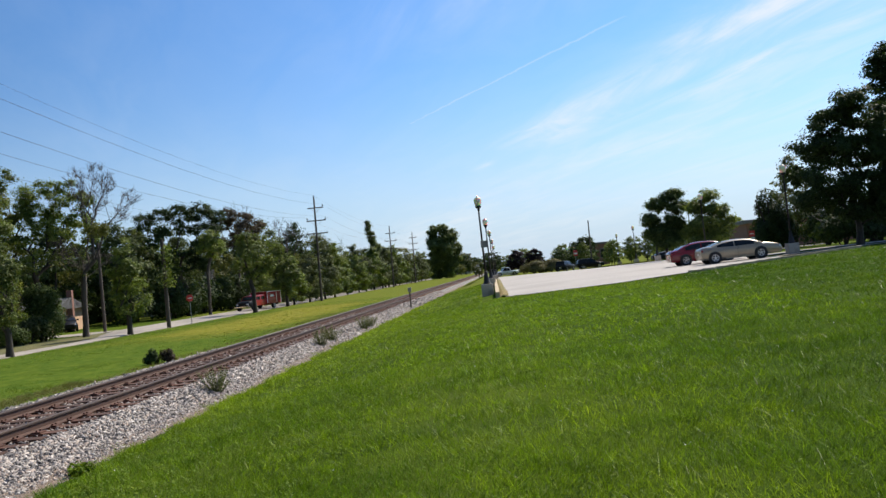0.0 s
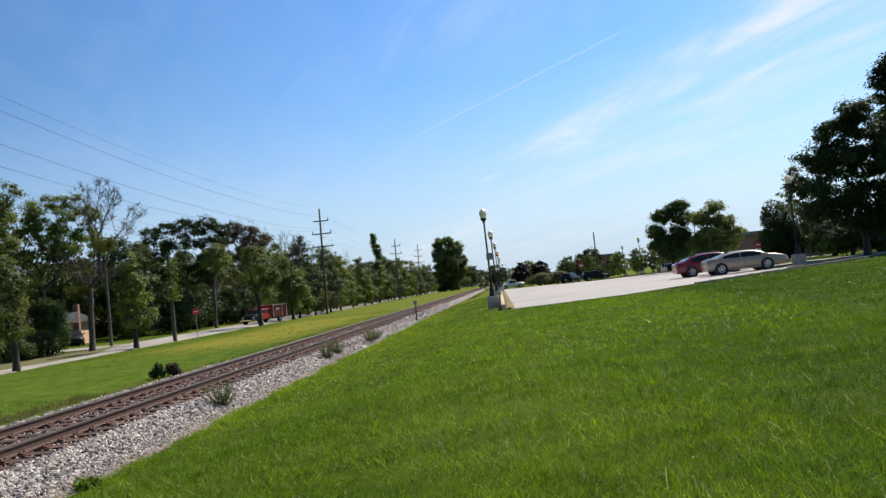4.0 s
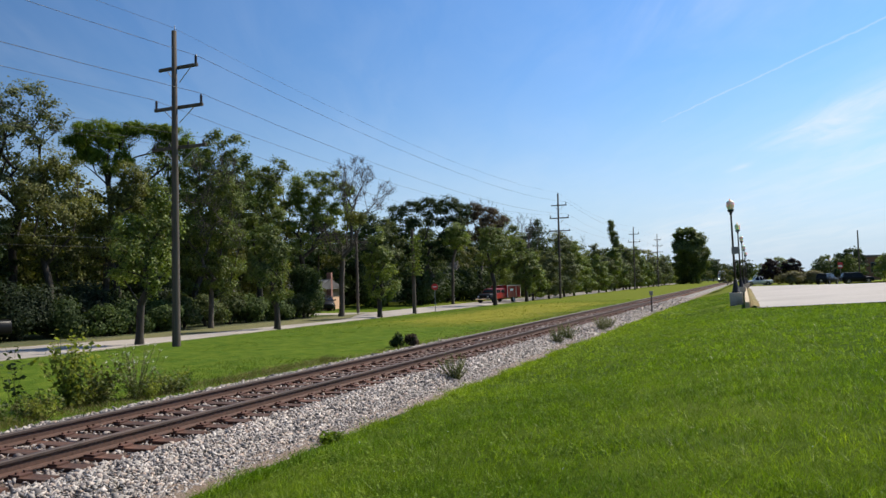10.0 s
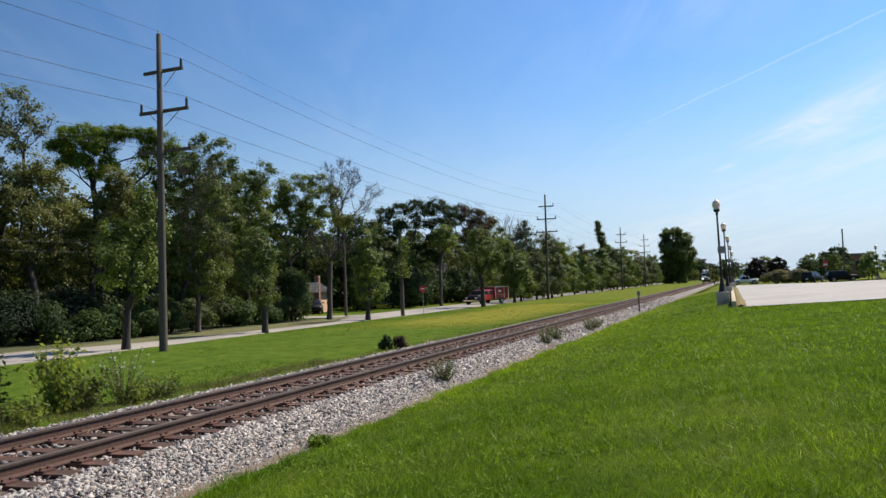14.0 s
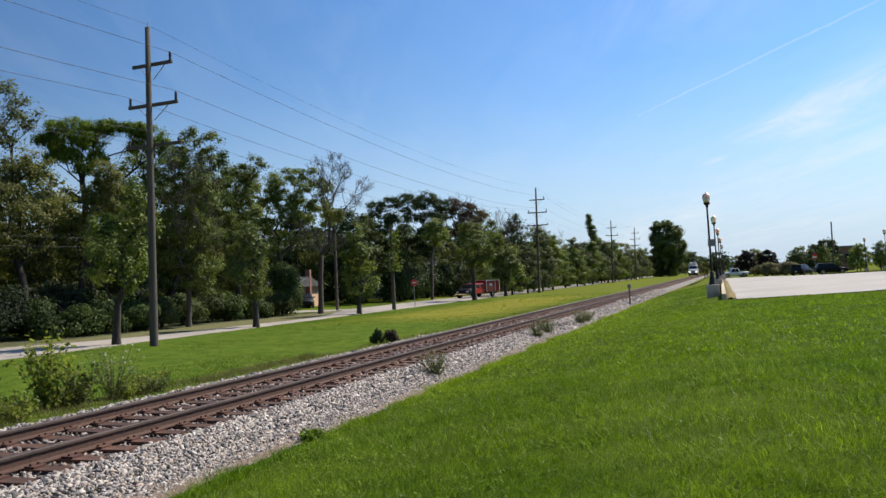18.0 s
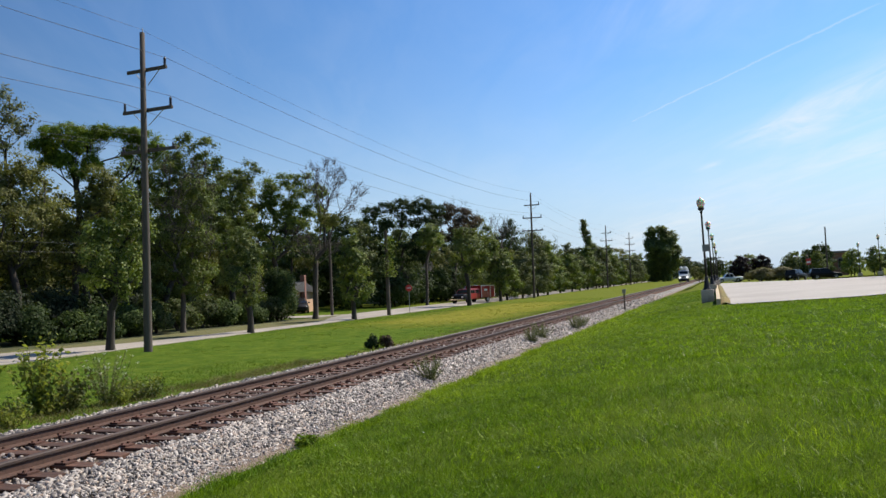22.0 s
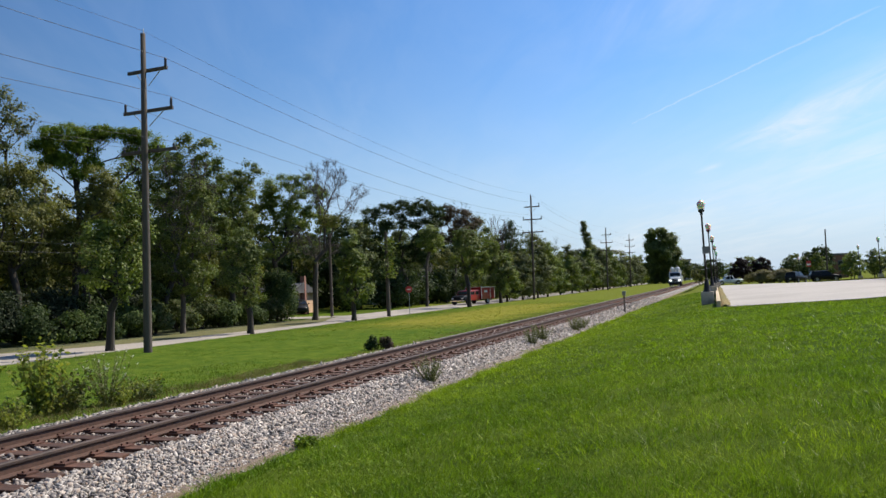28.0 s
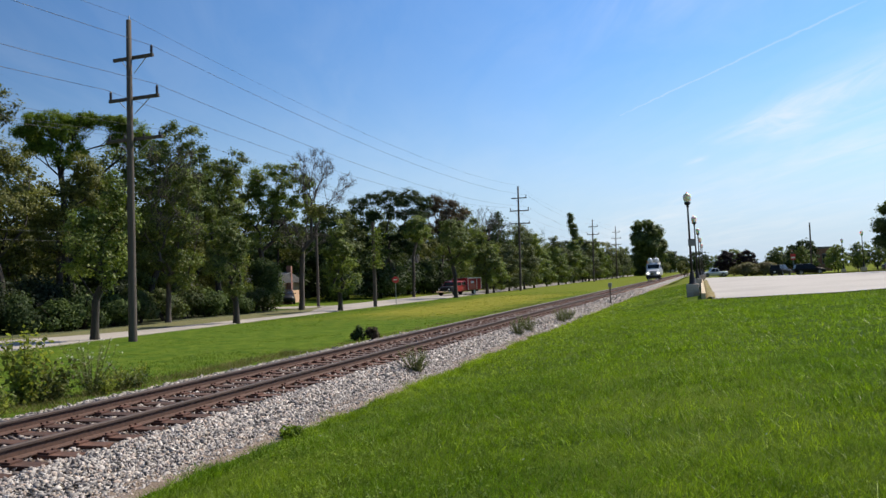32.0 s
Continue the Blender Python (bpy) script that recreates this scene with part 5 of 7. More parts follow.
    # dark leaves throughout, in place of the deep shade under the trees
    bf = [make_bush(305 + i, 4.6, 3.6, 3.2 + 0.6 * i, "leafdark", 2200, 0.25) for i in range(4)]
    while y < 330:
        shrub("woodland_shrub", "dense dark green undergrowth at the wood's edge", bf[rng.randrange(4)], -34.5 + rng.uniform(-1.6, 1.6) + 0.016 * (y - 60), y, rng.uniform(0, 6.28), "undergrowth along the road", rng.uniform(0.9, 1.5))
        y += rng.uniform(2.6, 4.6)
    shrub("juniper_bush", "broad dark grey-green evergreen bush beside the road", make_bush(320, 5.4, 4.0, 3.6, "leafyewshade", 10000, 0.13), -34.2, 31.5, 0, category="bush")
    shrub("round_shrub", "dense dark green rounded shrub before the house", make_bush(321, 4.4, 3.6, 4.2, "leafhedge", 14000, 0.14), -30.75, 54.5, 0, category="bush")
    # the wood goes on behind; its dark leaves also stand in for the wood's inner shade
    rr = np.random.default_rng(77)
    n = 50000
    yy = rr.uniform(-30, 330, n)
    xx = -44 - rr.uniform(0, 18, n) + np.clip((yy - 150) * 0.05, 0, 10)
    zz = rr.uniform(0, 1, n) ** 0.9 * np.where(yy < 135, 0.82, 1.0) * (7.4 + 1.6 * np.sin(yy * 0.21) + 1.2 * np.sin(yy * 0.53 + 2))
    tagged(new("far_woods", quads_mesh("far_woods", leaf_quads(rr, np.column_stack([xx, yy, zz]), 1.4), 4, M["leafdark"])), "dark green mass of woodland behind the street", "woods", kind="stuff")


build_street_trees()
build_woods()


def build_lot_trees():
    g = "trees beyond the parking lot"
    plant("large_shade_tree", "large dark green shade tree on the lawn's edge", "tree", grow_tree(401, [(0.2, 9.6, 1.3, 1.0), (-1.2, 8.3, 1.5, 1.1), (1.0, 8.5, 1.6, 1.2), (-2.5, 6.7, 1.4, 1.0), (-0.9, 6.2, 1.9, 1.3), (1.1, 6.1, 1.7, 1.5), (-3.0, 5.0, 1.2, 1.0), (-1.7, 4.1, 1.9, 1.2), (0.6, 3.8, 1.9, 1.5), (2.4, 6.1, 1.7, 1.7), (2.5, 3.4, 1.7, 1.7), (-2.6, 3.0, 1.3, 0.8), (-0.6, 2.5, 1.9, 0.8), (1.3, 2.3, 1.7, 0.8)], "leafdark", 0.18, 0.22, 1.6, clump=0.55, per=150, reach=5.0), 24.0, 55.6, -0.41)
    plant("large_shade_tree", "large dark green shade tree on the lawn's edge", "tree", grow_tree(402, [(1.9, 14.3, 0.9, 1.0), (1.6, 13.2, 1.1, 1.0), (3.3, 13.3, 2.1, 2.1), (3.4, 10.3, 2.6, 2.1), (2.0, 11.0, 1.6, 1.6), (3.0, 6.4, 2.6, 2.6), (4.6, 8.5, 2.6, 2.4), (1.8, 8.2, 2.0, 1.6)], "leafdark", 0.2, 0.26, 3.0, clump=0.6, per=140, reach=4.6), 29.5, 66.0, -0.42)
    plant("parking_tree", "rounded green tree beyond the parked cars", "tree", grow_tree(403, [(0.9, 6.7, 1.3, 0.7), (-0.4, 5.8, 1.3, 0.8), (1.6, 5.3, 1.3, 0.9), (-1.4, 4.3, 1.1, 0.8), (0.6, 3.8, 1.8, 0.9), (-0.9, 2.8, 1.6, 0.8), (1.6, 2.7, 1.3, 0.9), (0.4, 2.1, 1.6, 0.8)], "leafhedge", 0.19, 0.16, 1.4, clump=0.5, per=130, reach=7.0), 17.8, 86, -0.2, g)
    plant("parking_tree", "rounded bright green tree beyond the parked cars", "tree", grow_tree(404, [(0.0, 5.9, 1.1, 0.6), (-1.2, 4.9, 1.1, 0.8), (0.8, 4.5, 1.4, 0.8), (1.7, 3.2, 0.9, 0.7), (-0.4, 3.3, 1.8, 0.9), (-1.7, 2.5, 1.1, 0.7), (0.8, 2.2, 1.4, 0.7), (-0.5, 1.6, 1.6, 0.6)], "leafbright", 0.19, 0.16, 1.2, clump=0.5, per=130, reach=7.0), 21.6, 83, -0.25, g)
    shrub("dark_evergreen", "dense dark evergreen shrub beside the street", make_bush(405, 4.2, 3.6, 5.6, "leafdark", 12000, 0.2), 24.5, 74, category="bush")
    plant("parking_tree", "pale grey-green feathery tree behind an evergreen", "tree", make_tree(406, 8.6, 5.4, 1.5, "egg", "leafgrey", 5000, 0.24, 0.14), 28.0, 78, 0.5, g)
    for i, (x, y) in enumerate(((26, 63), (30, 66), (35, 68), (33, 72), (41, 72), (28, 71), (38, 76), (46, 74))):
        shrub("hedge_shrub", "dark green shrub under the shade trees", make_bush(410 + i, 6.5, 3.6, 3.2 + 0.5 * (i % 3), "leafdark", 3400, 0.26), x, y, i, "hedge under the shade trees")
    young = [make_tree(450 + i, 6.0, 5.5, 0.8, "egg", ("leafbright", "leaf")[i], 2600, 0.32, 0.1) for i in range(2)]
    for i, (x, y) in enumerate(((22, 152), (26, 158), (31, 150), (36, 160), (42, 150), (48, 158), (34, 135), (29, 140), (40, 138), (54, 150), (24, 170), (18, 165))):
        plant("young_tree", "light green young tree beyond the grass island", "tree", young[i % 2], x, y, i * 1.7, "young trees beyond the island", 0.8 + 0.06 * (i % 5))
    # band of far trees on the skyline
    far = [make_tree(420 + i, 9.0, 10.0, 1.2, "round", ("leafdark", "leaf", "leafolive", "leafdark")[i], 2000, 0.62, 0.25, limbs=9) for i in range(4)]
    rng = random.Random(12)
    for i in range(52):
        x = -4 + i * 4.0 + rng.uniform(-2, 2)
        y = 205 + rng.uniform(-15, 45) + max(0, x - 70) * 0.4
        plant("distant_tree", "distant green tree beyond the lot", "tree", far[rng.randrange(4)], x, y, rng.uniform(0, 6.28), "distant trees on the skyline", rng.uniform(0.48, 0.8))
    plant("distant_tree", "distant dark purple rounded tree", "tree", make_tree(430, 5.4, 5.4, 0.4, "round", "leafplum", 5000, 0.4, 0.2), 5.2, 190, 0, "distant trees on the skyline")
    plant("distant_tree", "distant dark purple rounded tree", "tree", make_tree(431, 5.8, 5.0, 0.4, "round", "leafplum", 5000, 0.4, 0.2), 10.0, 200, 0, "distant trees on the skyline")
    plant("distant_tree", "distant dense dark green tree by the street", "tree", make_tree(432, 6.6, 8.0, 0.5, "round", "leafdark", 4500, 0.45, 0.2), 19.5, 178, 0, "distant trees on the skyline")
    tall = make_bush(440, 6.0, 5.0, 2.9, "reed", 5200, 0.32, 10)
    for x, y in ((8.0, 165), (11.4, 166)):
        shrub("reed_hedge", "wide hedge of pale olive ornamental grass", tall, x, y, 0, "hedge at the end of the lot", category="hedge")
    for i in range(34):
        x, y = -150 + i * 4.2 + rng.uniform(-2, 2), rng.uniform(400, 520)
        plant("distant_tree", "distant green tree beyond the end of the road", "tree", far[rng.randrange(4)], x, y, rng.uniform(0, 6.28), "distant trees on the skyline", rng.uniform(1.0, 1.6))
    # street planting straight on beside the line
    for i, (x, y, s) in enumerate(((-9, 470, 1.0), (-3, 440, 0.9), (-15, 455, 1.0), (2, 420, 0.9), (-22, 440, 1.2), (-1.5, 330, 0.5), (-14.5, 372, 0.55), (-15.5, 330, 0.5))):
        plant("distant_tree", "distant green tree beside the railway", "tree", far[i % 4], x, y, i, "distant trees on the skyline", s)


build_lot_trees()


# ---- poles and wires ----
POLES = ((-21.0, -46.0, 12.5), (-21.0, 27.0, 12.5), (-21.6, 102.0, 13.1), (-21.0, 172.0, 12.8), (-20.8, 219.0, 13.6))
ARMS = ((1.45, 1.0), (3.05, 1.25), (4.65, 1.4))


def build_poles():
    g = "utility poles along the railway"
    pole_me = tubes_mesh("shaft", [(np.array([(0, 0, -0.3), (0, 0, 4), (0, 0, 8), (0, 0, 12.5), (0, 0, 12.53)]), [0.165, 0.145, 0.122, 0.095, 0.02])], M["pole"], 12)
    ins = turned([(0.03, -0.02), (0.045, 0.0), (0.06, 0.05), (0.04, 0.07), (0.062, 0.1), (0.042, 0.13), (0.062, 0.17), (0.042, 0.2), (0.06, 0.25), (0.04, 0.3), (0.03, 0.34), (0.0, 0.35)], 10)
    ins_me = None
    for k, (x, y, h) in enumerate(POLES):
        t = thing("utility_pole", "tall weathered wooden utility pole with three crossarms", "utility pole", pose(x, y, ground_z(x, y), 0, 0.7, -6), g)
        put("shaft", pole_me, t).scale = (1, 1, h / 12.5)
        put("pin", tubes_mesh("pin", [(np.array([(0.02, 0, h - 0.2), (0.03, 0, h + 0.12), (0.02, 0, h + 0.2)]), [0.02, 0.02, 0.012])], M["galv"], 6), t)
        for n, (drop, half) in enumerate(ARMS):
            arm = part("crossarm", one_box(0, 0.16, 0, 2 * half, 0.1, 0.13, 0.012), M["pole"], t, "dark wooden crossarm")
            arm.location = (0.05, 0, h - drop)
            for s in (-1, 1):
                brace = tubes_mesh("brace", [(np.array([(s * half * 0.62, 0.2, -0.04), (s * 0.09, 0.12, -0.62)]), [0.018, 0.018])], M["galv"], 5)
                put("brace", brace, arm)
                if n < 2 and (s == 1 or n == 1):
                    if ins_me is None:
                        o = part("insulator", ins, M["insul"], arm, "dark brown stacked insulator", True)
                        ins_me = o.data
                    else:
                        o = put("insulator", ins_me, arm)
                    o.location = (s * (half - 0.08), 0.16, 0.06)
                elif n == 2:
                    for q in (0.35, 0.9):
                        o = put("insulator", ins_me, arm)
                        o.location, o.scale = (s * half * q, 0.16, 0.06), (0.8, 0.8, 0.45)
    # sagging wires
    lean = 0.14
    ends = [(0.05 + lean + ARMS[0][1] - 0.08, 1.5 - 0.42), (0.05 + ARMS[1][1] - 0.08, 3.0 - 0.42), (0.05 - ARMS[1][1] + 0.08, 3.0 - 0.42), (0.02, -0.18), (0.05 + 1.24, 4.55 - 0.2), (0.05 - 1.24, 4.55 - 0.2), (0.05 - 0.48, 4.55 - 0.2)]
    for a, b in zip(POLES, POLES[1:]):
        for n, (dx, drop) in enumerate(ends):
            p = np.array([a[0] + dx, a[1] + 0.16 * (n != 3), a[2] - drop])
            q = np.array([b[0] + dx, b[1] + 0.16 * (n != 3), b[2] - drop])
            tt = np.linspace(0, 1, 13)[:, None]
            line = p + (q - p) * tt
            line[:, 2] -= (1.1 if n < 4 else 1.3) * 4 * tt[:, 0] * (1 - tt[:, 0]) * (np.linalg.norm(q - p) / 75) ** 2
            tagged(put("power_line", tubes_mesh("power_line", [(line, [0.009 if n < 3 else 0.006] * 13)], M["wire"], 4)), "thin sagging overhead electric wire", "wire", "wires between the poles")
    # shorter poles among the trees
    for x, y, h, r in ((-29.6, 61.0, 6.8, 0.13), (-23.6, 58.4, 6.4, 0.15), (17.7, 150, 8.6, 0.14), (45, 190, 10.5, 0.12)):
        t = thing("short_pole", "plain weathered wooden pole", "pole", pose(x, y, ground_z(x, y)), "plain poles")
        put("shaft", tubes_mesh("shaft", [(np.array([(0, 0, -0.3), (0, 0, h * 0.5), (0, 0, h)]), [r, r * 0.9, r * 0.75])], M["pole"], 10), t)
        if y == 58.4:
            rng = np.random.default_rng(7)
            u = rng.uniform(0, 1, 900)
            c = np.column_stack([rng.normal(0.16, 0.26, 900), rng.normal(0, 0.24, 900), 2.9 + 3.1 * u ** 1.4])
            put("vine", quads_mesh("vine", leaf_quads(rng, c, 0.14), 4, M["leafbright"]), t, "green vine leaves climbing the pole")
    for dz in (0.0, 0.45):
        p, q = np.array([-29.6, 61.0, 6.3 - dz]), np.array([-30.5, 4.0, 5.4 - dz])
        tt = np.linspace(0, 1, 11)[:, None]
        line = p + (q - p) * tt
        line[:, 2] -= 0.9 * 4 * tt[:, 0] * (1 - tt[:, 0])
        tagged(put("service_wire", tubes_mesh("service_wire", [(line, [0.006] * 11)], M["wire"], 4)), "low grey service wire before the trees", "wire")


build_poles()


# ---- street furniture ----
def lamp_at(x, y, sign=False, first=[]):
    z = ground_z(x, y) - 0.04
    if not first:
        t = thing("street_lamp", "black post lamp with cream acorn globe on a square concrete base", "street lamp", pose(x, y, z, 0, -1.0, 0), "post lamps round the lot")
        t.scale = (1.0, 1.0, 1.03)
        part("pedestal", one_box(0, 0, 0.33, 0.64, 0.64, 0.66, 0.03), M["footing"], t, "square pale concrete footing")
        part("base", turned([(0.21, 0.66), (0.21, 0.7), (0.17, 0.74), (0.15, 0.9), (0.11, 1.1), (0.085, 1.25), (0.1, 1.28), (0.08, 1.32)], 12), M["black"], t, smooth=True)
        part("post", turned([(0.06, 1.3), (0.046, 4.2), (0.044, 4.55), (0.085, 4.58), (0.06, 4.62), (0.05, 4.68)], 12), M["black"], t, smooth=True)
        part("collar", turned([(0.08, 4.66), (0.15, 4.72), (0.165, 4.78), (0.15, 4.82)], 14), M["black"], t, smooth=True)
        part("globe", turned([(0.13, 4.8), (0.17, 4.9), (0.205, 5.03), (0.205, 5.12), (0.18, 5.2), (0.12, 5.25), (0.05, 5.29), (0.035, 5.33), (0.0, 5.36)], 18), M["globe"], t, "cream acorn globe", smooth=True)
        first.append(t)
    else:
        t = copy_thing(first[0], pose(x, y, z, 0, -1.0, 0))
    if sign:
        p = part("sign_plate", one_box(0.0, -0.09, 2.72, 0.5, 0.012, 0.44, 0.003), M["alu"], t, "blank grey back of a small sign")
        part("bracket", one_box(0.0, -0.075, 2.72, 0.05, 0.03, 0.3, 0.003), M["galv"], p)
    return t


def build_lamps():
    lamp_at(-0.42, 45.2)
    for y in (66.0, 88.0, 111.0, 136.0):
        lamp_at(-0.42 + 0.0095 * (y - 45.2), y)
    lamp_at(18.0, 51.0)
    lamp_at(18.0, 71.0)
    for x, y in ((18.8, 96), (20.3, 119), (21.5, 143), (19, 212), (21.3, 215)):
        lamp_at(x, y)
    t = bpy.data.objects["street_lamp"]
    p = part("sign_plate", one_box(0.1, -0.09, 2.76, 0.38, 0.012, 0.36, 0.003), M["alu"], t, "blank grey sign plate")
    part("bracket", one_box(0.1, -0.075, 2.76, 0.05, 0.03, 0.3, 0.003), M["galv"], p)


build_lamps()


def build_signs():
    # marker post beside the ballast
    x, y = -5.75, 55.5
    t = thing("marker_post", "slim dark trackside marker post with small pale head", "marker post", pose(x, y, ground_z(x, y)))
    part("post", one_box(0, 0, 0.58, 0.09, 0.09, 1.2, 0.006), M["pole"], t)
    part("head", one_box(0, 0, 1.32, 0.22, 0.16, 0.26, 0.02), M["alu"], t, "small pale grey box head")
    part("cap", one_box(0, 0, 1.46, 0.26, 0.2, 0.03, 0.005), M["galv"], t)
    # stop sign by the side road
    x, y = -23.6, 62.9
    t = thing("stop_sign", "red octagonal stop sign on a thin steel post", "road sign", pose(x, y, ground_z(x, y), 0, 0, 20))
    part("post", one_box(0, 0.03, 1.05, 0.05, 0.04, 2.3, 0.004), M["galv"], t)
    bm = bmesh.new()
    bmesh.ops.create_cone(bm, cap_ends=True, segments=8, radius1=0.28, radius2=0.28, depth=0.01, matrix=Matrix.Translation((0, 0, 1.98)) @ Matrix.Rotation(radians(90), 4, "X") @ Matrix.Rotation(radians(22.5), 4, "Z"))
    p = part("plate", bm, M["signred"], t)
    part("lettering", one_box(0, -0.008, 1.98, 0.3, 0.004, 0.07), M["white"], p, "white bar in place of the word")
    # red notice on a far post
    x, y = 14.9, 150.0
    t = thing("notice_sign", "small red and white notice on a thin post", "sign", pose(x, y, ground_z(x, y)))
    part("post", one_box(0, 0.03, 1.9, 0.07, 0.05, 3.8, 0.004), M["galv"], t)
    p = part("plate", one_box(0, 0, 3.0, 0.75, 0.012, 1.0, 0.003), M["signred"], t)
    part("lettering", one_box(0, -0.01, 2.9, 0.6, 0.004, 0.3), M["white"], p, "white bar")
    # roadside sign beyond the lot
    x, y = 20.6, 66.9
    t = thing("notice_sign", "red and white roadside sign beyond the parked cars", "sign", pose(x, y, ground_z(x, y)))
    part("post", one_box(0, 0.03, 0.9, 0.06, 0.05, 1.8, 0.004), M["galv"], t)
    p = part("plate", one_box(0, 0, 1.55, 0.46, 0.012, 0.46, 0.003), M["signred"], t)
    part("lettering", one_box(0, -0.01, 1.55, 0.32, 0.004, 0.07), M["white"], p, "white bar")
    part("lower_plate", one_box(0, 0, 1.1, 0.42, 0.012, 0.3, 0.003), M["white"], t, "small white plate")


build_signs()


# ---- vehicles ----
def loft(stations, bm):
    """Skins a row of half sections (given for +y) mirrored to a closed body. Each: (x, [(y, z), ...])."""
    loops = []
    for x, sec in stations:
        ring = [bm.verts.new((x, y, z)) for y, z in sec] + [bm.verts.new((x, -y, z)) for y, z in reversed(sec) if y > 1e-4]
        loops.append(ring)
    n = len(loops[0])
    for a, b in zip(loops, loops[1:]):
        for i in range(n):
            bm.faces.new((a[i], a[(i + 1) % n], b[(i + 1) % n], b[i]))
    bm.faces.new(loops[0])
    bm.faces.new(loops[-1])
    bmesh.ops.recalc_face_normals(bm, faces=bm.faces)


WHEEL = {}


def wheel(parent, x, y, r, w=0.2, name="wheel"):
    key = (round(r, 2), w)
    o = new(name)
    o.parent, o.location = parent, (x, y, r)
    if y < 0:
        o.rotation_euler = (0, 0, math.pi)
    if key not in WHEEL:
        ty = turned([(r * 0.64, -w / 2), (r * 0.9, -w / 2), (r, -w * 0.36), (r, w * 0.36), (r * 0.9, w / 2), (r * 0.64, w / 2 - 0.005), (r * 0.6, w / 2 - 0.03), (r * 0.6, -w / 2)], 22, axis="y")
        a = part("tyre", ty, M["rubber"], o, smooth=False)
        rim = turned([(r * 0.1, -w * 0.2), (r * 0.62, -w * 0.2), (r * 0.62, w * 0.42), (r * 0.54, w * 0.38), (r * 0.52, w * 0.2), (r * 0.1, w * 0.2)], 20, axis="y")
        for k in range(5):
            t = 2 * math.pi * k / 5
            box(rim, 0, w * 0.27, 0, r * 0.16, 0.04, r * 0.56, 0.006, rot=Matrix.Rotation(t, 4, "Y") @ Matrix.Translation((0, 0, r * 0.3)))
        b = part("rim", rim, M["alloy"], o, "pale alloy rim")
        WHEEL[key] = (a.data, b.data)
    else:
        put("tyre", WHEEL[key][0], o)
        put("rim", WHEEL[key][1], o, "pale alloy rim")
    return o


def half_section(w, lo, hi, crown=0.03):
    return [(0.0, lo), (w * 0.9, lo), (w * 0.985, lo + 0.1), (w, lo + (hi - lo) * 0.55), (w * 0.965, hi - 0.07), (w * 0.88, hi), (0.0, hi + crown)]


def arched_cabin(t, colour, L, hw, H, belt):
    """The rounded upper body of a sedan with its panes set on it."""
    st = [0.07, 0.13, 0.2, 0.27, 0.34, 0.42, 0.5, 0.56, 0.62, 0.68, 0.74, 0.79]
    zt = [0.0, 0.17, 0.3, 0.39, 0.435, 0.455, 0.45, 0.43, 0.375, 0.27, 0.13, 0.0]
    zt = [belt - 0.02 + v * (H - belt) / 0.455 for v in zt]
    bw, tw = hw * 0.95, hw * 0.7

    def side(z):
        f = min(max((z - belt) / (H - belt), 0.0), 1.0)
        return bw + (tw - bw) * f ** 1.25

    bm = bmesh.new()
    loft([((q - 0.5) * L, [(0.0, belt - 0.12), (bw, belt - 0.12), (side(belt + (z - belt) * 0.5), belt + (z - belt) * 0.5), (side(z - 0.05), z - 0.05), (side(z) * 0.86, z), (0.0, z + 0.02)]) for q, z in zip(st, zt)], bm)
    o = part("roof", bm, M[colour], t)
    for p in o.data.polygons:
        p.use_smooth = True

    def pane(name, columns):
        bm = bmesh.new()
        cols = [[bm.verts.new(p) for p in col] for col in columns]
        for u, v in zip(cols, cols[1:]):
            for e in range(len(u) - 1):
                bm.faces.new((u[e], u[e + 1], v[e + 1], v[e]))
        bmesh.ops.recalc_face_normals(bm, faces=bm.faces)
        bmesh.ops.solidify(bm, geom=bm.faces[:], thickness=0.012)
        part(name, bm, M["glass"], t, "dark tinted window glass")

    h = lambda q: float(np.interp(q, st, zt))
    for nm, q0, q1 in (("windscreen", 0.595, 0.765), ("rear_window", 0.11, 0.275)):
        pane(nm, [[((q - 0.5) * L, side(h(q)) * y, h(q) + 0.03 - 0.012 * abs(y)) for y in (-0.84, -0.5, 0.0, 0.5, 0.84)] for q in np.linspace(q0, q1, 5)])
    for s in (-1, 1):
        for q0, q1 in ((0.2, 0.405), (0.42, 0.655)):
            cols = []
            for q in np.linspace(q0, q1, 6):
                z0, z1 = belt + 0.02, max(belt + 0.03, h(q) - 0.085)
                cols.append([((q - 0.5) * L, s * (side(z) + 0.014), z) for z in np.linspace(z0, z1, 4)])
            pane("side_window", cols)


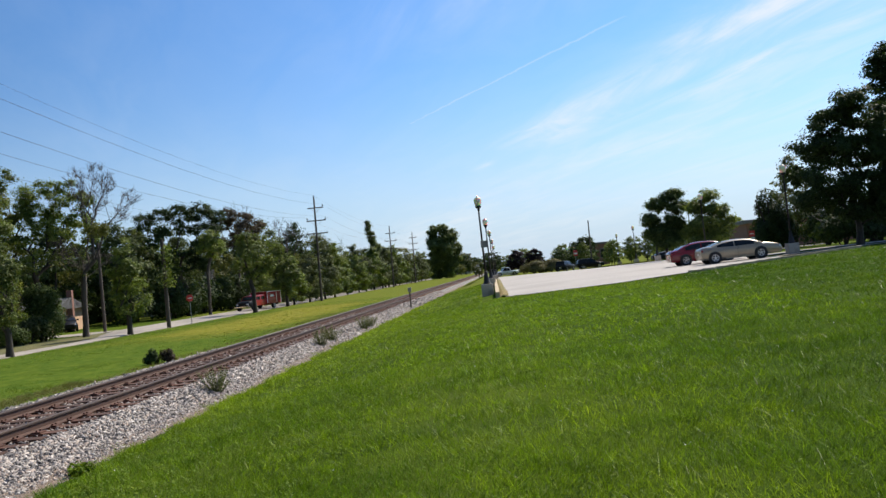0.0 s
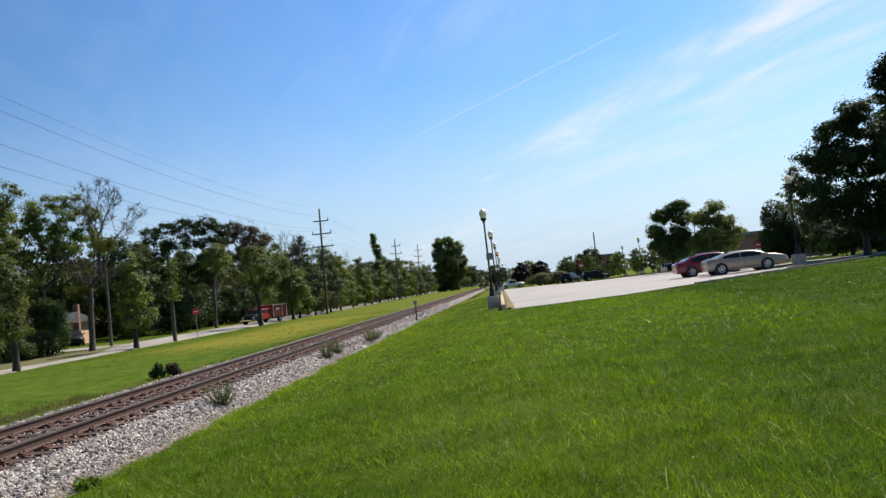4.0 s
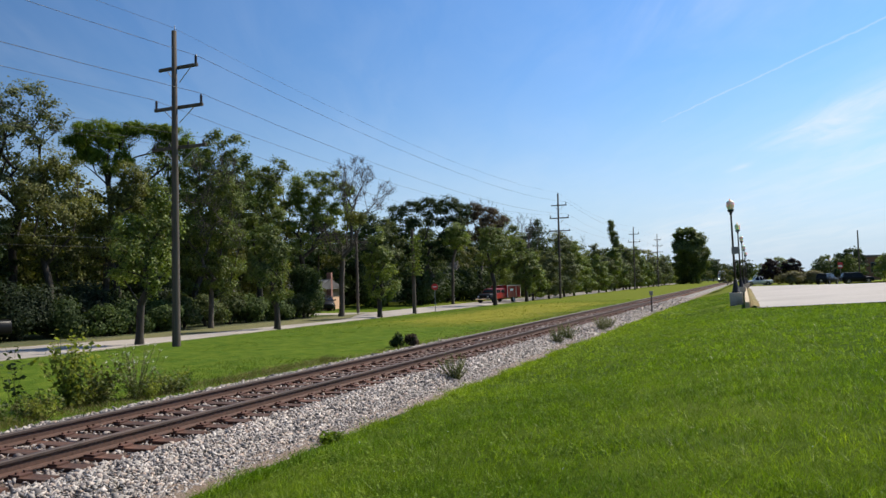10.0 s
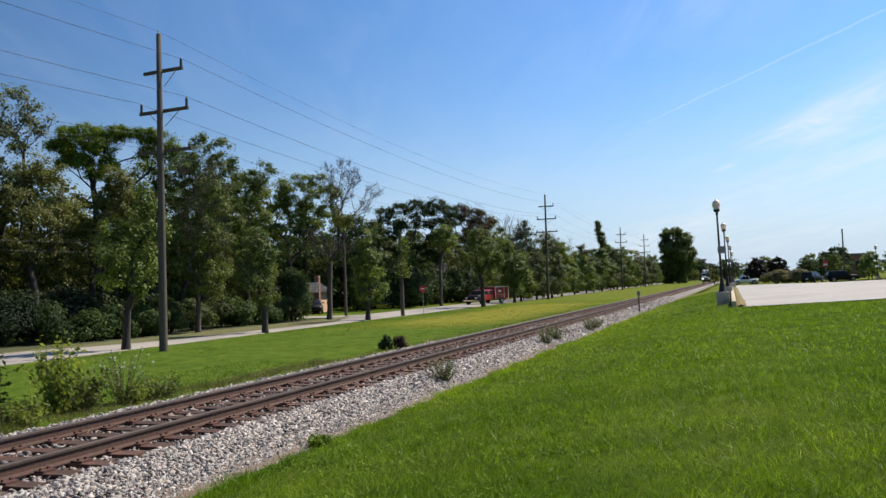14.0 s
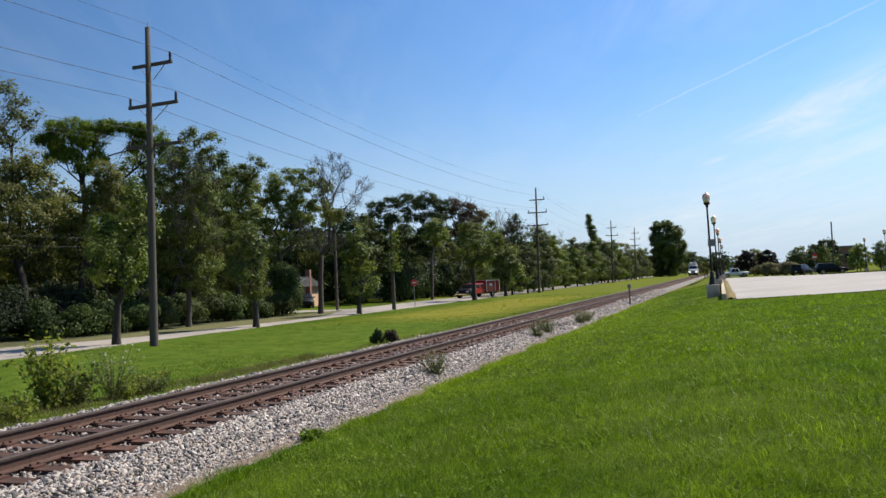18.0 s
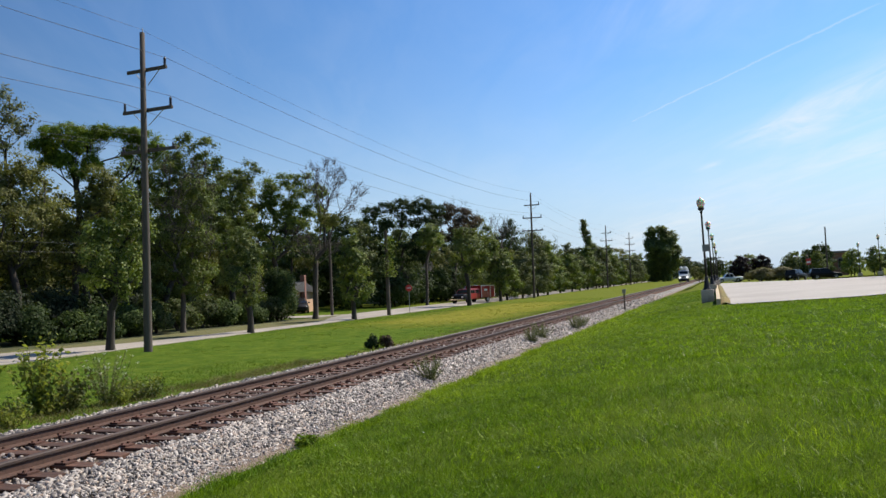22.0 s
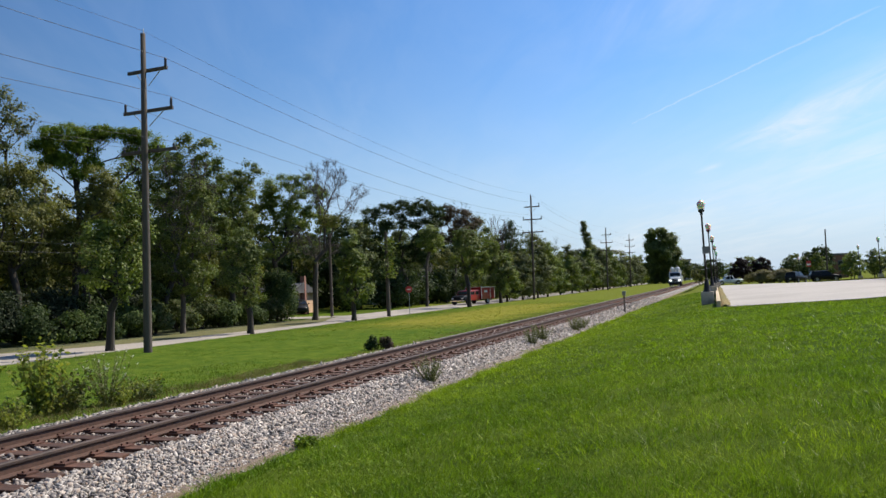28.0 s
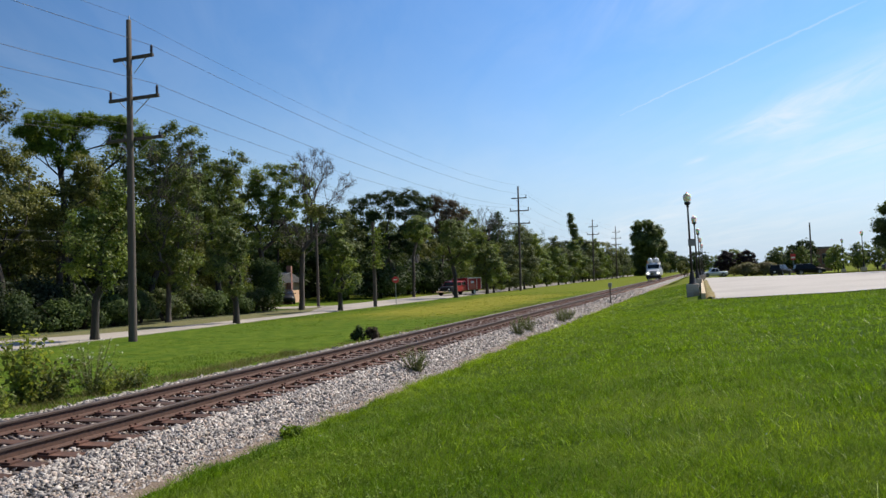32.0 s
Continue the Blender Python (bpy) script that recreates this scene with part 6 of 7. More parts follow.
def car(label, category, m, colour, L=4.9, W=1.85, H=1.42, body=None, roof=(0.12, 0.3, 0.6, 0.77), belt=0.93, wr=0.33, axles=(0.19, 0.75), group="", name="car"):
    """A car that faces +x, standing on its wheels, its parts apart."""
    t = thing(name, label, category, m, group)
    hw = W / 2
    arched = body is None
    body = body or [(0.0, 0.80, 0.38, 0.80), (0.015, 0.90, 0.28, 0.93), (0.08, 0.95, 0.24, 1.0), (0.2, 1.0, 0.21, 0.98), (0.45, 1.0, 0.19, 0.95), (0.7, 1.0, 0.19, 0.94), (0.8, 0.99, 0.2, 0.9), (0.93, 0.93, 0.22, 0.78), (0.985, 0.82, 0.26, 0.68), (1.0, 0.7, 0.34, 0.58)]
    bm = bmesh.new()
    loft([((s - 0.5) * L, half_section(hw * k, lo, hi)) for s, k, lo, hi in body], bm)
    shell = part("body", bm, M[colour], t, smooth=False)
    for p in shell.data.polygons:
        p.use_smooth = abs(p.normal.x) < 0.95
    # cabin
    a, b, c, d = [(s - 0.5) * L for s in roof]
    top, tw, bw = H - 0.05, hw * 0.72, hw * 0.92
    if arched:
        arched_cabin(t, colour, L, hw, H, belt)
    else:
        bm = bmesh.new()
        lo = [bm.verts.new(v) for v in ((a, -bw * 0.9, belt), (d, -bw * 0.92, belt - 0.03), (d, bw * 0.92, belt - 0.03), (a, bw * 0.9, belt))]
        mid = [bm.verts.new(v) for v in ((a + (b - a) * 0.25, -bw, belt), (d - (d - c) * 0.25, -bw, belt), (d - (d - c) * 0.25, bw, belt), (a + (b - a) * 0.25, bw, belt))]
        hi = [bm.verts.new(v) for v in ((b, -tw, top), (c, -tw, top), (c, tw, top), (b, tw, top))]
        for f in ((lo[0], mid[0], hi[0]), (mid[0], mid[1], hi[1], hi[0]), (mid[1], lo[1], hi[1]), (lo[1], lo[2], hi[2], hi[1]), (lo[2], mid[2], hi[2]), (mid[2], mid[3], hi[3], hi[2]), (mid[3], lo[3], hi[3]), (lo[3], lo[0], hi[0], hi[3]), (hi[0], hi[1], hi[2], hi[3])):
            bm.faces.new(f)
        bmesh.ops.recalc_face_normals(bm, faces=bm.faces)
        part("glasshouse", bm, M["glass"], t, "dark tinted window glass")
        bm = bmesh.new()
        loft([(b - 0.12, [(0, top), (tw * 0.9, top - 0.02), (tw * 0.95, top - 0.01), (tw * 0.8, top + 0.012), (0, top + 0.02)]), (b + 0.05, [(0, top - 0.02), (tw, top - 0.02), (tw * 1.02, top), (tw * 0.85, top + 0.035), (0, top + 0.05)]), (c - 0.15, [(0, top - 0.02), (tw, top - 0.02), (tw * 1.02, top), (tw * 0.85, top + 0.035), (0, top + 0.05)]), (c + 0.03, [(0, top - 0.01), (tw * 0.95, top - 0.02), (tw * 0.97, top - 0.01), (tw * 0.8, top + 0.01), (0, top + 0.015)])], bm)
        part("roof", bm, M[colour], t)
    for s in (-1, 1):
        posts = [] if arched else [((a + (b - a) * 0.1, s * bw * 0.97, belt), (b, s * tw, top), 0.07), ((d - (d - c) * 0.12, s * bw * 0.97, belt), (c, s * tw, top), 0.04), ((b + (c - b) * 0.52, s * bw, belt), (b + (c - b) * 0.5, s * tw, top), 0.04)]
        for p, q, r in posts:
            put("pillar", tubes_mesh("pillar", [(np.array([p, q]), [r, r * 0.7])], M[colour], 6), t)
        part("mirror", one_box(d - 0.42, s * (hw + 0.07), belt + 0.06, 0.12, 0.17, 0.12, 0.025), M[colour], t)
        for dx in ((b + c) / 2 + 0.12, (b + c) / 2 - 0.86):
            part("door_handle", one_box(dx, s * hw * 0.985, belt - 0.14, 0.2, 0.03, 0.035, 0.008), M[colour], t)
        part("headlight", one_box(L * 0.452, s * hw * 0.66, 0.62, 0.24, 0.34, 0.13, 0.03), M["lens"], t, "clear headlight lens")
        part("tail_light", one_box(-L * 0.482, s * hw * 0.66, 0.78, 0.12, 0.42, 0.14, 0.02), M["tail"], t, "red tail light")
        for k, q in enumerate(axles):
            part("wheel_arch", turned([(wr * 1.16, -0.14), (wr * 1.16, 0.006), (0.02, 0.006)], 22, axis="y", cx=(q - 0.5) * L, cy=wr) if s > 0 else turned([(wr * 1.16, 0.14), (wr * 1.16, -0.006), (0.02, -0.006)], 22, axis="y", cx=(q - 0.5) * L, cy=wr), M["black"], t).location = (0, s * (hw - 0.0), 0)
            wheel(t, (q - 0.5) * L, s * (hw - 0.05), wr)
        part("sill_trim", one_box(0, s * (hw * 0.985), 0.235, L * 0.42, 0.035, 0.07, 0.01), M[colour], t)
        part("door_seam", one_box((b + c) / 2 + 0.02 * s, s * (hw + 0.001), 0.62, 0.012, 0.004, 0.52), M["black"], t)
    part("grille", one_box(L * 0.488, 0, 0.52, 0.07, hw * 0.8, 0.12, 0.015), M["black"], t)
    part("bumper", one_box(L * 0.476, 0, 0.36, 0.12, hw * 1.5, 0.13, 0.04), M["black"] if colour == "beige" else M[colour], t)
    part("number_plate", one_box(-L * 0.5, 0, 0.62, 0.02, 0.32, 0.16, 0.004), M["white"], t)
    return t


def pickup(label, m, colour, name="pickup_truck"):
    body = [(0.0, 0.92, 0.5, 0.98), (0.01, 0.97, 0.42, 1.05), (0.2, 1.0, 0.42, 1.05), (0.44, 1.0, 0.35, 1.05), (0.7, 1.0, 0.35, 1.06), (0.78, 1.0, 0.38, 1.05), (0.96, 0.97, 0.4, 0.95), (1.0, 0.85, 0.5, 0.8)]
    return car(label, "pickup truck", m, colour, 5.5, 1.95, 1.78, body, (0.34, 0.38, 0.58, 0.71), 1.05, 0.38, (0.2, 0.8), name=name)


def suv(label, m, colour):
    body = [(0.0, 0.85, 0.5, 0.95), (0.01, 0.95, 0.38, 1.08), (0.2, 1.0, 0.32, 1.08), (0.5, 1.0, 0.3, 1.07), (0.72, 1.0, 0.3, 1.05), (0.8, 0.99, 0.32, 1.02), (0.95, 0.95, 0.35, 0.92), (1.0, 0.8, 0.42, 0.75)]
    return car(label, "car", m, colour, 4.9, 1.9, 1.78, body, (0.015, 0.07, 0.56, 0.74), 1.06, 0.37, (0.19, 0.79), name="sport_utility_car")


def on_lot(x, y, turn=0.0):
    z = ground_z(x, y) + 0.022
    dz = (ground_z(x + 1, y) - ground_z(x - 1, y)) / 2
    return pose(x, y, z, 0, -math.degrees(math.atan(dz)) * math.cos(radians(turn)), turn)


def build_cars():
    g = "cars parked in the lot"
    car("champagne beige four-door sedan parked at the lawn's kerb", "car", on_lot(14.6, 50.3), "beige", L=4.72, H=1.29, belt=0.87, axles=(0.16, 0.72), group=g)
    car("dark red four-door sedan parked behind a beige car", "car", on_lot(13.75, 54.5), "maroon", L=4.8, group=g)
    pickup("white pickup truck parked at the far end of the lot", on_lot(2.6, 180, 195), "truckwhite")
    suv("dark blue minivan parked beside the grass island", on_lot(12.9, 150.0, 62), "cargrey")
    suv("black sport utility car parked at the far side", on_lot(17.3, 150.0, 8), "carblack")
    car("dark sedan half hidden beyond the island", "car", on_lot(27.0, 130, 5), "cargrey", group=g)
    car("pale sedan far off beyond the lot", "car", on_lot(34.0, 140, 5), "silver", group=g)
    # on the road to the west
    car("dark car parked beside the house", "car", pose(-37.6, 70.2, 0.05, 0, 0, -60), "carblack", group="cars on the road")
    pickup("black pickup truck parked off the road before the wood", pose(-34.1, 27.4, 0.03, 0, 0, -122), "carblack")
    for x, y, c in ((-26.3, 236, "silver"), (-26.0, 249, "truckwhite"), (-27.0, 264, "carblack")):
        car("parked car far along the road", "car", pose(x, y, 0.07, 0, 0, 84), c, group="cars on the road")


build_cars()


def build_red_truck():
    t = thing("box_truck", "bright red box truck parked on the road", "truck", pose(-25.45, 87.2, 0.06, 0, 0, -105) @ Matrix.Diagonal((0.88, 0.88, 0.7, 1.0)))
    bm = bmesh.new()
    box(bm, -2.15, 0, 1.65, 3.3, 2.3, 1.9, 0.04)
    b = part("box_body", bm, M["firered"], t, "red box body with pale trim")
    for s in (-1, 1):
        for k in range(3):
            part("panel", one_box(-3.24 + 1.09 * k, s * 1.155, 1.7, 0.95, 0.03, 1.4, 0.01), M["firered"], b)
        part("trim", one_box(-2.15, s * 1.16, 2.56, 3.3, 0.04, 0.12), M["white"], b, "pale top rail")
        for x in (-3.78, -2.7, -0.52):
            part("edge_strip", one_box(x, s * 1.165, 1.65, 0.07, 0.04, 1.8), M["white"], b, "pale upright strip")
        part("emblem", one_box(-1.6, s * 1.175, 1.9, 0.8, 0.006, 0.35), M["white"], b, "pale plain mark")
    part("chassis", one_box(0.0, 0, 0.62, 6.6, 0.9, 0.22, 0.02), M["black"], t)
    bm = bmesh.new()
    loft([(x, half_section(w, 0.55, h)) for x, w, h in ((-0.46, 1.0, 2.1), (-0.1, 1.02, 2.2), (0.95, 1.02, 2.2), (1.6, 1.02, 2.1), (2.05, 1.0, 1.5))], bm)
    c = part("cab", bm, M["firered"], t)
    bm = bmesh.new()
    loft([(x, half_section(w, 0.55, h)) for x, w, h in ((2.0, 1.0, 1.46), (3.1, 0.92, 1.3), (3.3, 0.8, 1.1))], bm)
    part("hood", bm, M["carblack"], t, "black hood")
    part("windscreen", one_box(1.9, 0, 1.78, 0.05, 1.6, 0.62, 0.02, rot=Matrix.Rotation(radians(-38), 4, "Y")), M["glass"], c)
    for s in (-1, 1):
        for x in (0.3, 1.25):
            part("side_window", one_box(x, s * 1.0, 1.72, 0.75, 0.06, 0.5, 0.02), M["glass"], c)
        part("mirror", one_box(1.9, s * 1.2, 1.7, 0.1, 0.16, 0.34, 0.02), M["black"], c)
        part("headlight", one_box(3.28, s * 0.68, 0.98, 0.08, 0.26, 0.18, 0.02), M["lens"], c)
        for x in (2.4, -2.2):
            wheel(t, x, s * 0.98, 0.42, 0.26)
    part("bumper", one_box(3.4, 0, 0.62, 0.16, 2.0, 0.22, 0.03), M["chrome"], t)


build_red_truck()


def build_rail_truck():
    """The white truck that rides on the rails, facing -y."""
    t = thing("rail_truck", "white utility truck on rail wheels with lit headlights", "truck", pose(TRACK_X + drift(290), 290, RAIL_Z))
    part("chassis", one_box(0, 3.2, 0.72, 0.95, 6.6, 0.26, 0.02), M["black"], t)
    part("underbody", one_box(0, 0.9, 0.6, 2.2, 1.4, 0.5, 0.05), M["rubber"], t)

    def y_loft(name, rows, mt, parent=t):
        bm = bmesh.new()
        loft([(y, half_section(w, lo, hi)) for y, w, lo, hi in rows], bm)
        bmesh.ops.transform(bm, matrix=Matrix.Rotation(radians(90), 4, "Z"), verts=bm.verts)
        bmesh.ops.recalc_face_normals(bm, faces=bm.faces)
        return part(name, bm, M[mt], parent)

    hood = y_loft("hood", [(0.0, 0.78, 0.85, 1.62), (0.15, 0.9, 0.8, 1.74), (1.2, 1.05, 0.8, 1.9), (1.45, 1.1, 0.8, 1.95)], "truckwhite")
    cab = y_loft("cab", [(1.4, 1.15, 0.75, 1.95), (1.55, 1.2, 0.75, 2.1), (2.0, 1.18, 0.75, 2.85), (2.2, 1.18, 0.75, 2.95), (3.3, 1.18, 0.75, 2.95)], "truckwhite")
    part("windscreen", one_box(0, 1.72, 2.42, 1.95, 0.05, 0.78, 0.02, rot=Matrix.Rotation(radians(-30), 4, "X")), M["glass"], cab, "dark windscreen")
    part("grille", one_box(0, -0.02, 1.3, 0.95, 0.1, 0.62, 0.03), M["black"], hood, "dark grille")
    for k in range(5):
        part("grille_bar", one_box(0, -0.08, 1.08 + 0.11 * k, 0.9, 0.03, 0.035, 0.006), M["chrome"], hood)
    part("bumper", one_box(0, -0.25, 0.72, 2.4, 0.3, 0.36, 0.03), M["black"], t, "black steel front bumper")
    for s in (-1, 1):
        part("headlight", one_box(s * 0.86, 0.0, 1.28, 0.34, 0.12, 0.26, 0.03), M["headlamp"], hood, "lit white headlight")
        part("fender", one_box(s * 1.02, 0.75, 1.22, 0.42, 1.3, 0.5, 0.1), M["truckwhite"], hood)
        part("marker_lamp", one_box(s * 0.9, 2.0, 3.0, 0.16, 0.1, 0.08, 0.02), M["amber"], cab)
        mir = part("mirror", one_box(s * 1.5, 1.65, 2.2, 0.18, 0.1, 0.5, 0.03), M["black"], cab, "tall black wing mirror")
        put("mirror_arm", tubes_mesh("mirror_arm", [(np.array([(s * 1.15, 1.75, 2.35), (s * 1.5, 1.66, 2.4)]), [0.02, 0.02])], M["black"], 5), mir)
        part("side_window", one_box(s * 1.17, 2.45, 2.4, 0.05, 0.8, 0.6, 0.02), M["glass"], cab)
        for y in (0.75, 4.9):
            w = wheel(t, s * 1.0, y, 0.45, 0.26)
            w.rotation_euler = (0, 0, radians(-90 if s > 0 else 90))
            w.location = (s * 0.98, y, 0.62)
        for y in (-0.55, 6.7):
            part("rail_wheel", turned([(0.02, -0.06), (0.2, -0.06), (0.2, 0.04), (0.24, 0.045), (0.24, 0.075), (0.02, 0.08)], 18, axis="x", cx=y, cy=0.2), M["galv"], t, "flanged steel rail wheel").location = (s * 0.75, 0, 0)
        part("guide_arm", one_box(s * 0.55, -0.4, 0.42, 0.12, 0.5, 0.3, 0.02), M["black"], t)
        bx = part("tool_body", one_box(s * 1.02, 5.1, 1.55, 0.5, 3.4, 1.3, 0.03), M["truckwhite"], t, "white side tool locker")
        for k in range(3):
            part("locker_door", one_box(s * 1.275, 3.95 + 1.15 * k, 1.55, 0.02, 1.05, 1.15, 0.01), M["truckwhite"], bx)
    part("service_body", one_box(0, 5.1, 2.0, 1.7, 3.4, 2.3, 0.04), M["truckwhite"], t, "tall white service body")
    part("head_board", one_box(0, 3.5, 2.6, 2.35, 0.12, 1.3, 0.03), M["truckwhite"], t)
    boom = part("boom", one_box(0.1, 4.4, 3.55, 0.34, 4.2, 0.4, 0.05, rot=Matrix.Rotation(radians(-3), 4, "X")), M["truckwhite"], t, "white folded boom")
    for s in (-1, 1):
        bm = bmesh.new()
        bmesh.ops.create_uvsphere(bm, u_segments=14, v_segments=9, radius=0.45, matrix=Matrix.Translation((s * 0.55, 2.6, 3.45)) @ Matrix.Diagonal((1, 1, 1.1, 1)))
        part("bucket", bm, M["truckwhite"], boom, "rounded white lift bucket", smooth=True)
    part("beacon_bar", one_box(-0.95, 3.3, 3.25, 0.4, 0.2, 0.3, 0.05), M["amber"], t, "orange warning light")
    part("mast", one_box(0.35, 3.3, 3.95, 0.08, 0.08, 0.7, 0.02), M["galv"], t)
    return t


rail_truck = build_rail_truck()
rail_truck.scale = (0.93, 0.93, 0.93)


# ---- buildings ----
def gable_house(name, label, m, w, d, eave, ridge, wall, chimney=None):
    t = thing(name, label, "house", m)
    part("wall", one_box(0, 0, eave / 2, w, d, eave, 0.0), M[wall], t)
    bm = bmesh.new()
    e = 0.5
    v = [bm.verts.new(p) for p in ((-w / 2 - e, -d / 2 - e, eave - 0.1), (w / 2 + e, -d / 2 - e, eave - 0.1), (w / 2 + e, 0, ridge), (-w / 2 - e, 0, ridge), (-w / 2 - e, d / 2 + e, eave - 0.1), (w / 2 + e, d / 2 + e, eave - 0.1))]
    for f in ((0, 1, 2, 3), (3, 2, 5, 4), (0, 3, 4), (1, 5, 2)):
        bm.faces.new([v[i] for i in f])
    bmesh.ops.solidify(bm, geom=bm.faces[:], thickness=0.16)
    r = part("roof", bm, M["shingle"], t)
    if chimney:
        part("chimney", one_box(chimney[0], chimney[1], ridge * 0.55, 0.45, 0.45, ridge * 1.1 + 0.6, 0.02), M["brick"], r, "brown brick chimney")
    for x in (-w * 0.28, w * 0.22):
        f = part("window", one_box(x, -d / 2, eave * 0.58, 1.3, 0.14, 1.1, 0.01), M["white"], t)
        part("pane", one_box(x, -d / 2 - 0.06, eave * 0.58, 1.12, 0.05, 0.92), M["glass"], f)
    f = part("window", one_box(w / 2, -0.28 * d, eave * 0.58, 0.14, 1.2, 1.1, 0.01), M["white"], t)
    part("pane", one_box(w / 2 + 0.06, -0.28 * d, eave * 0.58, 0.05, 1.02, 0.92), M["glass"], f)
    return t


gable_house("brick_house", "single-storey tan brick house with grey shingle roof among shrubs", pose(-42.3, 70.5, 0.05, 0, 0, 8), 9, 7.5, 2.1, 3.0, "tanbrick", (4.8, 0.2))
gable_house("pale_house", "pale sided house half hidden behind dark trees", pose(-41.5, 103, 0.1, 0, 0, 10), 11, 8, 2.8, 5.2, "siding")
gable_house("dark_house", "low dark red house behind the shrubs", pose(-38, 24, 0.05, 0, 0, 15), 9, 7, 2.5, 4.0, "brick")


def flat_building(name, label, m, w, d, h, wall, cols, band="shingle"):
    t = thing(name, label, "building", m)
    part("wall", one_box(0, 0, h / 2, w, d, h), M[wall], t)
    part("roof", one_box(0, 0, h + 0.2, w + 0.8, d + 0.8, 0.5, 0.03), M[band], t, "flat grey roof band")
    n = max(1, int(h // 3.2))
    for k in range(n):
        for i in range(cols):
            x, z = -w / 2 + w * (i + 0.5) / cols, h * (k + 0.55) / n
            f = part("window", one_box(x, -d / 2, z, w / cols * 0.55, 0.2, h / n * 0.45), M["alu"], t)
            part("pane", one_box(x, -d / 2 - 0.08, z, w / cols * 0.48, 0.08, h / n * 0.38), M["glass"], f)
    return t


flat_building("brick_building", "low brown brick building with flat grey roof beyond the lot", pose(48.5, 121, ground_z(37, 118), 0, 0, -4), 26, 12, 3.9, "brick", 8)
flat_building("brick_building", "low red brick building beyond the far trees", pose(27.5, 235, ground_z(27, 235)), 9, 10, 5.8, "brick", 3)
flat_building("office_building", "distant pale grey flat-roofed building beside the railway", pose(-21, 520, 0), 15, 14, 12.0, "siding", 5)
flat_building("distant_shed", "distant grey flat-roofed building", pose(62, 240, 0.3), 30, 14, 7.0, "siding", 8)


# ---- weeds and grass ----
def make_weed(seed, h, n, leaf, spread, petals=0, size=0.06):
    rng = np.random.default_rng(seed)
    tubes, pos, flowers = [], [], []
    for i in range(n):
        a, e = rng.uniform(0, 6.28), spread * math.sqrt(rng.uniform(0, 1))
        b = np.array([math.cos(a) * e * 0.1, math.sin(a) * e * 0.1, -0.03])
        hh = h * rng.uniform(0.5, 1.0)
        q = np.array([math.cos(a) * e + rng.normal(0, 0.1 * h), math.sin(a) * e + rng.normal(0, 0.1 * h), hh])
        line = bezier(b, (b + q) / 2 + rng.normal(0, 0.04 * h, 3), q, 5)
        tubes.append((line, np.linspace(0.007, 0.0025, 5)))
        for k in range(22):
            u = rng.uniform(0.12, 1.0)
            pos.append(line[min(4, int(u * 4))] * (1 - (u * 4) % 1) + line[min(4, int(u * 4) + 1)] * ((u * 4) % 1) + rng.normal(0, size * 0.8, 3))
        if i < petals:
            flowers.append(q)
    stems = [tubes_mesh("stem", [tb], M["weedleaf"], 4) for tb in tubes] if h > 0.7 else tubes_mesh("stem", tubes, M["weedleaf"], 4)
    foliage_mesh = quads_mesh("foliage", leaf_quads(rng, np.array(pos), size * 1.5), 4, M[leaf])
    head = quads_mesh("flower_head", leaf_quads(rng, rng.normal(0, 0.02, (20, 3)) * (1, 1, 0.5), 0.02, 1.5), 4, M["petal"]) if flowers else None
    return stems, foliage_mesh, [(head, q) for q in flowers]


def weed(name, label, meshes, x, y, turn=0.0, group="weeds beside the track"):
    z = bed_z(x - drift(y)) if EDGE_W < x - drift(y) < EDGE_E else ground_z(x, y)
    several = isinstance(meshes[0], list)
    t = shrub(name, label, (meshes[0][0] if several else meshes[0], meshes[1]), x, y, turn, group, 1.0, "weed")
    for me in meshes[0][1:] if several else ():
        put("stem", me, t)
    t.location.z = z - 0.02
    for head, q in meshes[2]:
        put("flower_head", head, t, "small white flower head", Matrix.Translation(q))
    return t


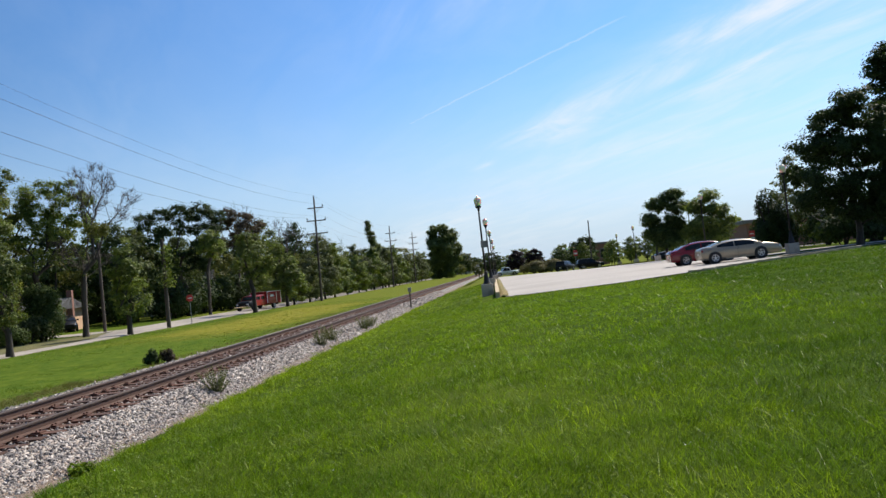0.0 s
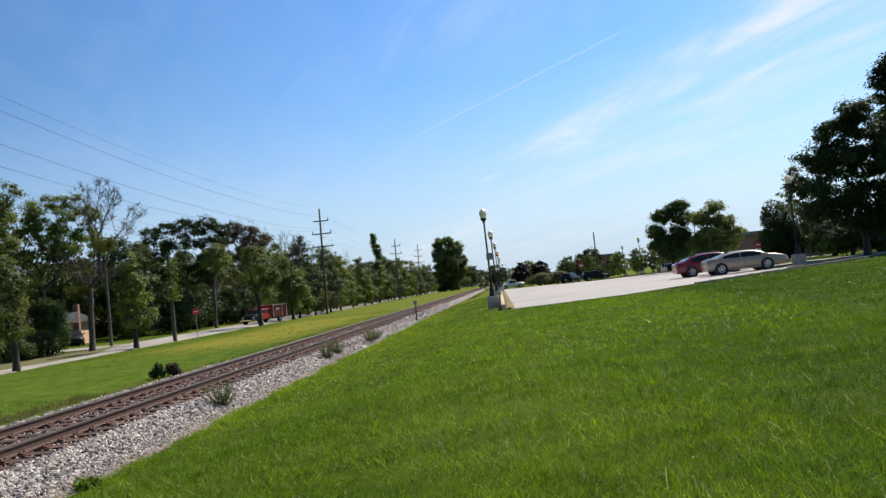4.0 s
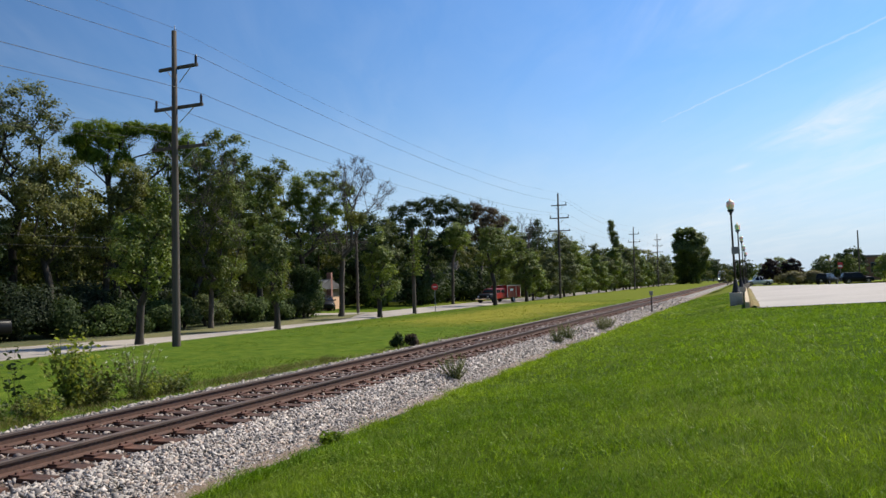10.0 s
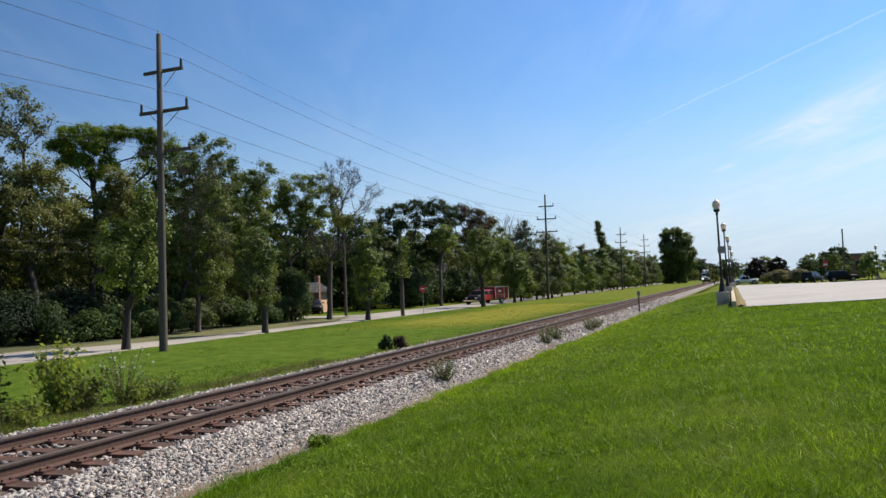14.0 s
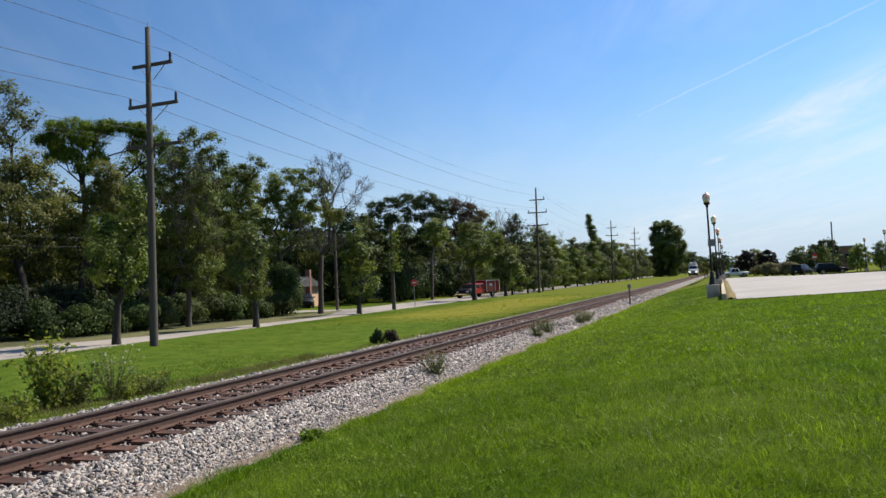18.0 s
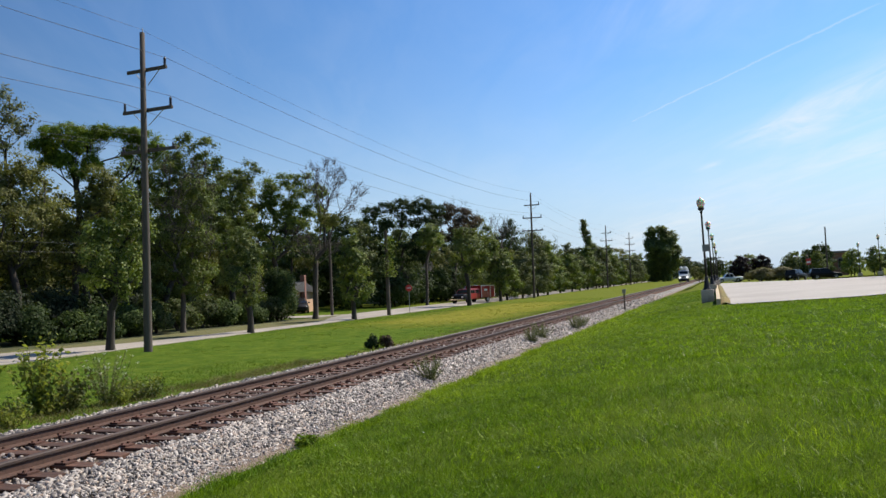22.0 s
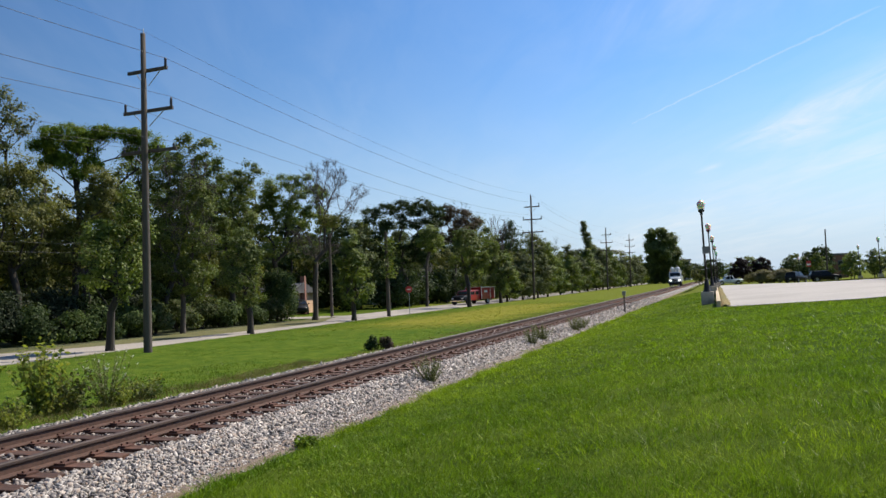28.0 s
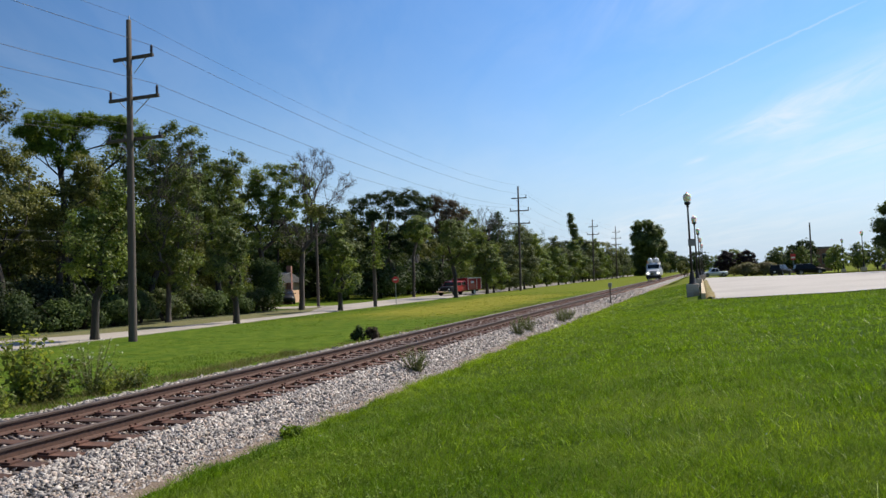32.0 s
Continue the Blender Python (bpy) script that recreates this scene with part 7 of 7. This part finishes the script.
def build_weeds():
    weed("tall_weed", "tall yellow-green leafy weed beside the ballast", make_weed(601, 1.6, 34, "weedbright", 0.42, 0, 0.072), -11.9, 12.2)
    weed("tall_weed", "grey-green bushy weed beside the ballast", make_weed(605, 0.8, 22, "weedleaf", 0.4, 0, 0.06), -11.7, 12.7)
    weed("flowering_weed", "wild carrot weed with small white flower heads", make_weed(602, 1.15, 44, "weedpale", 0.55, 30, 0.03), -11.5, 13.5)
    weed("tall_weed", "dark spiky weed stalk beside the ballast", make_weed(603, 1.5, 4, "leafdark", 0.2, 0, 0.07), -12.1, 11.2)
    low = [make_weed(610 + i, 0.44, 20, ("weedleaf", "leaf", "weedbright")[i], 0.42, 0, 0.04) for i in range(3)]
    rng = random.Random(2)
    for i in range(15):
        weed("low_weed", "rough low weeds along the ballast edge", low[i % 3], -11.6 + rng.uniform(-0.45, 0.3), 8.5 + i * 0.46 + rng.uniform(-0.2, 0.2), rng.uniform(0, 6), "low weeds along the ballast")
    pale = [make_weed(620 + i, 0.62, 60, "weedpale", 0.46, 0, 0.022) for i in range(2)]
    weed("wispy_weed", "wispy pale grey-green weed at the edge of the ballast", pale[0], -6.25, 17.8)
    weed("wispy_weed", "wispy pale grey-green weed at the edge of the ballast", pale[1], -5.95, 36.5)
    weed("wispy_weed", "wispy pale grey-green weed at the edge of the ballast", pale[0], -5.9, 37.8, 2)
    weed("wispy_weed", "wispy pale grey-green weed at the edge of the ballast", pale[1], -6.2, 30.4, 1)
    weed("wispy_weed", "wispy pale grey-green weed at the edge of the ballast", pale[0], -6.2, 28.5, 3)
    weed("grass_tuft", "dark green tuft at the edge of the lawn", make_weed(630, 0.16, 40, "clover", 0.2, 0, 0.035), -5.75, 10.8)
    for i, (dx, lf) in enumerate(((-0.36, "leafdark"), (0.22, "leafbrown"))):
        shrub("track_shrub", ("dark green", "dark brownish")[i] + " low shrub beside the rails", make_bush(640 + i, 0.52, 0.46, 0.54, lf, 1300, 0.065), -11.02 + dx * 0.72, 26.2 + 0.3 * i, category="bush")


build_weeds()


def blades(rng, n, x0, x1, y0, y1, h, w, zf, keep=None, tuft=0.07):
    """Four-cornered blades, most of them in tufts that lean outwards and with the lie of the lawn."""
    k = max(1, n // 22)
    c = np.column_stack([rng.uniform(x0, x1, k), rng.uniform(y0, y1, k)])
    pick = rng.integers(0, k, n)
    away = rng.normal(0, 1, (n, 2))
    p = c[pick] + away * tuft
    loose = rng.uniform(size=n) < 0.4
    p[loose] = np.column_stack([rng.uniform(x0, x1, n), rng.uniform(y0, y1, n)])[loose]
    tall = rng.uniform(0.6, 1.5, k)[pick]
    x, y = p[:, 0], p[:, 1]
    ok = (x > x0) & (x < x1) & (y > y0) & (y < y1)
    if keep is not None:
        ok &= keep(x, y)
    # sparse and dense spots
    d = np.sin(x * 2.1 + 3 * np.sin(y * 0.7)) * np.sin(y * 1.7 + 2 * np.sin(x * 0.9))
    ok &= rng.uniform(-1.6, 1.0, n) < d + 0.55
    x, y, away, tall = x[ok], y[ok], away[ok], tall[ok]
    n = len(x)
    z = np.array([zf(a, b) for a, b in zip(x, y)]) - 0.01
    a = rng.uniform(0, 6.283, n)
    u = np.column_stack([np.cos(a), np.sin(a), np.zeros(n)])
    hh = h * rng.uniform(0.4, 1.0, n) * tall
    lie = 3.0 * np.sin(x * 0.8 + 1.7 * np.sin(y * 0.6)) + 1.3 * np.sin(y * 1.3)
    tip = away * 0.6 + 0.25 * np.column_stack([np.cos(lie), np.sin(lie)]) + rng.normal(0, 0.6, (n, 2))
    tip = np.column_stack([tip * (hh * rng.uniform(0.3, 1.3, n))[:, None], hh])
    q = np.column_stack([x, y, z])
    ww = (w * rng.uniform(0.6, 1.3, n))[:, None]
    return np.stack([q - u * ww, q + u * ww, q + tip + u * ww * 0.25, q + tip - u * ww * 0.25], 1).reshape(-1, 3)


def build_grass():
    rng = np.random.default_rng(90)

    def east(x, y):
        return ground_z(x, y) + 0.035 * noise.noise((x * 0.45, y * 0.45, 0))

    def edge_z(x, y):
        u = x - drift(y)
        return max(bed_z(u), -0.2) if u < EDGE_E else max(east(x, y), -0.2)

    tufted = lambda x, y: np.sin(y * 2.3 + 1.5 * np.sin(y * 0.9)) + np.sin(y * 5.1 + x * 3) * 0.6 > 4.0 * (EDGE_E + 0.009 * y + 0.3 - x) - 0.15
    ragged = lambda x, y: x > EDGE_E + 0.009 * y + 0.2 + 0.16 * np.sin(y * 1.9) + 0.12 * np.sin(y * 4.7 + 1)
    sets = [
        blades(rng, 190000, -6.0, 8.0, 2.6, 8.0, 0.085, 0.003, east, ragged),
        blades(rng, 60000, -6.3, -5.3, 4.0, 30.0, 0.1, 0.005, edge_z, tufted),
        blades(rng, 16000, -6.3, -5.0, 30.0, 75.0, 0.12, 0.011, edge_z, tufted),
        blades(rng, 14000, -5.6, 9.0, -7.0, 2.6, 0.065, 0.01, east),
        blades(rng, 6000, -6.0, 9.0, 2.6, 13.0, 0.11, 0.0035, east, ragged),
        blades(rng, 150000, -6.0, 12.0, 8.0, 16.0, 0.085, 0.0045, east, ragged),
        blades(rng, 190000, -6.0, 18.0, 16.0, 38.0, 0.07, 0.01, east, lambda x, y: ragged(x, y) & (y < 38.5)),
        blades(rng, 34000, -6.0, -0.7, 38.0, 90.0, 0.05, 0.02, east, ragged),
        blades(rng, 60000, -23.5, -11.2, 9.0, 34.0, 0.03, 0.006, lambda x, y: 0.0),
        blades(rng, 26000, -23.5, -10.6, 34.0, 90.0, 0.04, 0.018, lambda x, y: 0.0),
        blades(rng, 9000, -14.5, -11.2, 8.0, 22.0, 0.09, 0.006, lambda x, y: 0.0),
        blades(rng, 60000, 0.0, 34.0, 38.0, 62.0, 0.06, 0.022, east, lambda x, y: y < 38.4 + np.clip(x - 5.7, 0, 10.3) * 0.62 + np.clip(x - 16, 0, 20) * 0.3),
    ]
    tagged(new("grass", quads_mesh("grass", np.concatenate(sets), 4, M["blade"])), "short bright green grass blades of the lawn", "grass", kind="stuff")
    sets = [
        blades(rng, 9000, -11.8, -10.9, 8.0, 22.0, 0.12, 0.005, lambda x, y: 0.0),
        blades(rng, 5000, -11.5, -10.7, 22.0, 60.0, 0.08, 0.007, lambda x, y: 0.0, lambda x, y: x > -11.6 + 0.009 * y),
    ]
    tagged(new("dry_grass", quads_mesh("dry_grass", np.concatenate(sets), 4, M["rough"])), "brownish rough grass along the edge of the ballast", "grass", kind="stuff")
    # broad-leaved weeds and clover in patches
    c = np.column_stack([rng.uniform(-5.4, 9, 240), rng.uniform(2.8, 15, 240)])
    k = rng.integers(0, 240, 14000)
    p = c[k] + rng.normal(0, 0.3, (14000, 2))
    p = p[p[:, 0] > -5.7]
    q = np.column_stack([p, [east(a, b) for a, b in p] + rng.uniform(0.02, 0.06, len(p))])
    tagged(new("clover_leaves", quads_mesh("clover_leaves", leaf_quads(rng, q, 0.026, 1.2), 4, M["clover"])), "patches of small clover leaves in the lawn", "clover", kind="stuff")
    c = np.column_stack([rng.uniform(-5.6, -1.5, 150), rng.uniform(5, 30, 150)])
    k = rng.integers(0, 150, 9000)
    p = c[k] + rng.normal(0, 0.28, (9000, 2))
    p = p[p[:, 0] > EDGE_E + 0.009 * p[:, 1] + 0.25]
    q = np.column_stack([p, [east(a, b) for a, b in p] + rng.uniform(0.03, 0.09, len(p))])
    tagged(new("broadleaf_weeds", quads_mesh("broadleaf_weeds", leaf_quads(rng, q, 0.034, 1.0), 4, M["clover"])), "yellow-green broad-leaved weeds in the rough edge of the lawn", "weeds", kind="stuff")
    n = 60
    x, y = rng.uniform(-5.4, 9, n), rng.uniform(3.2, 16, n)
    p = np.column_stack([x, y, [east(a, b) + 0.06 for a, b in zip(x, y)]])
    tagged(new("clover_flowers", quads_mesh("clover_flowers", leaf_quads(rng, np.repeat(p, 3, 0) + rng.normal(0, 0.006, (3 * n, 3)), 0.013), 4, M["petal"])), "tiny white clover flowers scattered in the grass", "flowers", kind="stuff")


build_grass()


# ---- what moves ----
def motions():
    walk(rail_truck, [(t, pose(TRACK_X + drift(y), y, RAIL_Z, 0, 0, -0.5)) for t, y in ((0, 300), (4.5, 281), (9, 261), (12, 246), (17, 220), (22, 193), (25, 175), (28, 158), (30, 147), (32, 136))])


motions()
